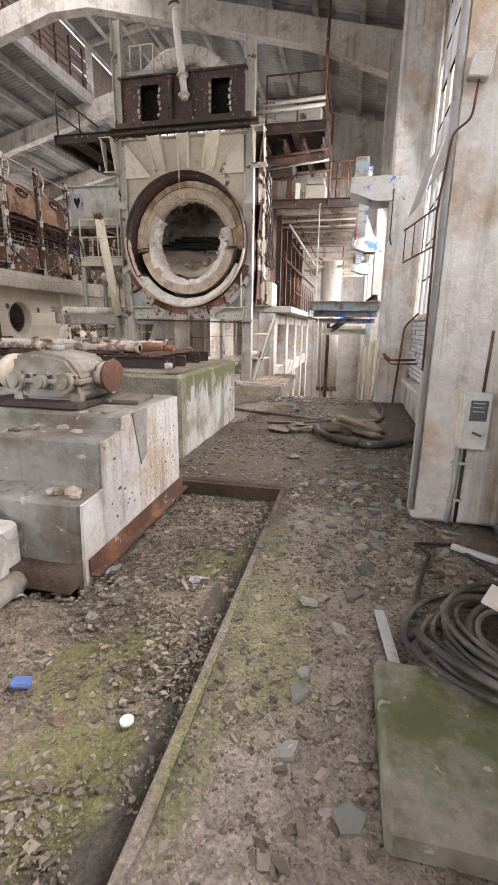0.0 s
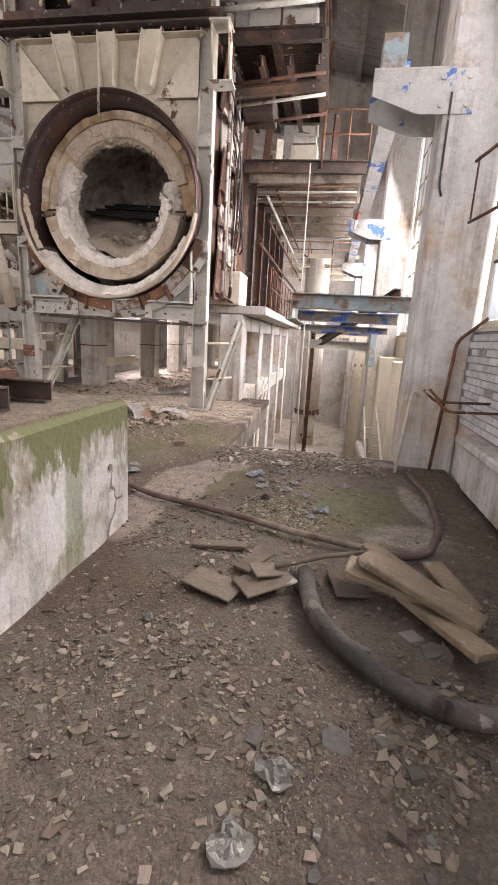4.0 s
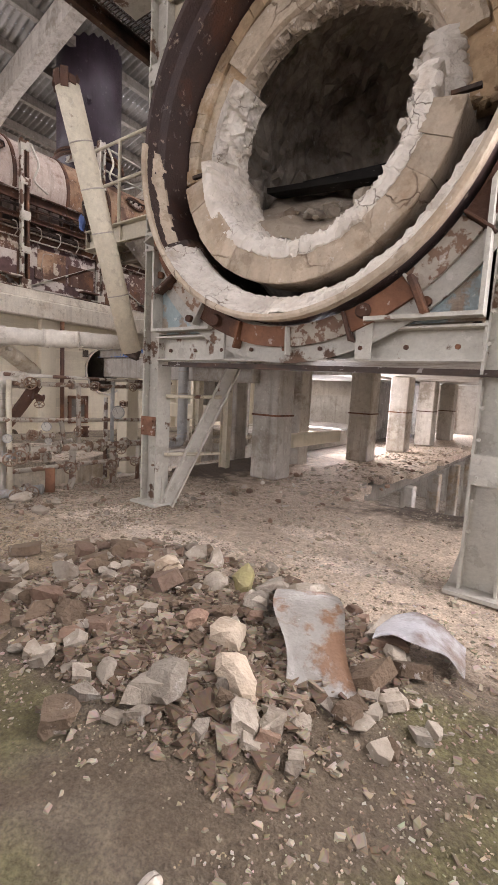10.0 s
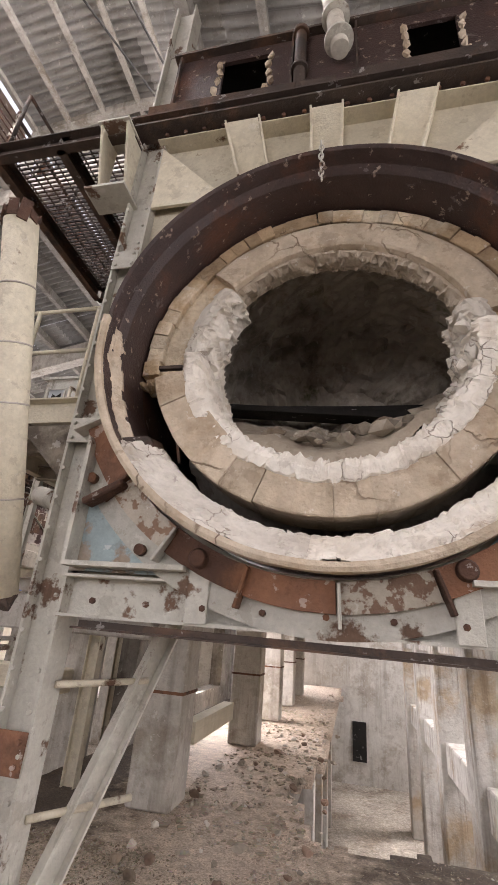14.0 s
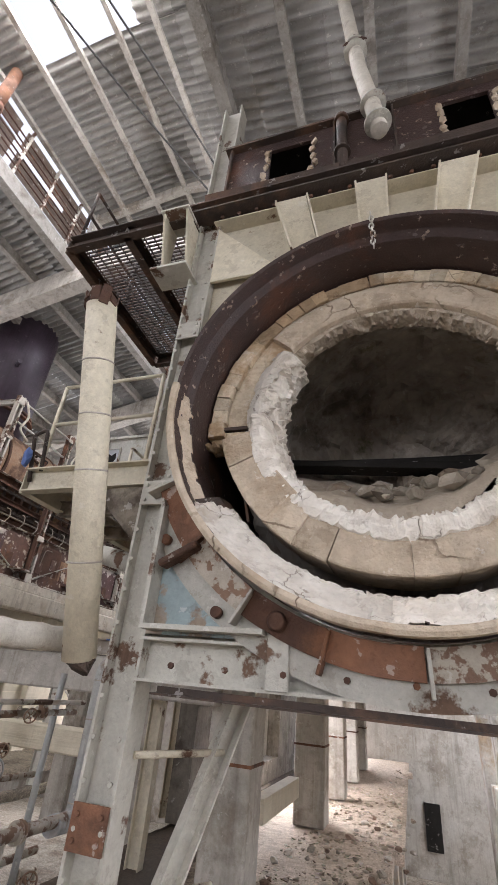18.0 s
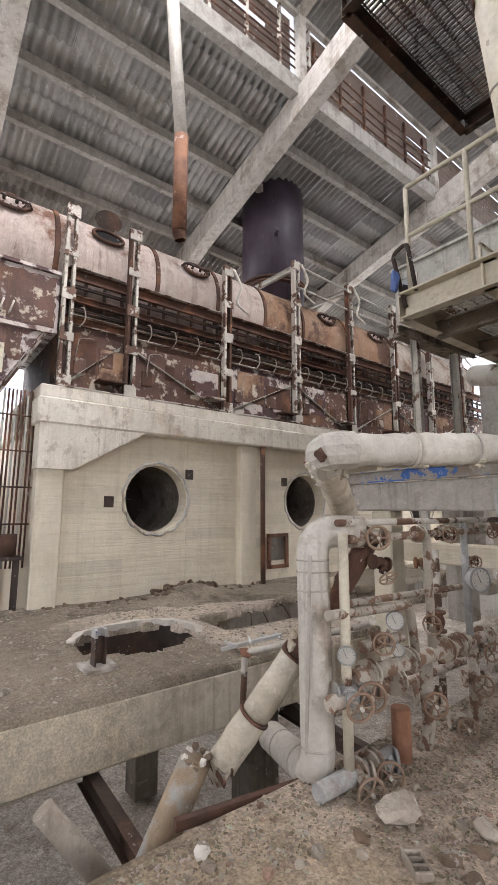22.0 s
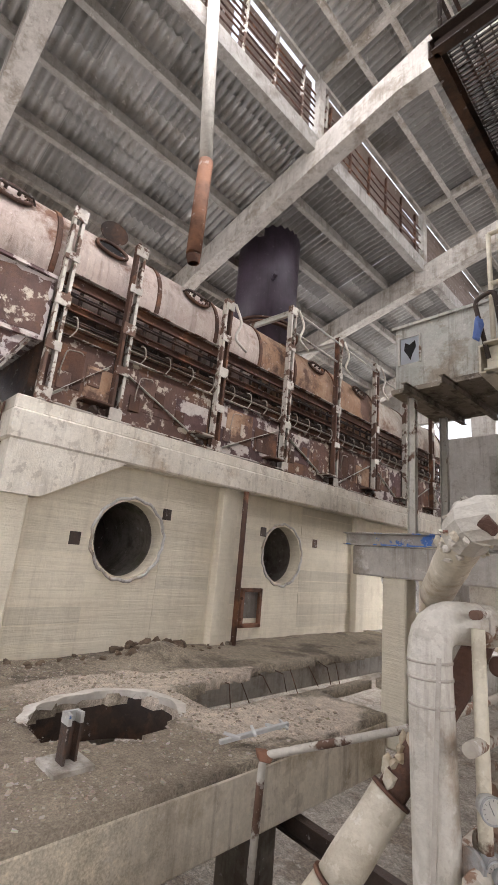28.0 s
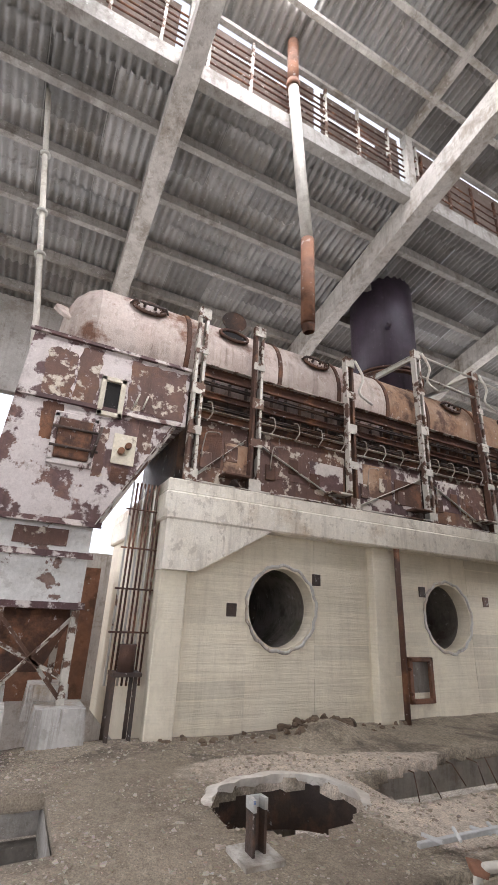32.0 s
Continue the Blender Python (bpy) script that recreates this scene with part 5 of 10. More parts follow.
railing(d1, [(-8.15, 12.4, 6.48), (-8.15, 13.5, 6.48), (-8.15, 14.5, 6.48)], 1.0, "dark_steel")
d2 = deck("upper_deck", "sooty steel deck with bent rails over the passage", -2.65, -0.95, 12.95, 15.9, 6.55)
railing(d2, [(-2.5, 12.98, 6.58), (-1.7, 12.98, 6.58), (-0.98, 12.98, 6.58), (-0.98, 14.4, 6.58), (-0.98, 15.8, 6.58)], 1.05, "rust")
for z in (6.8, 6.95):
    bm = bms()
    tube(bm, [(-2.75, 12.9, z), (-1.0, 12.85, z + 0.06)], 0.045, 10)
    part("pipe", bm, M["grey_steel"], d2)
bm = bms()
tube(bm, [(-1.02, 12.9, 7.0), (-1.0, 12.95, 9.4)], 0.04, 8)
part("rail_post", bm, M["rust"], d2)
bm = bms()
span(bm, -2.3, -1.1, 13.1, 13.4, 6.62, 6.92, 0.03)
part("cable_tray", bm, M["grey_steel"], d2)
d3 = deck("side_platform", "cream steel side platform with a pipe railing", -8.0, -6.55, 12.75, 16.5, 3.42, 0.06, "cream_steel", 0.24)
railing(d3, [(-7.95, 12.8, 3.45), (-7.4, 12.8, 3.45), (-6.75, 12.8, 3.45)], 1.0)
railing(d3, [(-7.95, 14.2, 3.45), (-7.95, 15.4, 3.45), (-7.95, 16.4, 3.45)], 1.0)
bm = bms()
prism(bm, [(-6.55, 3.15), (-7.15, 3.15), (-6.55, 2.6)], 'y', 12.7, 12.74)
part("bracket_plate", bm, M["soffit"], d3, "dark triangular bracket")
bm = bms()
tube(bm, pipe_run([(-7.98, 12.76, 3.3), (-8.05, 12.7, 3.8), (-7.9, 12.7, 3.85), (-7.86, 12.74, 3.4)], 0.06, 4), 0.02, 6)
part("hose_loop", bm, M["dark_steel"], d3)
# dark hopper and ducts in the kiln's upper flank over the passage
hop = thing("deck_undercarriage", "sooty joists, dust box and pipes under the deck", "platform frame", (-1.8, 14.5, 5.2))
for k in range(4):
    bm = bms()
    beam(bm, (-2.55 + 0.5 * k, 13.2, 6.2), (-2.5 + 0.5 * k, 15.8, 6.2), 0.18, 0.09)
    part("joist", bm, M["dark_steel"], hop)
bm = bms()
span(bm, -2.5, -1.9, 13.9, 14.6, 5.7, 6.1, 0.02)
part("dust_box", bm, M["dark_steel"], hop)
for k in range(3):
    bm = bms()
    tube(bm, [(-2.6, 13.3 + 0.5 * k, 5.9 - 0.12 * k), (-0.9, 13.2 + 0.5 * k, 6.0 - 0.1 * k)], 0.03, 8)
    part("pipe", bm, M["grey_steel"] if k % 2 else M["rust"], hop)
bm = bms()
beam(bm, (-2.6, 13.4, 5.8), (-1.0, 13.4, 5.9), 0.16, 0.1)
part("edge_beam", bm, M["dark_steel"], hop)
# rusty plates and pipes down the kiln flank
flank = thing("kiln_flank", "rusty plates, brackets and pipes on the kiln's flank", "cladding", (-2.7, 13.8, 0.1))
for i, (z, h, w, y, t) in enumerate(((2.6, 0.9, 0.7, 13.1, 6), (3.4, 1.0, 0.8, 13.5, -5), (4.3, 0.9, 0.7, 13.2, 8), (5.1, 0.9, 0.9, 13.6, -7), (5.8, 0.8, 0.6, 13.1, 10), (3.9, 1.3, 0.5, 14.1, 4), (5.2, 1.2, 0.5, 14.3, -6))):
    bm = bms()
    box(bm, (-2.66, y, z), (0.03, w, h), (t, t * 0.7, t), 0.004)
    part("plate", bm, M["buckstay"] if i % 2 else M["rust"], flank)
for y, r in ((13.15, 0.05), (13.35, 0.04), (13.9, 0.06), (14.25, 0.05)):
    bm = bms()
    tube(bm, [(-2.58, y, 2.2), (-2.56, y, 6.4)], r * 0.6, 10)
    part("pipe", bm, M["buckstay"] if r > 0.045 else M["grey_steel"], flank)
for i in range(7):
    bm = bms()
    z = 2.3 + 0.6 * i
    beam(bm, (-2.62, 12.9, z), (-2.58, 14.4, z + 0.1 * ((i * 7) % 3 - 1)), 0.1, 0.06, 0.01, "L")
    part("bracket", bm, M["rust"], flank)
for i in range(5):
    bm = bms()
    tube(bm, pipe_run([(-2.6, 13.0 + 0.25 * i, 5.9 - 0.3 * i), (-2.35, 13.2 + 0.2 * i, 5.2 - 0.5 * i), (-2.5, 13.5 + 0.2 * i, 3.2)], 0.25, 4), 0.018, 6)
    part("cable", bm, M["rubber"], flank)
bm = bms()
span(bm, -6.3, -2.7, 12.9, 13.0, 6.0, 6.3)
span(bm, -6.45, -6.4, 12.75, 16.5, 2.2, 6.4)
span(bm, -2.78, -2.74, 12.75, 16.5, 2.2, 6.4)
part("housing", bm, M["rust"], flank, "rusty kiln housing")


# ---- gallery behind and beside the kiln ----
for i in range(5):
    y = 14.65 + 2.75 * i
    col = thing("gallery_column", "whitewashed square concrete gallery column", "column", (-2.63, y, -3), "gallery columns by the passage")
    bm = bms()
    span(bm, -2.9, -2.36, y - 0.28, y + 0.28, -3, 1.95, 0.02)
    part("shaft", bm, M["white_conc"], col)
    bm = bms()
    for j in range(12):
        span(bm, -2.365, -2.352, y + 0.2 + 0.02 * (j % 2), y + 0.29, 0.1 + 0.15 * j, 0.2 + 0.15 * j)
    part("broken_edge", bm, M["crust"], col, "chipped white edge")
for i, (x, y) in enumerate(((-6.42, 15.15), (-6.2, 18.4), (-6.2, 20.9), (-6.2, 23.4), (-6.2, 26.0))):
    col = thing("gallery_column", "grey shuttered concrete column under the kiln", "column", (x, y, -3 if x > -5 else 0), "columns under the kiln")
    bm = bms()
    span(bm, x - 0.24, x + 0.24, y - 0.24, y + 0.24, 0.0 if x < -5 else -3, 1.95, 0.02)
    part("shaft", bm, M["concrete"], col)
    bm = bms()
    span(bm, x - 0.25, x + 0.25, y - 0.25, y + 0.25, 1.02, 1.05)
    part("strap", bm, M["rust"], col)
# lower row of pale posts that stand in the basement along the slab edge
for i in range(5):
    y = 16.5 + 2.2 * i
    bm = bms()
    span(bm, -5.3, -5.04, y - 0.14, y + 0.14, -3, -0.46, 0.015)
    lone("basement_post", bm, M["white_conc"], "pale concrete post under the slab edge", "post", (-5.17, y, -3), "basement posts")
bm = bms()
span(bm, -2.8, -2.42, 14.95, 27, -0.35, 0.14, 0.02)
span(bm, -2.8, -2.42, 14.95, 27, 1.6, 1.95, 0.02)
setting("wall_gallery_beams", bm, M["white_conc"], "whitewashed gallery edge beams")
bm = bms()
span(bm, -6.8, -1.85, 14.35, 27, 1.96, 2.14, 0.01)
setting("ceiling_gallery", bm, M["concrete"], "pale concrete gallery slab")
bm = bms()
span(bm, -3.3, -2.42, 14.2, 15.0, 2.14, 2.84, 0.03)
lone("concrete_block", bm, M["cream_wall"], "cream concrete block on the gallery slab", "block", (-2.85, 14.6, 2.14))
# inner rooms behind the posts
bm = bms()
span(bm, -8.0, -7.7, 17.0, 18.6, 0, 2.0)
span(bm, -8.0, -7.7, 22.2, 29, 0, 2.0)
span(bm, -8.0, -7.7, 18.6, 22.2, 0, 0.4)
setting("wall_under_kiln", bm, M["dark_conc"], "dim concrete wall behind the columns")
bm = bms()
span(bm, -6.3, -6.15, 15.4, 17.2, 0.5, 0.72)
setting("trim_timber_rail", bm, M["cream_wall"], "pale concrete rail between columns")
# steel columns, rails and pipes over the gallery slab
for i in range(6):
    y = 15.6 + 1.3 * i
    st = thing("steel_column", "dark rusty steel column on the gallery", "column", (-2.5, y, 2.14), "steel columns of the gallery")
    bm = bms()
    beam(bm, (-2.5, y, 2.14), (-2.5, y, 5.0), 0.18, 0.14, 0.012, "I", (1, 0, 0))
    part("shaft", bm, M["rust"] if i % 2 else M["dark_steel"], st)
    bm = bms()
    box(bm, (-2.5, y, 2.16), (0.3, 0.3, 0.03))
    part("base_plate", bm, M["rust"], st)
gr = thing("gallery_railing", "thin rusty pipe railing along the gallery", "railing", (-1.9, 17, 2.14))
railing(gr, [(-1.9, 15.2 + 0.9 * i, 2.14) for i in range(9)], 0.95, "rust", True, 0.016)
bm = bms()
for i in range(24):
    y = 15.3 + 0.3 * i
    tube(bm, [(-1.92, y, 2.14), (-1.9, y + 0.02, 3.0)], 0.007, 5)
part("baluster", bm, M["orange_rust"], gr)
for i, (x, z, r, m) in enumerate(((-2.15, 4.7, 0.05, "grey_steel"), (-2.1, 4.2, 0.05, "rust"), (-2.3, 3.7, 0.06, "rust"), (-1.95, 4.85, 0.04, "rust"))):
    bm = bms()
    tube(bm, [(x, 15.6, z), (x + 0.05, 26.9, z + 0.05)], r * 0.7, 12)
    lone("gallery_pipe", bm, M[m], "long worn pipe over the gallery", "pipe", (x, 21, z), "gallery pipes")

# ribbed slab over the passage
slab = setting("ceiling_overhead_slab", (lambda b: (span(b, -2.6, -0.02, 15.35, 21.2, 5.2, 5.34), b)[1])(bms()), M["soffit"], "dark ribbed concrete slab over the passage")
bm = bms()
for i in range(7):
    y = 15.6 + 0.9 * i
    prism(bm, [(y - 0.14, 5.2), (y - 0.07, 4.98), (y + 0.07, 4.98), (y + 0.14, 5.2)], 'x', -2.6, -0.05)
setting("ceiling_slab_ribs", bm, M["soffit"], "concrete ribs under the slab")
bm = bms()
beam(bm, (-2.7, 15.3, 5.25), (0.1, 15.3, 5.22), 0.26, 0.12, 0.02, "C", (0, 0, 1))
lone("slab_edge_girder", bm, M["dark_steel"], "flaking dark steel girder at the slab edge", "beam", (-1.3, 15.3, 5.2))
for y, z in ((22.4, 4.6), (23.4, 4.4), (24.4, 4.3), (25.4, 4.2)):
    fr = thing("far_deck_frame", "pale steel deck frame far down the passage", "frame", (-1.6, y, z), "deck frames down the passage")
    bm = bms()
    beam(bm, (-2.5, y, z), (0.4, y, z), 0.14, 0.08)
    part("beam", bm, M["cream_steel"], fr)
    bm = bms()
    for x in (-2.3, -1.5, -0.6, 0.2):
        tube(bm, [(x, y, z), (x, y, z + 0.9)], 0.02, 6)
    tube(bm, [(-2.3, y, z + 0.9), (0.2, y, z + 0.9)], 0.02, 6)
    part("rail", bm, M["orange_rust"], fr)
# things on the slab
mach = thing("feed_chute", "pale steel chute machine with a round disc on top", "machine", (-1.4, 16.3, 5.34))
bm = bms()
span(bm, -1.75, -1.1, 16.0, 16.6, 5.34, 5.95, 0.02)
part("body", bm, M["cream_steel"], mach)
bm = bms()
span(bm, -1.7, -1.15, 16.0, 16.55, 5.98, 6.12, 0.01)
for x in (-1.68, -1.17):
    span(bm, x - 0.03, x + 0.03, 16.0, 16.05, 6.1, 6.35)
    span(bm, x - 0.03, x + 0.03, 16.5, 16.55, 6.1, 6.35)
span(bm, -1.72, -1.13, 15.98, 16.57, 6.33, 6.38)
part("frame", bm, M["grey_steel"], mach)
bm = bms()
tube(bm, [(-1.42, 16.1, 6.5), (-1.42, 16.18, 6.5)], 0.13, 20)
part("disc", bm, M["cream_steel"], mach, "pale round disc")
bm = bms()
for i in range(6):
    box(bm, (-2.35 + 0.1 * i, 17.2 + 0.1 * (i % 3), 5.75), (0.09, 0.06, 0.8 - 0.1 * (i % 3)), (0, 4 * (i % 3 - 1), 10 * i))
lone("stacked_boards", bm, M["wood_pale"], "pale boards leaning on the slab", "boards", (-2.1, 17.2, 5.34))
bm = bms()
span(bm, -2.6, 1.7, 21.3, 21.5, 5.0, 9.6)
setting("wall_passage_high", bm, M["plaster"], "stained white plaster wall above the passage")
for i, (x, z0, z1, y) in enumerate(((-2.2, 5.36, 6.3, 15.5), (-1.95, 5.36, 5.9, 15.6), (-0.7, 5.36, 6.4, 15.7))):
    bm = bms()
    box(bm, (x, y, (z0 + z1) / 2), (0.16, 0.05, z1 - z0), (3 * i - 2, 4 - 3 * i, 20 * i), 0.006)
    lone("leaning_plate", bm, M["cream_steel"] if i % 2 else M["rust"], "rusty steel plate leaning on the slab", "plate", (x, y, z0), "plates leaning on the slab")
for i in range(5):
    bm = bms()
    y = 15.45 + 0.22 * i
    tube(bm, [(-2.6, y, 4.86 - 0.04 * i), (-0.1, y + 0.05, 4.9 - 0.05 * i)], 0.018 + 0.006 * (i % 2), 6)
    lone("soffit_pipe", bm, M["grey_steel"] if i % 2 else M["rust"], "thin pipe hung under the slab", "pipe", (-1.3, y, 4.88), "pipes under the slab")
rl = thing("slab_railing", "bent rusty railing on the slab edge", "railing", (-0.9, 15.3, 5.36))
railing(rl, [(-0.95, 15.3, 5.36), (-0.4, 15.3, 5.36), (0.05, 15.35, 5.36)], 1.0, "rust", True, 0.02)
bm = bms()
tube(bm, [(-0.95, 15.3, 5.2), (-0.93, 15.3, 7.6)], 0.035, 8)
part("tall_post", bm, M["rust"], rl)
pole = thing("striped_pole", "thin red and white striped steel pole", "pole", (-0.1, 15.2, 3.9))
for i in range(5):
    bm = bms()
    a, b = Vector((-0.1, 15.2, 3.95 + 0.18 * i)), Vector((-0.1, 15.2, 3.95 + 0.18 * (i + 1)))
    a.x, b.x = a.x + 0.035 * i, b.x + 0.035 * (i + 1)
    tube(bm, [a, b], 0.03, 8)
    part("stripe", bm, M["red_paint"] if i % 2 else M["plastic_white"], pole)
# the low gap beside x -6.6 is added for the north fill lamp
bm = bms()
span(bm, -6.6, 2.1, 29.65, 29.9, -3, 9)
span(bm, -8.0, -6.6, 29.65, 29.9, -3, 0.1)
span(bm, -8.0, -6.6, 29.65, 29.9, 1.9, 9)
setting("wall_passage_end", bm, M["plaster"], "pale wall that closes the passage")
# black slab on the wall paints the dark of a square opening
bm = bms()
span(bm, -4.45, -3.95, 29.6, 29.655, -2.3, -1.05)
setting("wall_passage_hatch", bm, M["black"], "black slab painting the dark of a square wall opening")

# ---- columns, brackets, runway ----
for cy in (3.9, 10.2, 16.3, 22.4):
    if cy > 9:
        br = thing("column_bracket", "white and blue steel corbel bracket on the column", "bracket", (0.4, cy - 0.4, 4.1), "corbel brackets")
        for dy in (-0.335, 0.235):
            bm = bms()
            prism(bm, [(-0.2, 4.32), (0.85, 4.32), (0.85, 3.9), (0.3, 3.9), (-0.2, 4.08)], 'y', cy + dy - 0.012, cy + dy + 0.012)
            ch = part("cheek", bm, M["blue_white"], br, "white plate with blue patches")
            for x, z in ((0.52, 3.98), (0.52, 4.24), (0.78, 3.98), (0.78, 4.24)):
                bm = bms()
                bolts(bm, [(x, cy + dy - 0.012, z)], 0.03)
                part("bolt", bm, M["grey_steel"], ch)
        bm = bms()
        box(bm, (0.18, cy - 0.05, 4.33), (0.76, 0.6, 0.02))
        part("seat_plate", bm, M["grey_steel"], br)
        bm = bms()
        box(bm, (0.0, cy - 0.1, 4.54), (0.26, 0.3, 0.36), (0, 0, 0), 0.01)
        part("rail_chair", bm, M["bluegrey"], br, "dark blue-grey rail chair")
run = thing("runway_beam", "white and blue crane runway beam along the windows", "beam", (0.1, 16, 4.35))
bm = bms()
beam(bm, (0.1, 10.4, 4.52), (0.1, 26.5, 4.52), 0.36, 0.24, 0.022, "I")
part("girder", bm, M["blue_white"], run)
bm = bms()
beam(bm, (0.1, 10.4, 4.73), (0.1, 26.5, 4.73), 0.05, 0.06, 0.02, "R")
part("rail", bm, M["rust"], run)
lowrun = thing("beam_grid", "chipped blue and grey steel beams over the pit", "beam", (-0.4, 14, 1.8))
bm = bms()
beam(bm, (-0.95, 10.4, 1.86), (-0.95, 22.4, 1.86), 0.26, 0.16, 0.018, "I")
part("long_beam", bm, M["bluegrey"], lowrun)
for y, z, h, m in ((10.45, 1.98, 0.2, "bluegrey"), (11.6, 1.85, 0.16, "blue"), (12.7, 1.7, 0.12, "blue"), (14.6, 1.4, 0.2, "grey_steel"), (17.2, 1.75, 0.16, "blue"), (19.8, 1.7, 0.16, "cream_steel")):
    bm = bms()
    beam(bm, (-0.95, y, z), (0.6 if y < 16 else 1.0, y, z), h, 0.12, 0.016, "C", (0, 0, 1))
    part("cross_beam", bm, M[m], lowrun)
bm = bms()
beam(bm, (-0.6, 14.5, 1.45), (0.5, 11.2, 2.2), 0.14, 0.1, 0.014, "C")
part("diagonal", bm, M["wood"], lowrun, "brown diagonal strut")
for y in (19.8,):
    bm = bms()
    beam(bm, (-0.95, y, -3.0), (-0.95, y, 1.74), 0.14, 0.12, 0.012, "I", (1, 0, 0))
    part("prop", bm, M["rust"], lowrun)
bm = bms()
span(bm, 0.42, 0.56, 13.9, 14.5, 1.0, 1.75, 0.01)
part("junction_plate", bm, M["bluegrey"], lowrun)

# ---- window wall ----
BAYS = [(-8.6, -2.6), (-1.9, 3.5), (4.2, 9.8), (10.55, 15.9), (16.6, 22.0), (22.7, 28.0)]
for i, (y0, y1) in enumerate(BAYS):
    w = tagged(new("window_%d" % (i + 1)), "tall rusty steel window with dusty panes", "", "", "structure")
    w.location = (RIGHT, (y0 + y1) / 2, 1.7)
    bm = bms()
    span(bm, RIGHT + 0.02, RIGHT + 0.1, y0, y1, 1.7, 1.78)
    span(bm, RIGHT + 0.02, RIGHT + 0.1, y0, y1, 6.92, 7.0)
    span(bm, RIGHT + 0.02, RIGHT + 0.1, y0, y1, 4.3, 4.38)
    part("window_frame", bm, M["cream_steel"], w)
    bm = bms()
    span(bm, RIGHT - 0.06, RIGHT + 0.3, y0, y1, 1.66, 1.7)
    part("window_sill", bm, M["concrete"], w)
    n = 9
    for j in range(n + 1):
        y = y0 + (y1 - y0) * j / n
        bm = bms()
        span(bm, RIGHT + 0.03, RIGHT + 0.09, y - 0.025, y + 0.025, 1.7, 7.0)
        part("mullion", bm, M["cream_steel"], w)
    if -2 < y0 < 16:
        rows = [1.78 + 0.64 * r for r in range(9)]
        for j in range(n):
            for r in range(8):
                if rng.random() < 0.12:
                    continue
                bm = bms()
                ya, yb = y0 + (y1 - y0) * j / n + 0.03, y0 + (y1 - y0) * (j + 1) / n - 0.03
                box(bm, (RIGHT + 0.06, (ya + yb) / 2, rows[r] + 0.32), (0.006, yb - ya, 0.6), (0, rng.uniform(-1, 1), 0))
                ob = part("pane", bm, M["pane"], w)
                ob.visible_shadow = False
        bm = bms()
        for r in rows[1:]:
            span(bm, RIGHT + 0.045, RIGHT + 0.075, y0, y1, r - 0.012, r + 0.012)
        part("glazing_bar", bm, M["rust"], w)
    if i == 2:
        op = part("vent_frame", (lambda b: (beam(b, (RIGHT - 0.05, 7.6, 2.75), (RIGHT - 0.4, 9.3, 2.7), 0.022, 0.022, 0.006, "L"),
                                           beam(b, (RIGHT - 0.05, 7.6, 3.3), (RIGHT - 0.42, 9.3, 3.25), 0.022, 0.022, 0.006, "L"),
                                           [tube(b, [(RIGHT - 0.1 - 0.1 * q, 7.9 + 0.45 * q, 2.72), (RIGHT - 0.1 - 0.1 * q, 7.9 + 0.45 * q, 3.28)], 0.01, 5) for q in range(4)], b)[-1])(bms()), M["rust"], w, "bent vent frame hanging open")
        bm = bms()
        for q in range(3):
            box(bm, (RIGHT - 0.1 - 0.1 * q, 5.6 + 1.2 * q, 3.9 - 0.1 * q), (0.012, 0.9, 0.85), (0, 16, 4))
        part("vent_sheet", bm, M["sheet_clear"], w, "slanted dusty vent sheets")
# low shelf, hook and mast at the second column
bm = bms()
box(bm, (1.12, 6.8, 0.55), (0.24, 4.6, 0.09), (0, 0, 0), 0.02)
box(bm, (1.18, 6.8, 0.24), (0.1, 4.6, 0.5), (0, 0, 0), 0.02)
setting("trim_sill_shelf", bm, M["white_conc"], "low whitewashed shelf along the window wall")
hook = thing("wall_hooks", "rusty bent steel hooks projecting from the wall", "bracket", (1.1, 8.8, 0.85))
for dz, dy in ((0, 0), (0.06, 0.25), (0.03, 0.5)):
    bm = bms()
    tube(bm, pipe_run([(1.25, 8.6 + dy, 0.9 + dz), (0.75, 8.6 + dy, 0.88 + dz), (0.62, 8.6 + dy, 1.0 + dz)], 0.06, 4), 0.014, 6)
    part("bar", bm, M["rust"], hook)
# bent guard frame against the second column
gf = thing("guard_rail", "bent thin pipe guard rail leaning on the column", "railing", (0.6, 9.7, 0))
bm = bms()
tube(bm, pipe_run([(0.5, 9.45, 0.0), (0.62, 9.72, 0.95), (0.7, 9.78, 0.9)], 0.06, 4), 0.018, 8)
part("bar", bm, M["grey_steel"], gf)
bm = bms()
tube(bm, pipe_run([(0.95, 9.75, 0.0), (1.05, 9.8, 1.55), (1.25, 9.5, 1.8)], 0.1, 5), 0.02, 8)
part("bar", bm, M["rust"], gf)

# ---- the pit beyond the floor edge ----
bm = bms()
grid_sheet(bm, -1.66, 0.36, 10.5, 13.9, 0.1, lambda x, y: not (x < -1.25 and y < 11.4), lambda x, y: -1.2 + 0.03 * wobble(x, y, 2.3) + 0.015 * wobble(x, y, 8))
setting("floor_landing", bm, M["floor"], "dusty concrete landing below the floor edge")
bm = bms()
span(bm, -1.6, 0.34, 11.45, 13.85, -1.5, -1.24)
span(bm, -1.2, 0.34, 10.45, 11.45, -1.5, -1.24)
setting("floor_landing_slab", bm, M["concrete"], "concrete landing slab")
panels = thing("sheet_panels", "row of stained cream steel sheet panels in the pit", "panel", (1.2, 18, -3))
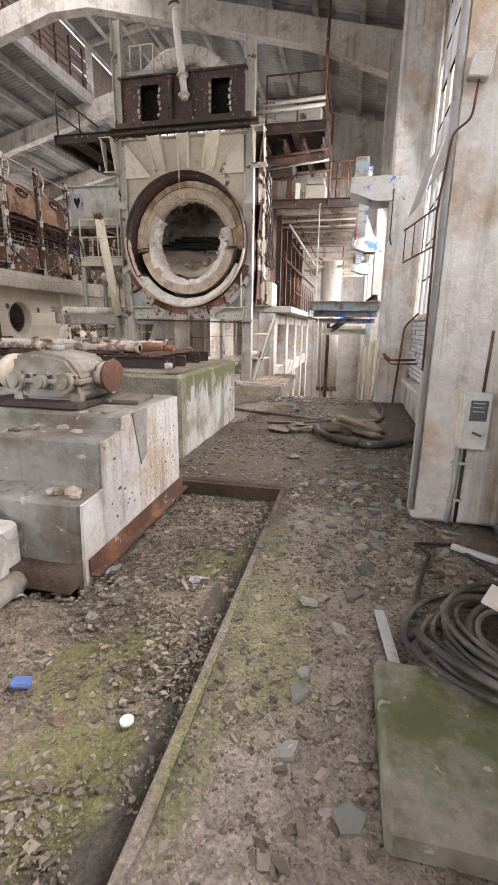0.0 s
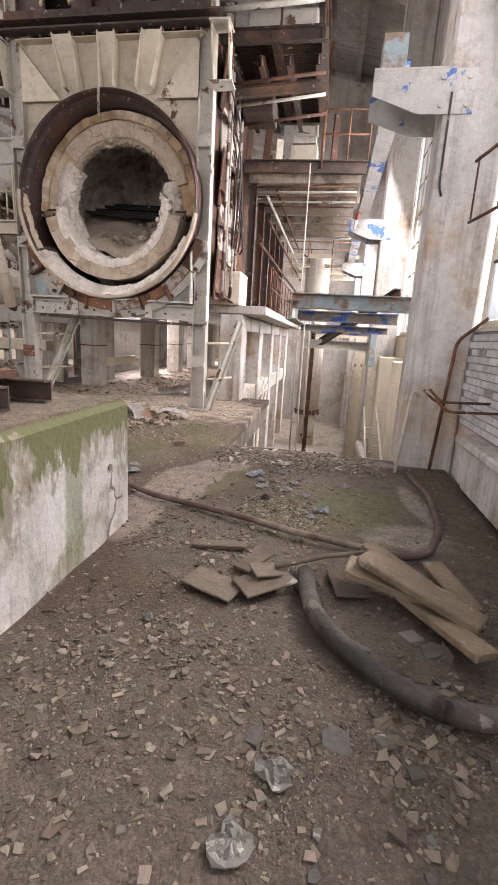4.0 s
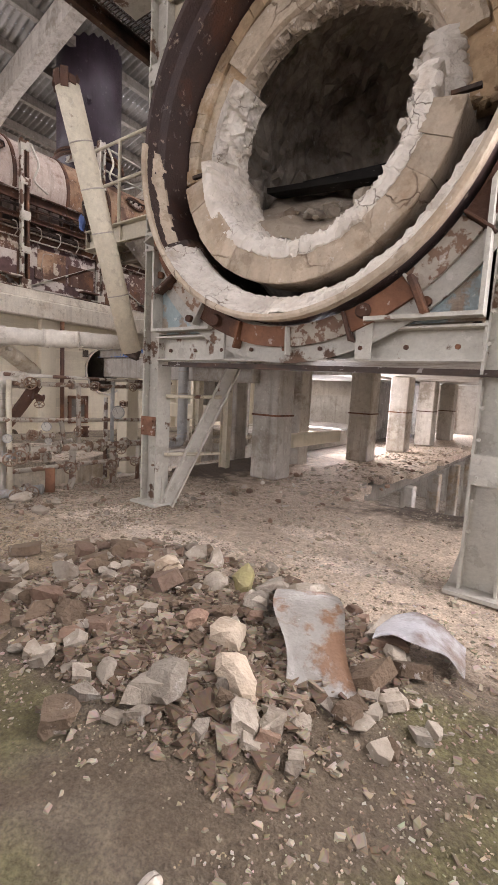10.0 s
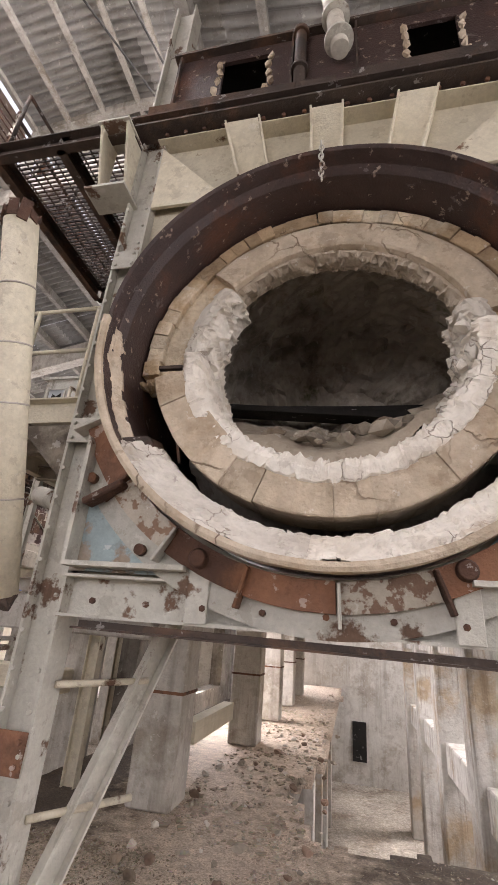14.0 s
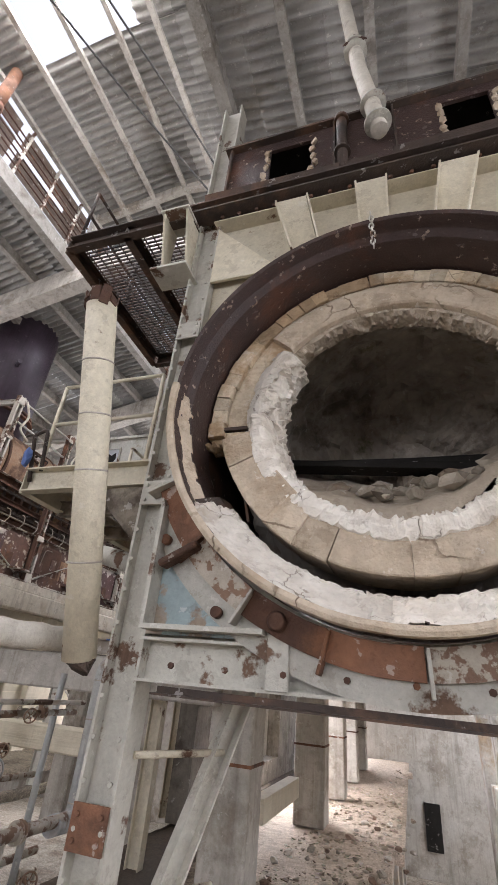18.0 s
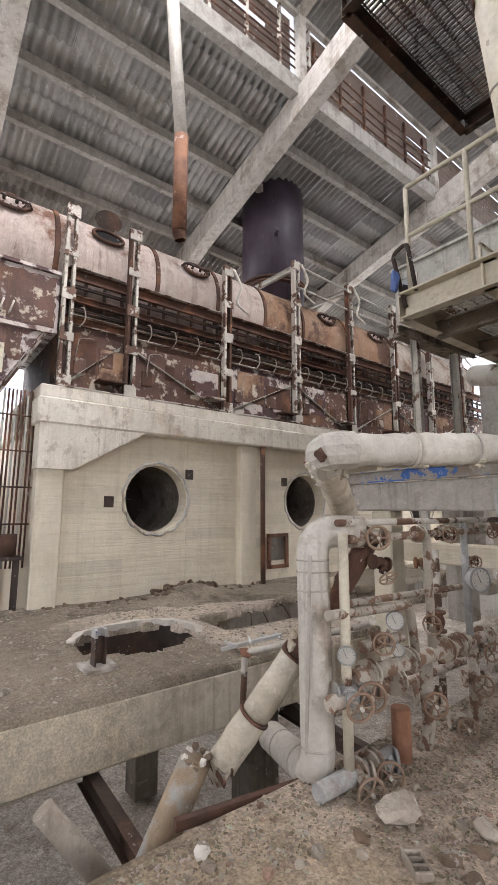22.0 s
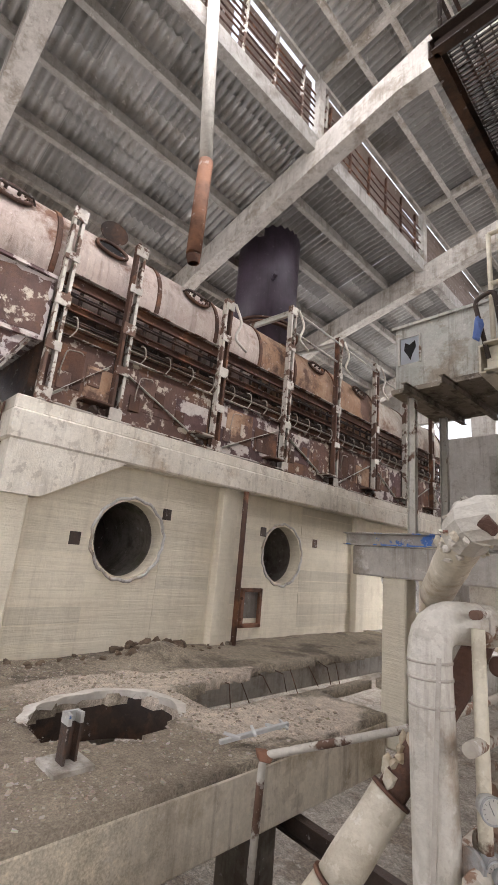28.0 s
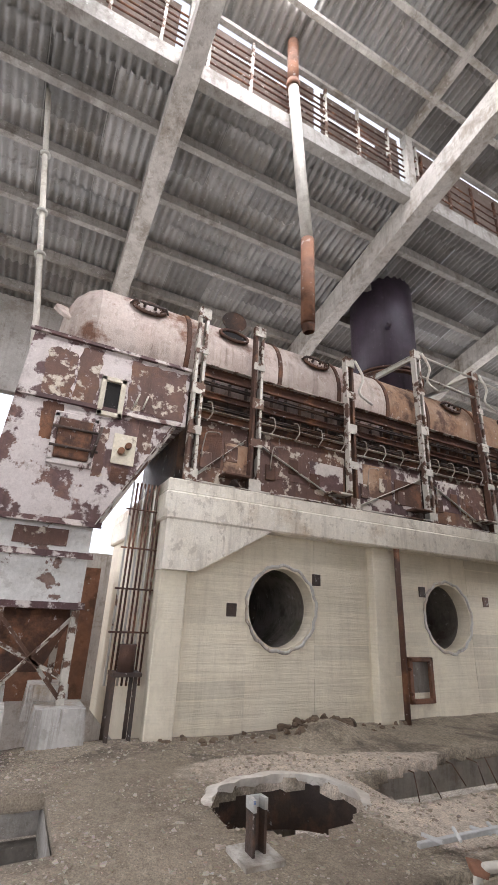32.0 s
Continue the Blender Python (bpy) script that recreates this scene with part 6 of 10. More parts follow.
for i in range(7):
    y = 14.9 + 0.95 * i
    bm = bms()
    prism(bm, [(0.62, y), (1.0, y + 0.08), (1.02, y + 0.12), (1.02, y + 0.86), (0.98, y + 0.9), (0.6, y + 0.8), (0.6, y + 0.76), (0.95, y + 0.8), (0.95, y + 0.16), (0.62, y + 0.05)], 'z', -3, 1.15 - 0.05 * (i % 3))
    part("panel", bm, M["cream_steel"], panels)
for i, y in enumerate((12.2, 14.6)):
    bm = bms()
    span(bm, 0.75, 1.3, y, y + 0.5, -3, 1.2, 0.02)
    setting("wall_pit_pier", bm, M["cream_wall"], "stained cream concrete pier in the pit")
bm = bms()
span(bm, 1.24, 1.5, 10.3, 27, -3, 1.7)
setting("wall_pit_east", bm, M["cream_wall"], "stained cream pit wall")
bm = bms()
span(bm, 0.36, 0.5, 10.1, 14.0, -3, -0.6, 0.03)
setting("wall_pit_parapet", bm, M["concrete"], "low concrete parapet along the landing")
lad = thing("cable_ladder", "grey steel cable ladder running down the parapet", "cable tray", (0.5, 12, -0.6))
for s in (-0.13, 0.13):
    bm = bms()
    tube(bm, pipe_run([(0.62 + s, 14.3, 0.1), (0.55 + s, 12.9, -0.1), (0.45 + s, 10.4, -0.75)], 0.2, 4), 0.02, 6)
    part("side_rail", bm, M["grey_steel"], lad)
for i in range(11):
    bm = bms()
    f = i / 10
    tube(bm, [(0.31 + 0.12 * f, 10.5 + 2.4 * f, -0.73 + 0.62 * f), (0.59 + 0.12 * f, 10.5 + 2.4 * f, -0.73 + 0.62 * f)], 0.012, 6)
    part("rung", bm, M["grey_steel"], lad)
duct = thing("white_duct", "tall white sheet duct with a torn skirt", "duct", (-1.1, 24, -3))
bm = bms()
tube(bm, [(-1.1, 23.8, -1.5), (-1.12, 23.8, 2.2), (-1.15, 23.8, 4.8)], 0.5, 28)
part("pipe", bm, M["white_pipe"], duct)
bm = bms()
tube(bm, [(-1.05, 23.8, -3), (-1.1, 23.8, -1.45)], [0.34, 0.36], 24)
part("lower_pipe", bm, M["cream_steel"], duct)
bm = bms()
for i in range(14):
    a = 2 * math.pi * i / 14
    box(bm, (-1.1 + 0.52 * math.cos(a), 23.8 + 0.52 * math.sin(a), -1.55), (0.18, 0.02, 0.22), (rng.uniform(-25, 25), 0, math.degrees(a) + 90))
part("torn_skirt", bm, M["rust"], duct, "torn rusty sheet edge")
# ropes that hang into the pit, with coils on the landing
for x, y, z1, z0 in ((-1.13, 14.4, 5.0, -1.15), (-0.88, 12.6, 1.9, -1.15), (-0.8, 13.0, 1.9, -0.4)):
    bm = bms()
    tube(bm, [(x, y, z1), (x + 0.02, y - 0.1, (z1 + z0) / 2), (x + 0.05, y - 0.2, z0)], 0.014, 8)
    lone("hanging_rope", bm, M["rope"], "pale dirty rope hanging into the pit", "rope", (x, y, z0), "hanging ropes")
coil = thing("rope_coil", "tangled grey rope and hose on the landing", "rope", (-0.6, 12, -1.18))
for k in range(14):
    bm = bms()
    cx, cy, r0 = -0.7 + rng.uniform(-0.35, 0.5), 12.0 + rng.uniform(-0.6, 0.7), rng.uniform(0.25, 0.55)
    tube(bm, [(cx + r0 * math.cos(a) * rng.uniform(0.9, 1.1), cy + r0 * 0.7 * math.sin(a), -1.15 + 0.03 * rng.random()) for a in (k + 0.35 * j for j in range(13))], 0.016, 6)
    part("strand", bm, M["rope"], coil)
grille = thing("fallen_grille", "rusty steel grille lying on the landing", "grille", (-1.1, 12.6, -1.18))
for k in range(4):
    bm = bms()
    box(bm, (-1.25 + 0.12 * k, 12.7 - 0.02 * k, -1.12), (0.05, 0.9, 0.04), (3, 0, 28))
    part("bar", bm, M["rust"], grille)
bm = bms()
tube(bm, [(-1.2, 11.1, -1.3), (-0.9, 11.0, -1.15)], 0.16, 18, False)
tube(bm, [(-1.2, 11.1, -1.3), (-0.9, 11.0, -1.15)], 0.13, 18, False)
lone("pipe_stub", bm, M["dark_steel"], "short dark pipe stub under the floor edge", "pipe", (-1.1, 11, -1.3))
for i in range(5):
    bm = bms()
    box(bm, (-1.35 + 0.2 * i, 11.2 + 0.25 * ((i * 3) % 4), -1.12 + 0.02 * i), (0.07, 0.9 + 0.12 * (i % 3), 0.02), (2, 0, 70 + 31 * i))
    lone("leaning_board", bm, M["wood_pale"], "pale thin board lying on the landing", "board", (-1.2, 11.4, -1.13), "boards on the landing")
for i in range(3):
    bm = bms()
    tube(bm, [(-1.78, 10.4 + 1.6 * i, -3), (-1.78, 10.5 + 1.6 * i, -0.45)], 0.05, 4)
    lone("edge_post", bm, M["cream_steel"], "pale steel post under the slab edge", "post", (-1.78, 10.4 + 1.6 * i, -3), "posts under the slab edge")
for i in range(3):
    bm = bms()
    beam(bm, (-1.95 + 0.08 * i, 14.3, -0.1 - 0.12 * i), (-2.2 + 0.05 * i, 17.5, 0.3 - 0.1 * i), 0.05, 0.03, 0.01, "R")
    lone("leaning_batten", bm, M["white_conc"], "pale batten leaning along the gallery", "batten", (-2.0, 15.5, 0), "battens along the gallery")


# ---- pedestals and the machines on them ----
ped = thing("machine_pedestal", "stepped whitewashed concrete machine pedestal", "pedestal", (-3, 3, -0.2))
bm = bms()
prof = [(2.3, -0.2), (4.0, -0.2), (4.0, 0.86), (2.92, 0.86), (2.9, 0.76), (2.62, 0.74), (2.6, 0.42), (2.33, 0.4)]
prism(bm, prof, 'x', -6.4, -1.6)
bmesh.ops.bevel(bm, geom=bm.edges[:], offset=0.02, segments=1, affect='EDGES')
part("block", bm, M["grey_block"], ped)
bm = bms()
prism(bm, [(2.31, -0.19), (3.99, -0.19), (3.99, 0.85), (2.93, 0.85), (2.91, 0.75), (2.63, 0.73), (2.61, 0.41), (2.34, 0.39)], 'x', -1.6, -1.578)
part("rendered_face", bm, M["white_conc"], ped, "whitewashed end face")
bm = bms()
prism(bm, [(3.05, 0.86), (3.3, 0.86), (3.28, 0.5), (3.17, 0.42)], 'x', -1.578, -1.57)
part("bare_patch", bm, M["grey_block"], ped, "grey patch where the whitewash fell off")
bm = bms()
beam(bm, (-1.54, 2.35, -0.05), (-1.54, 4.05, -0.02), 0.12, 0.07, 0.012, "L")
part("edge_angle", bm, M["rust"], ped, "rusty angle along the foot")
bm = bms()
for i in range(26):
    y, z = rng.uniform(2.5, 3.9), rng.uniform(0.1, 0.75)
    tube(bm, [(-1.579, y, z), (-1.573, y, z)], rng.uniform(0.006, 0.014), 6)
part("pock_mark", bm, M["dark_conc"], ped)
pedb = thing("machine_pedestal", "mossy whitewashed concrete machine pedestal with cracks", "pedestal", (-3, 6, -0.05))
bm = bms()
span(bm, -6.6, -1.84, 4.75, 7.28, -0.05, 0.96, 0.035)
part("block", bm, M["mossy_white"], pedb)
# flat dark disc paints the shade inside the socket hole
bm = bms()
tube(bm, [(-1.838, 6.95, 0.52), (-1.83, 6.95, 0.52)], 0.026, 9)
part("socket", bm, M["dark_conc"], pedb, "dark disc painting the shade of a round socket")
bm = bms()
span(bm, -6.55, -1.9, 4.8, 7.2, 0.955, 0.975)
part("dirt_cover", bm, M["gravel"], pedb, "dirt and moss on top")
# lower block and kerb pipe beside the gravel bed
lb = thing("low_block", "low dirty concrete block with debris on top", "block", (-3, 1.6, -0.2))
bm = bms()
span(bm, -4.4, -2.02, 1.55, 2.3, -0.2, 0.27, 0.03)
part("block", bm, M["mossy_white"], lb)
bm = bms()
tube(bm, [(-1.98, 0.2, -0.12), (-1.96, 2.28, -0.08)], 0.07, 12)
part("kerb_pipe", bm, M["concrete"], lb)
for i in range(40):
    bm = bms()
    s = rng.uniform(0.02, 0.09)
    rock(bm, (rng.uniform(-3.6, -2.08), rng.uniform(1.65, 2.6), 0.27 + s * 0.3), (s * 1.3, s, s * 0.6), rng)
    part("rubble", bm, M["rubble"], lb)

for i in range(46):
    bm = bms()
    s = 0.012 + 0.05 * rng.random() ** 2
    y = rng.choice((rng.uniform(2.36, 2.58), rng.uniform(2.64, 2.9), rng.uniform(2.93, 3.05)))
    z = 0.41 if y < 2.6 else (0.745 if y < 2.92 else 0.86)
    rock(bm, (rng.uniform(-3.6, -1.66), y, z + s * 0.3), (s * 1.3, s, s * 0.6), rng)
    part("rubble", bm, M["rubble"] if i % 3 else M["clod"], ped)
# gearbox with a coupling
gb = thing("gearbox", "cast gearbox with a worn rusty coupling on a base plate", "gearbox", (-2.6, 3.2, 0.87))
bm = bms()
span(bm, -3.35, -1.98, 2.98, 3.75, 0.87, 0.93, 0.01)
part("base_plate", bm, M["dark_steel"], gb)
bm = bms()
prism(bm, [(-2.95, 0.93), (-2.1, 0.93), (-2.06, 1.02), (-2.08, 1.2), (-2.25, 1.36), (-2.7, 1.42), (-3.0, 1.36), (-3.06, 1.1)], 'y', 3.1, 3.62)
bmesh.ops.bevel(bm, geom=bm.edges[:], offset=0.035, segments=2, affect='EDGES')
part("housing", bm, M["gear_cast"], gb, "grimy pale cast housing")
bm = bms()
span(bm, -3.08, -2.02, 3.06, 3.66, 1.1, 1.15, 0.01)
part("split_flange", bm, M["gear_cast"], gb)
for x in (-2.9, -2.55, -2.2):
    bm = bms()
    tube(bm, [(x, 3.1, 1.12), (x, 3.02, 1.12)], 0.1 if x != -2.55 else 0.075, 18)
    tube(bm, [(x, 3.03, 1.12), (x, 3.0, 1.12)], 0.06, 14)
    part("bearing_cap", bm, M["gear_cast"], gb)
for x in (-2.95, -2.12):
    for y in (3.12, 3.6):
        bm = bms()
        prism(bm, [(x - 0.07, 0.93), (x + 0.07, 0.93), (x + 0.04, 1.1), (x - 0.04, 1.1)], 'y', y - 0.03, y + 0.03)
        part("foot", bm, M["gear_cast"], gb)
bm = bms()
tube(bm, [(-2.62, 3.36, 1.4), (-2.62, 3.36, 1.47)], 0.07, 14)
tube(bm, [(-2.62, 3.36, 1.47), (-2.62, 3.36, 1.5)], 0.05, 14)
part("filler_cap", bm, M["gear_cast"], gb)
bm = bms()
for i in range(9):
    tube(bm, [(-3.0 + 0.11 * i, 3.09, 1.15), (-3.0 + 0.11 * i, 3.09, 1.19)], 0.018, 6)
part("bolt", bm, M["rust"], gb)
for x0, x1, r, m in ((-2.02, -1.9, 0.15, "valve"), (-1.9, -1.86, 0.17, "rust"), (-3.08, -3.25, 0.13, "valve"), (-3.25, -3.4, 0.2, "cream_steel"), (-3.4, -3.75, 0.17, "rust"), (-3.75, -3.82, 0.2, "rust")):
    bm = bms()
    tube(bm, [(x0, 3.4, 1.16), (x1, 3.4, 1.16)], r, 26)
    part("coupling", bm, M[m], gb, "worn rusty coupling drum")
gb.location, gb.scale = (-2.36, 3.2, 0.868), (0.62, 1.0, 0.78)
motor = thing("electric_motor", "dirty pale electric motor on the pedestal", "motor", (-4.4, 3.4, 0.87))
bm = bms()
tube(bm, [(-3.9, 3.4, 1.18), (-4.0, 3.4, 1.18), (-4.7, 3.4, 1.18), (-4.8, 3.4, 1.18)], [0.16, 0.24, 0.24, 0.18], 24)
part("body", bm, M["gear_cast"], motor)
bm = bms()
for i in range(16):
    a = 2 * math.pi * i / 16
    box(bm, (-4.35, 3.4 + 0.25 * math.cos(a), 1.18 + 0.25 * math.sin(a)), (0.6, 0.012, 0.04), (math.degrees(a) + 90, 0, 0))
part("cooling_fin", bm, M["gear_cast"], motor)
bm = bms()
span(bm, -4.7, -4.0, 3.2, 3.6, 0.87, 0.95)
part("foot", bm, M["gear_cast"], motor)
bm = bms()
box(bm, (-1.95, 3.55, 0.885), (0.5, 0.4, 0.03), (0, 1, 6))
lone("loose_board", bm, M["wood"], "weathered board lying on the pedestal", "board", (-1.95, 3.55, 0.87))
# skid with pipes and a pump on the rear pedestal
skid = thing("pump_skid", "rusty channel skid with low flaking pipes and couplings", "skid", (-3.2, 6.0, 0.975))
for y in (5.35, 5.75, 6.35, 6.75):
    bm = bms()
    beam(bm, (-5.8, y, 1.05), (-2.15, y, 1.05), 0.14, 0.08, 0.012, "C", (0, 0, 1))
    part("rail", bm, M["dark_steel"], skid)
for x in (-5.5, -4.4, -3.4, -2.5):
    bm = bms()
    beam(bm, (x, 5.25, 1.14), (x, 6.85, 1.14), 0.05, 0.12, 0.01, "R")
    part("cross_member", bm, M["rust"], skid)
for y, r, m in ((5.55, 0.045, "valve"), (6.5, 0.055, "buckstay"), (6.0, 0.035, "valve")):
    bm = bms()
    tube(bm, [(-5.6, y, 1.165 + r), (-2.7, y, 1.165 + r)], r, 14)
    pp = part("pipe", bm, M[m], skid)
    for x in (-5.0, -4.2, -3.5, -3.0, -2.75):
        bm = bms()
        tube(bm, [(x, y, 1.165 + r), (x + 0.05, y, 1.165 + r)], r * 1.55, 14)
        part("collar", bm, M["valve"], pp)
bm = bms()
tube(bm, [(-2.9, 6.0, 1.2), (-2.55, 6.0, 1.2)], 0.07, 16)
tube(bm, [(-2.55, 6.0, 1.2), (-2.4, 6.0, 1.2)], 0.045, 12)
part("pump", bm, M["orange_rust"], skid, "rusty small pump")
bm = bms()
tube(bm, [(-2.2, 5.3, 0.98), (-2.2, 5.3, 1.05)], 0.05, 12)
lone("plastic_cup", bm, M["plastic_white"], "white plastic cap standing on the pedestal", "cap", (-2.2, 5.3, 0.98))

# ---- electric box on the first column ----
eb = thing("switch_box", "grey and white electric switch box with a rotary handle", "switch box", (0.95, 3.56, 0.64))
bm = bms()
span(bm, 0.84, 1.03, 3.48, 3.575, 0.64, 1.06, 0.008)
part("case", bm, M["plastic_white"], eb)
bm = bms()
span(bm, 0.82, 0.85, 3.5, 3.575, 0.66, 1.05, 0.004)
part("side_wall", bm, M["cream_steel"], eb)
bm = bms()
span(bm, 0.885, 1.0, 3.465, 3.482, 0.86, 1.01, 0.004)
part("window", bm, M["plastic_dark"], eb, "dark inspection window")
bm = bms()
tube(bm, [(0.945, 3.48, 0.765), (0.945, 3.462, 0.765)], 0.042, 20)
d = part("dial", bm, M["plastic_white"], eb)
bm = bms()
box(bm, (0.945, 3.456, 0.765), (0.07, 0.012, 0.016), (0, 24, 0), 0.003)
part("handle", bm, M["plastic_dark"], d)
for z in (0.9, 0.93, 0.96):
    bm = bms()
    box(bm, (0.94, 3.463, z + 0.03), (0.08, 0.002, 0.006))
    part("print_bar", bm, M["plastic_white"], eb)
con = thing("conduit", "grey steel conduit and cable running down the column", "conduit", (0.88, 3.57, 0))
bm = bms()
tube(bm, pipe_run([(0.86, 3.56, 0.64), (0.86, 3.56, 0.3), (0.84, 3.55, 0.02)], 0.1, 3), 0.02, 8)
part("conduit_pipe", bm, M["grey_pipe"], con)
bm = bms()
tube(bm, [(0.91, 3.565, 0.62), (0.905, 3.565, 0.02)], 0.012, 8)
part("cable", bm, M["rubber"], con)
bm = bms()
tube(bm, [(0.98, 3.565, 1.06), (0.99, 3.57, 1.5)], 0.011, 6)
part("cable", bm, M["rust"], con)
for z in (0.2, 0.5):
    bm = bms()
    span(bm, 0.82, 0.93, 3.545, 3.58, z, z + 0.02)
    part("clip", bm, M["grey_steel"], con)
jb = thing("junction_box", "small grey junction box with a loose cable loop", "junction box", (0.68, 3.55, 3.05))
bm = bms()
box(bm, (0.68, 3.53, 3.1), (0.13, 0.08, 0.13), (0, 8, 0), 0.006)
part("case", bm, M["grey_steel"], jb)
bm = bms()
tube(bm, pipe_run([(0.68, 3.53, 3.03), (0.66, 3.5, 2.8), (0.56, 3.52, 2.75), (0.52, 3.56, 2.3), (0.54, 3.56, 1.2)], 0.06, 5), 0.008, 6)
part("cable", bm, M["rust"], jb)
bm = bms()
tube(bm, [(0.565, 3.56, 0.1), (0.565, 3.56, 8.5)], 0.022, 8)
lone("corner_conduit", bm, M["grey_pipe"], "thin grey pipe up the column edge", "pipe", (0.565, 3.56, 0.1))
bm = bms()
tube(bm, pipe_run([(0.62, 9.85, 4.1), (0.62, 9.85, 3.2), (0.66, 9.86, 3.1)], 0.05, 3), 0.012, 6)
lone("column_cable", bm, M["rubber"], "loose dark cable on the column", "cable", (0.62, 9.85, 3.1))

# ---- floor things by the first column ----
sl = lone("cover_slab", (lambda b: (span(b, 0.2, 1.1, 1.04, 1.76, -0.02, 0.1, 0.02), b)[1])(bms()), M["mossy_slab"], "mossy concrete cover slab beside the walkway", "slab", (0.65, 1.2, 0))
hose = thing("hose_coil", "coil of black rubber hose on the mossy slab", "hose", (0.9, 1.95, 0.02))
for k in range(11):
    bm = bms()
    cx, cy = 0.9 + 0.07 * math.sin(k * 2.1), 1.98 + 0.07 * math.cos(k * 1.7)
    rr = 0.54 - 0.05 * (k % 5) - 0.01 * k
    n = 40
    tube(bm, [(cx + rr * math.cos(2 * math.pi * j / n), cy + rr * 0.9 * math.sin(2 * math.pi * j / n), max(0.022 + 0.014 * k, 0.125 if math.sin(2 * math.pi * j / n) < -0.3 else 0.0) + 0.02 * (1 + math.sin(2 * math.pi * j / n * 2 + k))) for j in list(range(n)) + [0]], 0.013 if k % 4 else 0.019, 8, False)
    part("loop", bm, M["rubber"], hose)
bm = bms()
tube(bm, [(0.45, 2.2, 0.05), (0.45, 2.35, 0.03), (0.5, 2.55, 0.02), (0.62, 2.95, 0.02), (0.55, 3.1, 0.02), (0.8, 3.15, 0.02), (1.1, 2.6, 0.02)], 0.013, 8)
part("tail", bm, M["rubber"], hose)
bm = bms()
box(bm, (0.92, 3.02, 0.03), (0.3, 0.05, 0.035), (0, 4, -24), 0.008)
lone("plastic_strip", bm, M["plastic_white"], "white plastic strip lying on the floor", "strip", (0.92, 3.02, 0.01))
bm = bms()
box(bm, (0.275, 2.0, 0.025), (0.055, 0.44, 0.012), (0, 6, 7), 0.003)
lone("metal_strip", bm, M["grey_pipe"], "blue-grey metal strip lying on the floor", "strip", (0.275, 2.0, 0.01))
bm = bms()
box(bm, (0.88, 2.12, 0.2), (0.3, 0.16, 0.02), (8, 10, -30), 0.004)
lone("stone_flake", bm, M["crust"], "pale flat flake on the hose coil", "flake", (0.88, 2.12, 0.2))


# ---- boiler ----
boiler = thing("boiler", "long rusty horizontal boiler with flaking casing and manholes", "boiler", (-15, 17, 3.62))
BX = -13.95
DZ, DR, DX = 6.32, 1.15, -15.12
bm = bms()
span(bm, -16.8, BX - 0.35, 11.3, 27, 3.62, 6.3)
part("core", bm, M["dark_steel"], boiler, "sooty dark core")
posts = (11.4, 12.6, 14.85, 17.0, 19.1, 21.2, 23.2, 25.3)
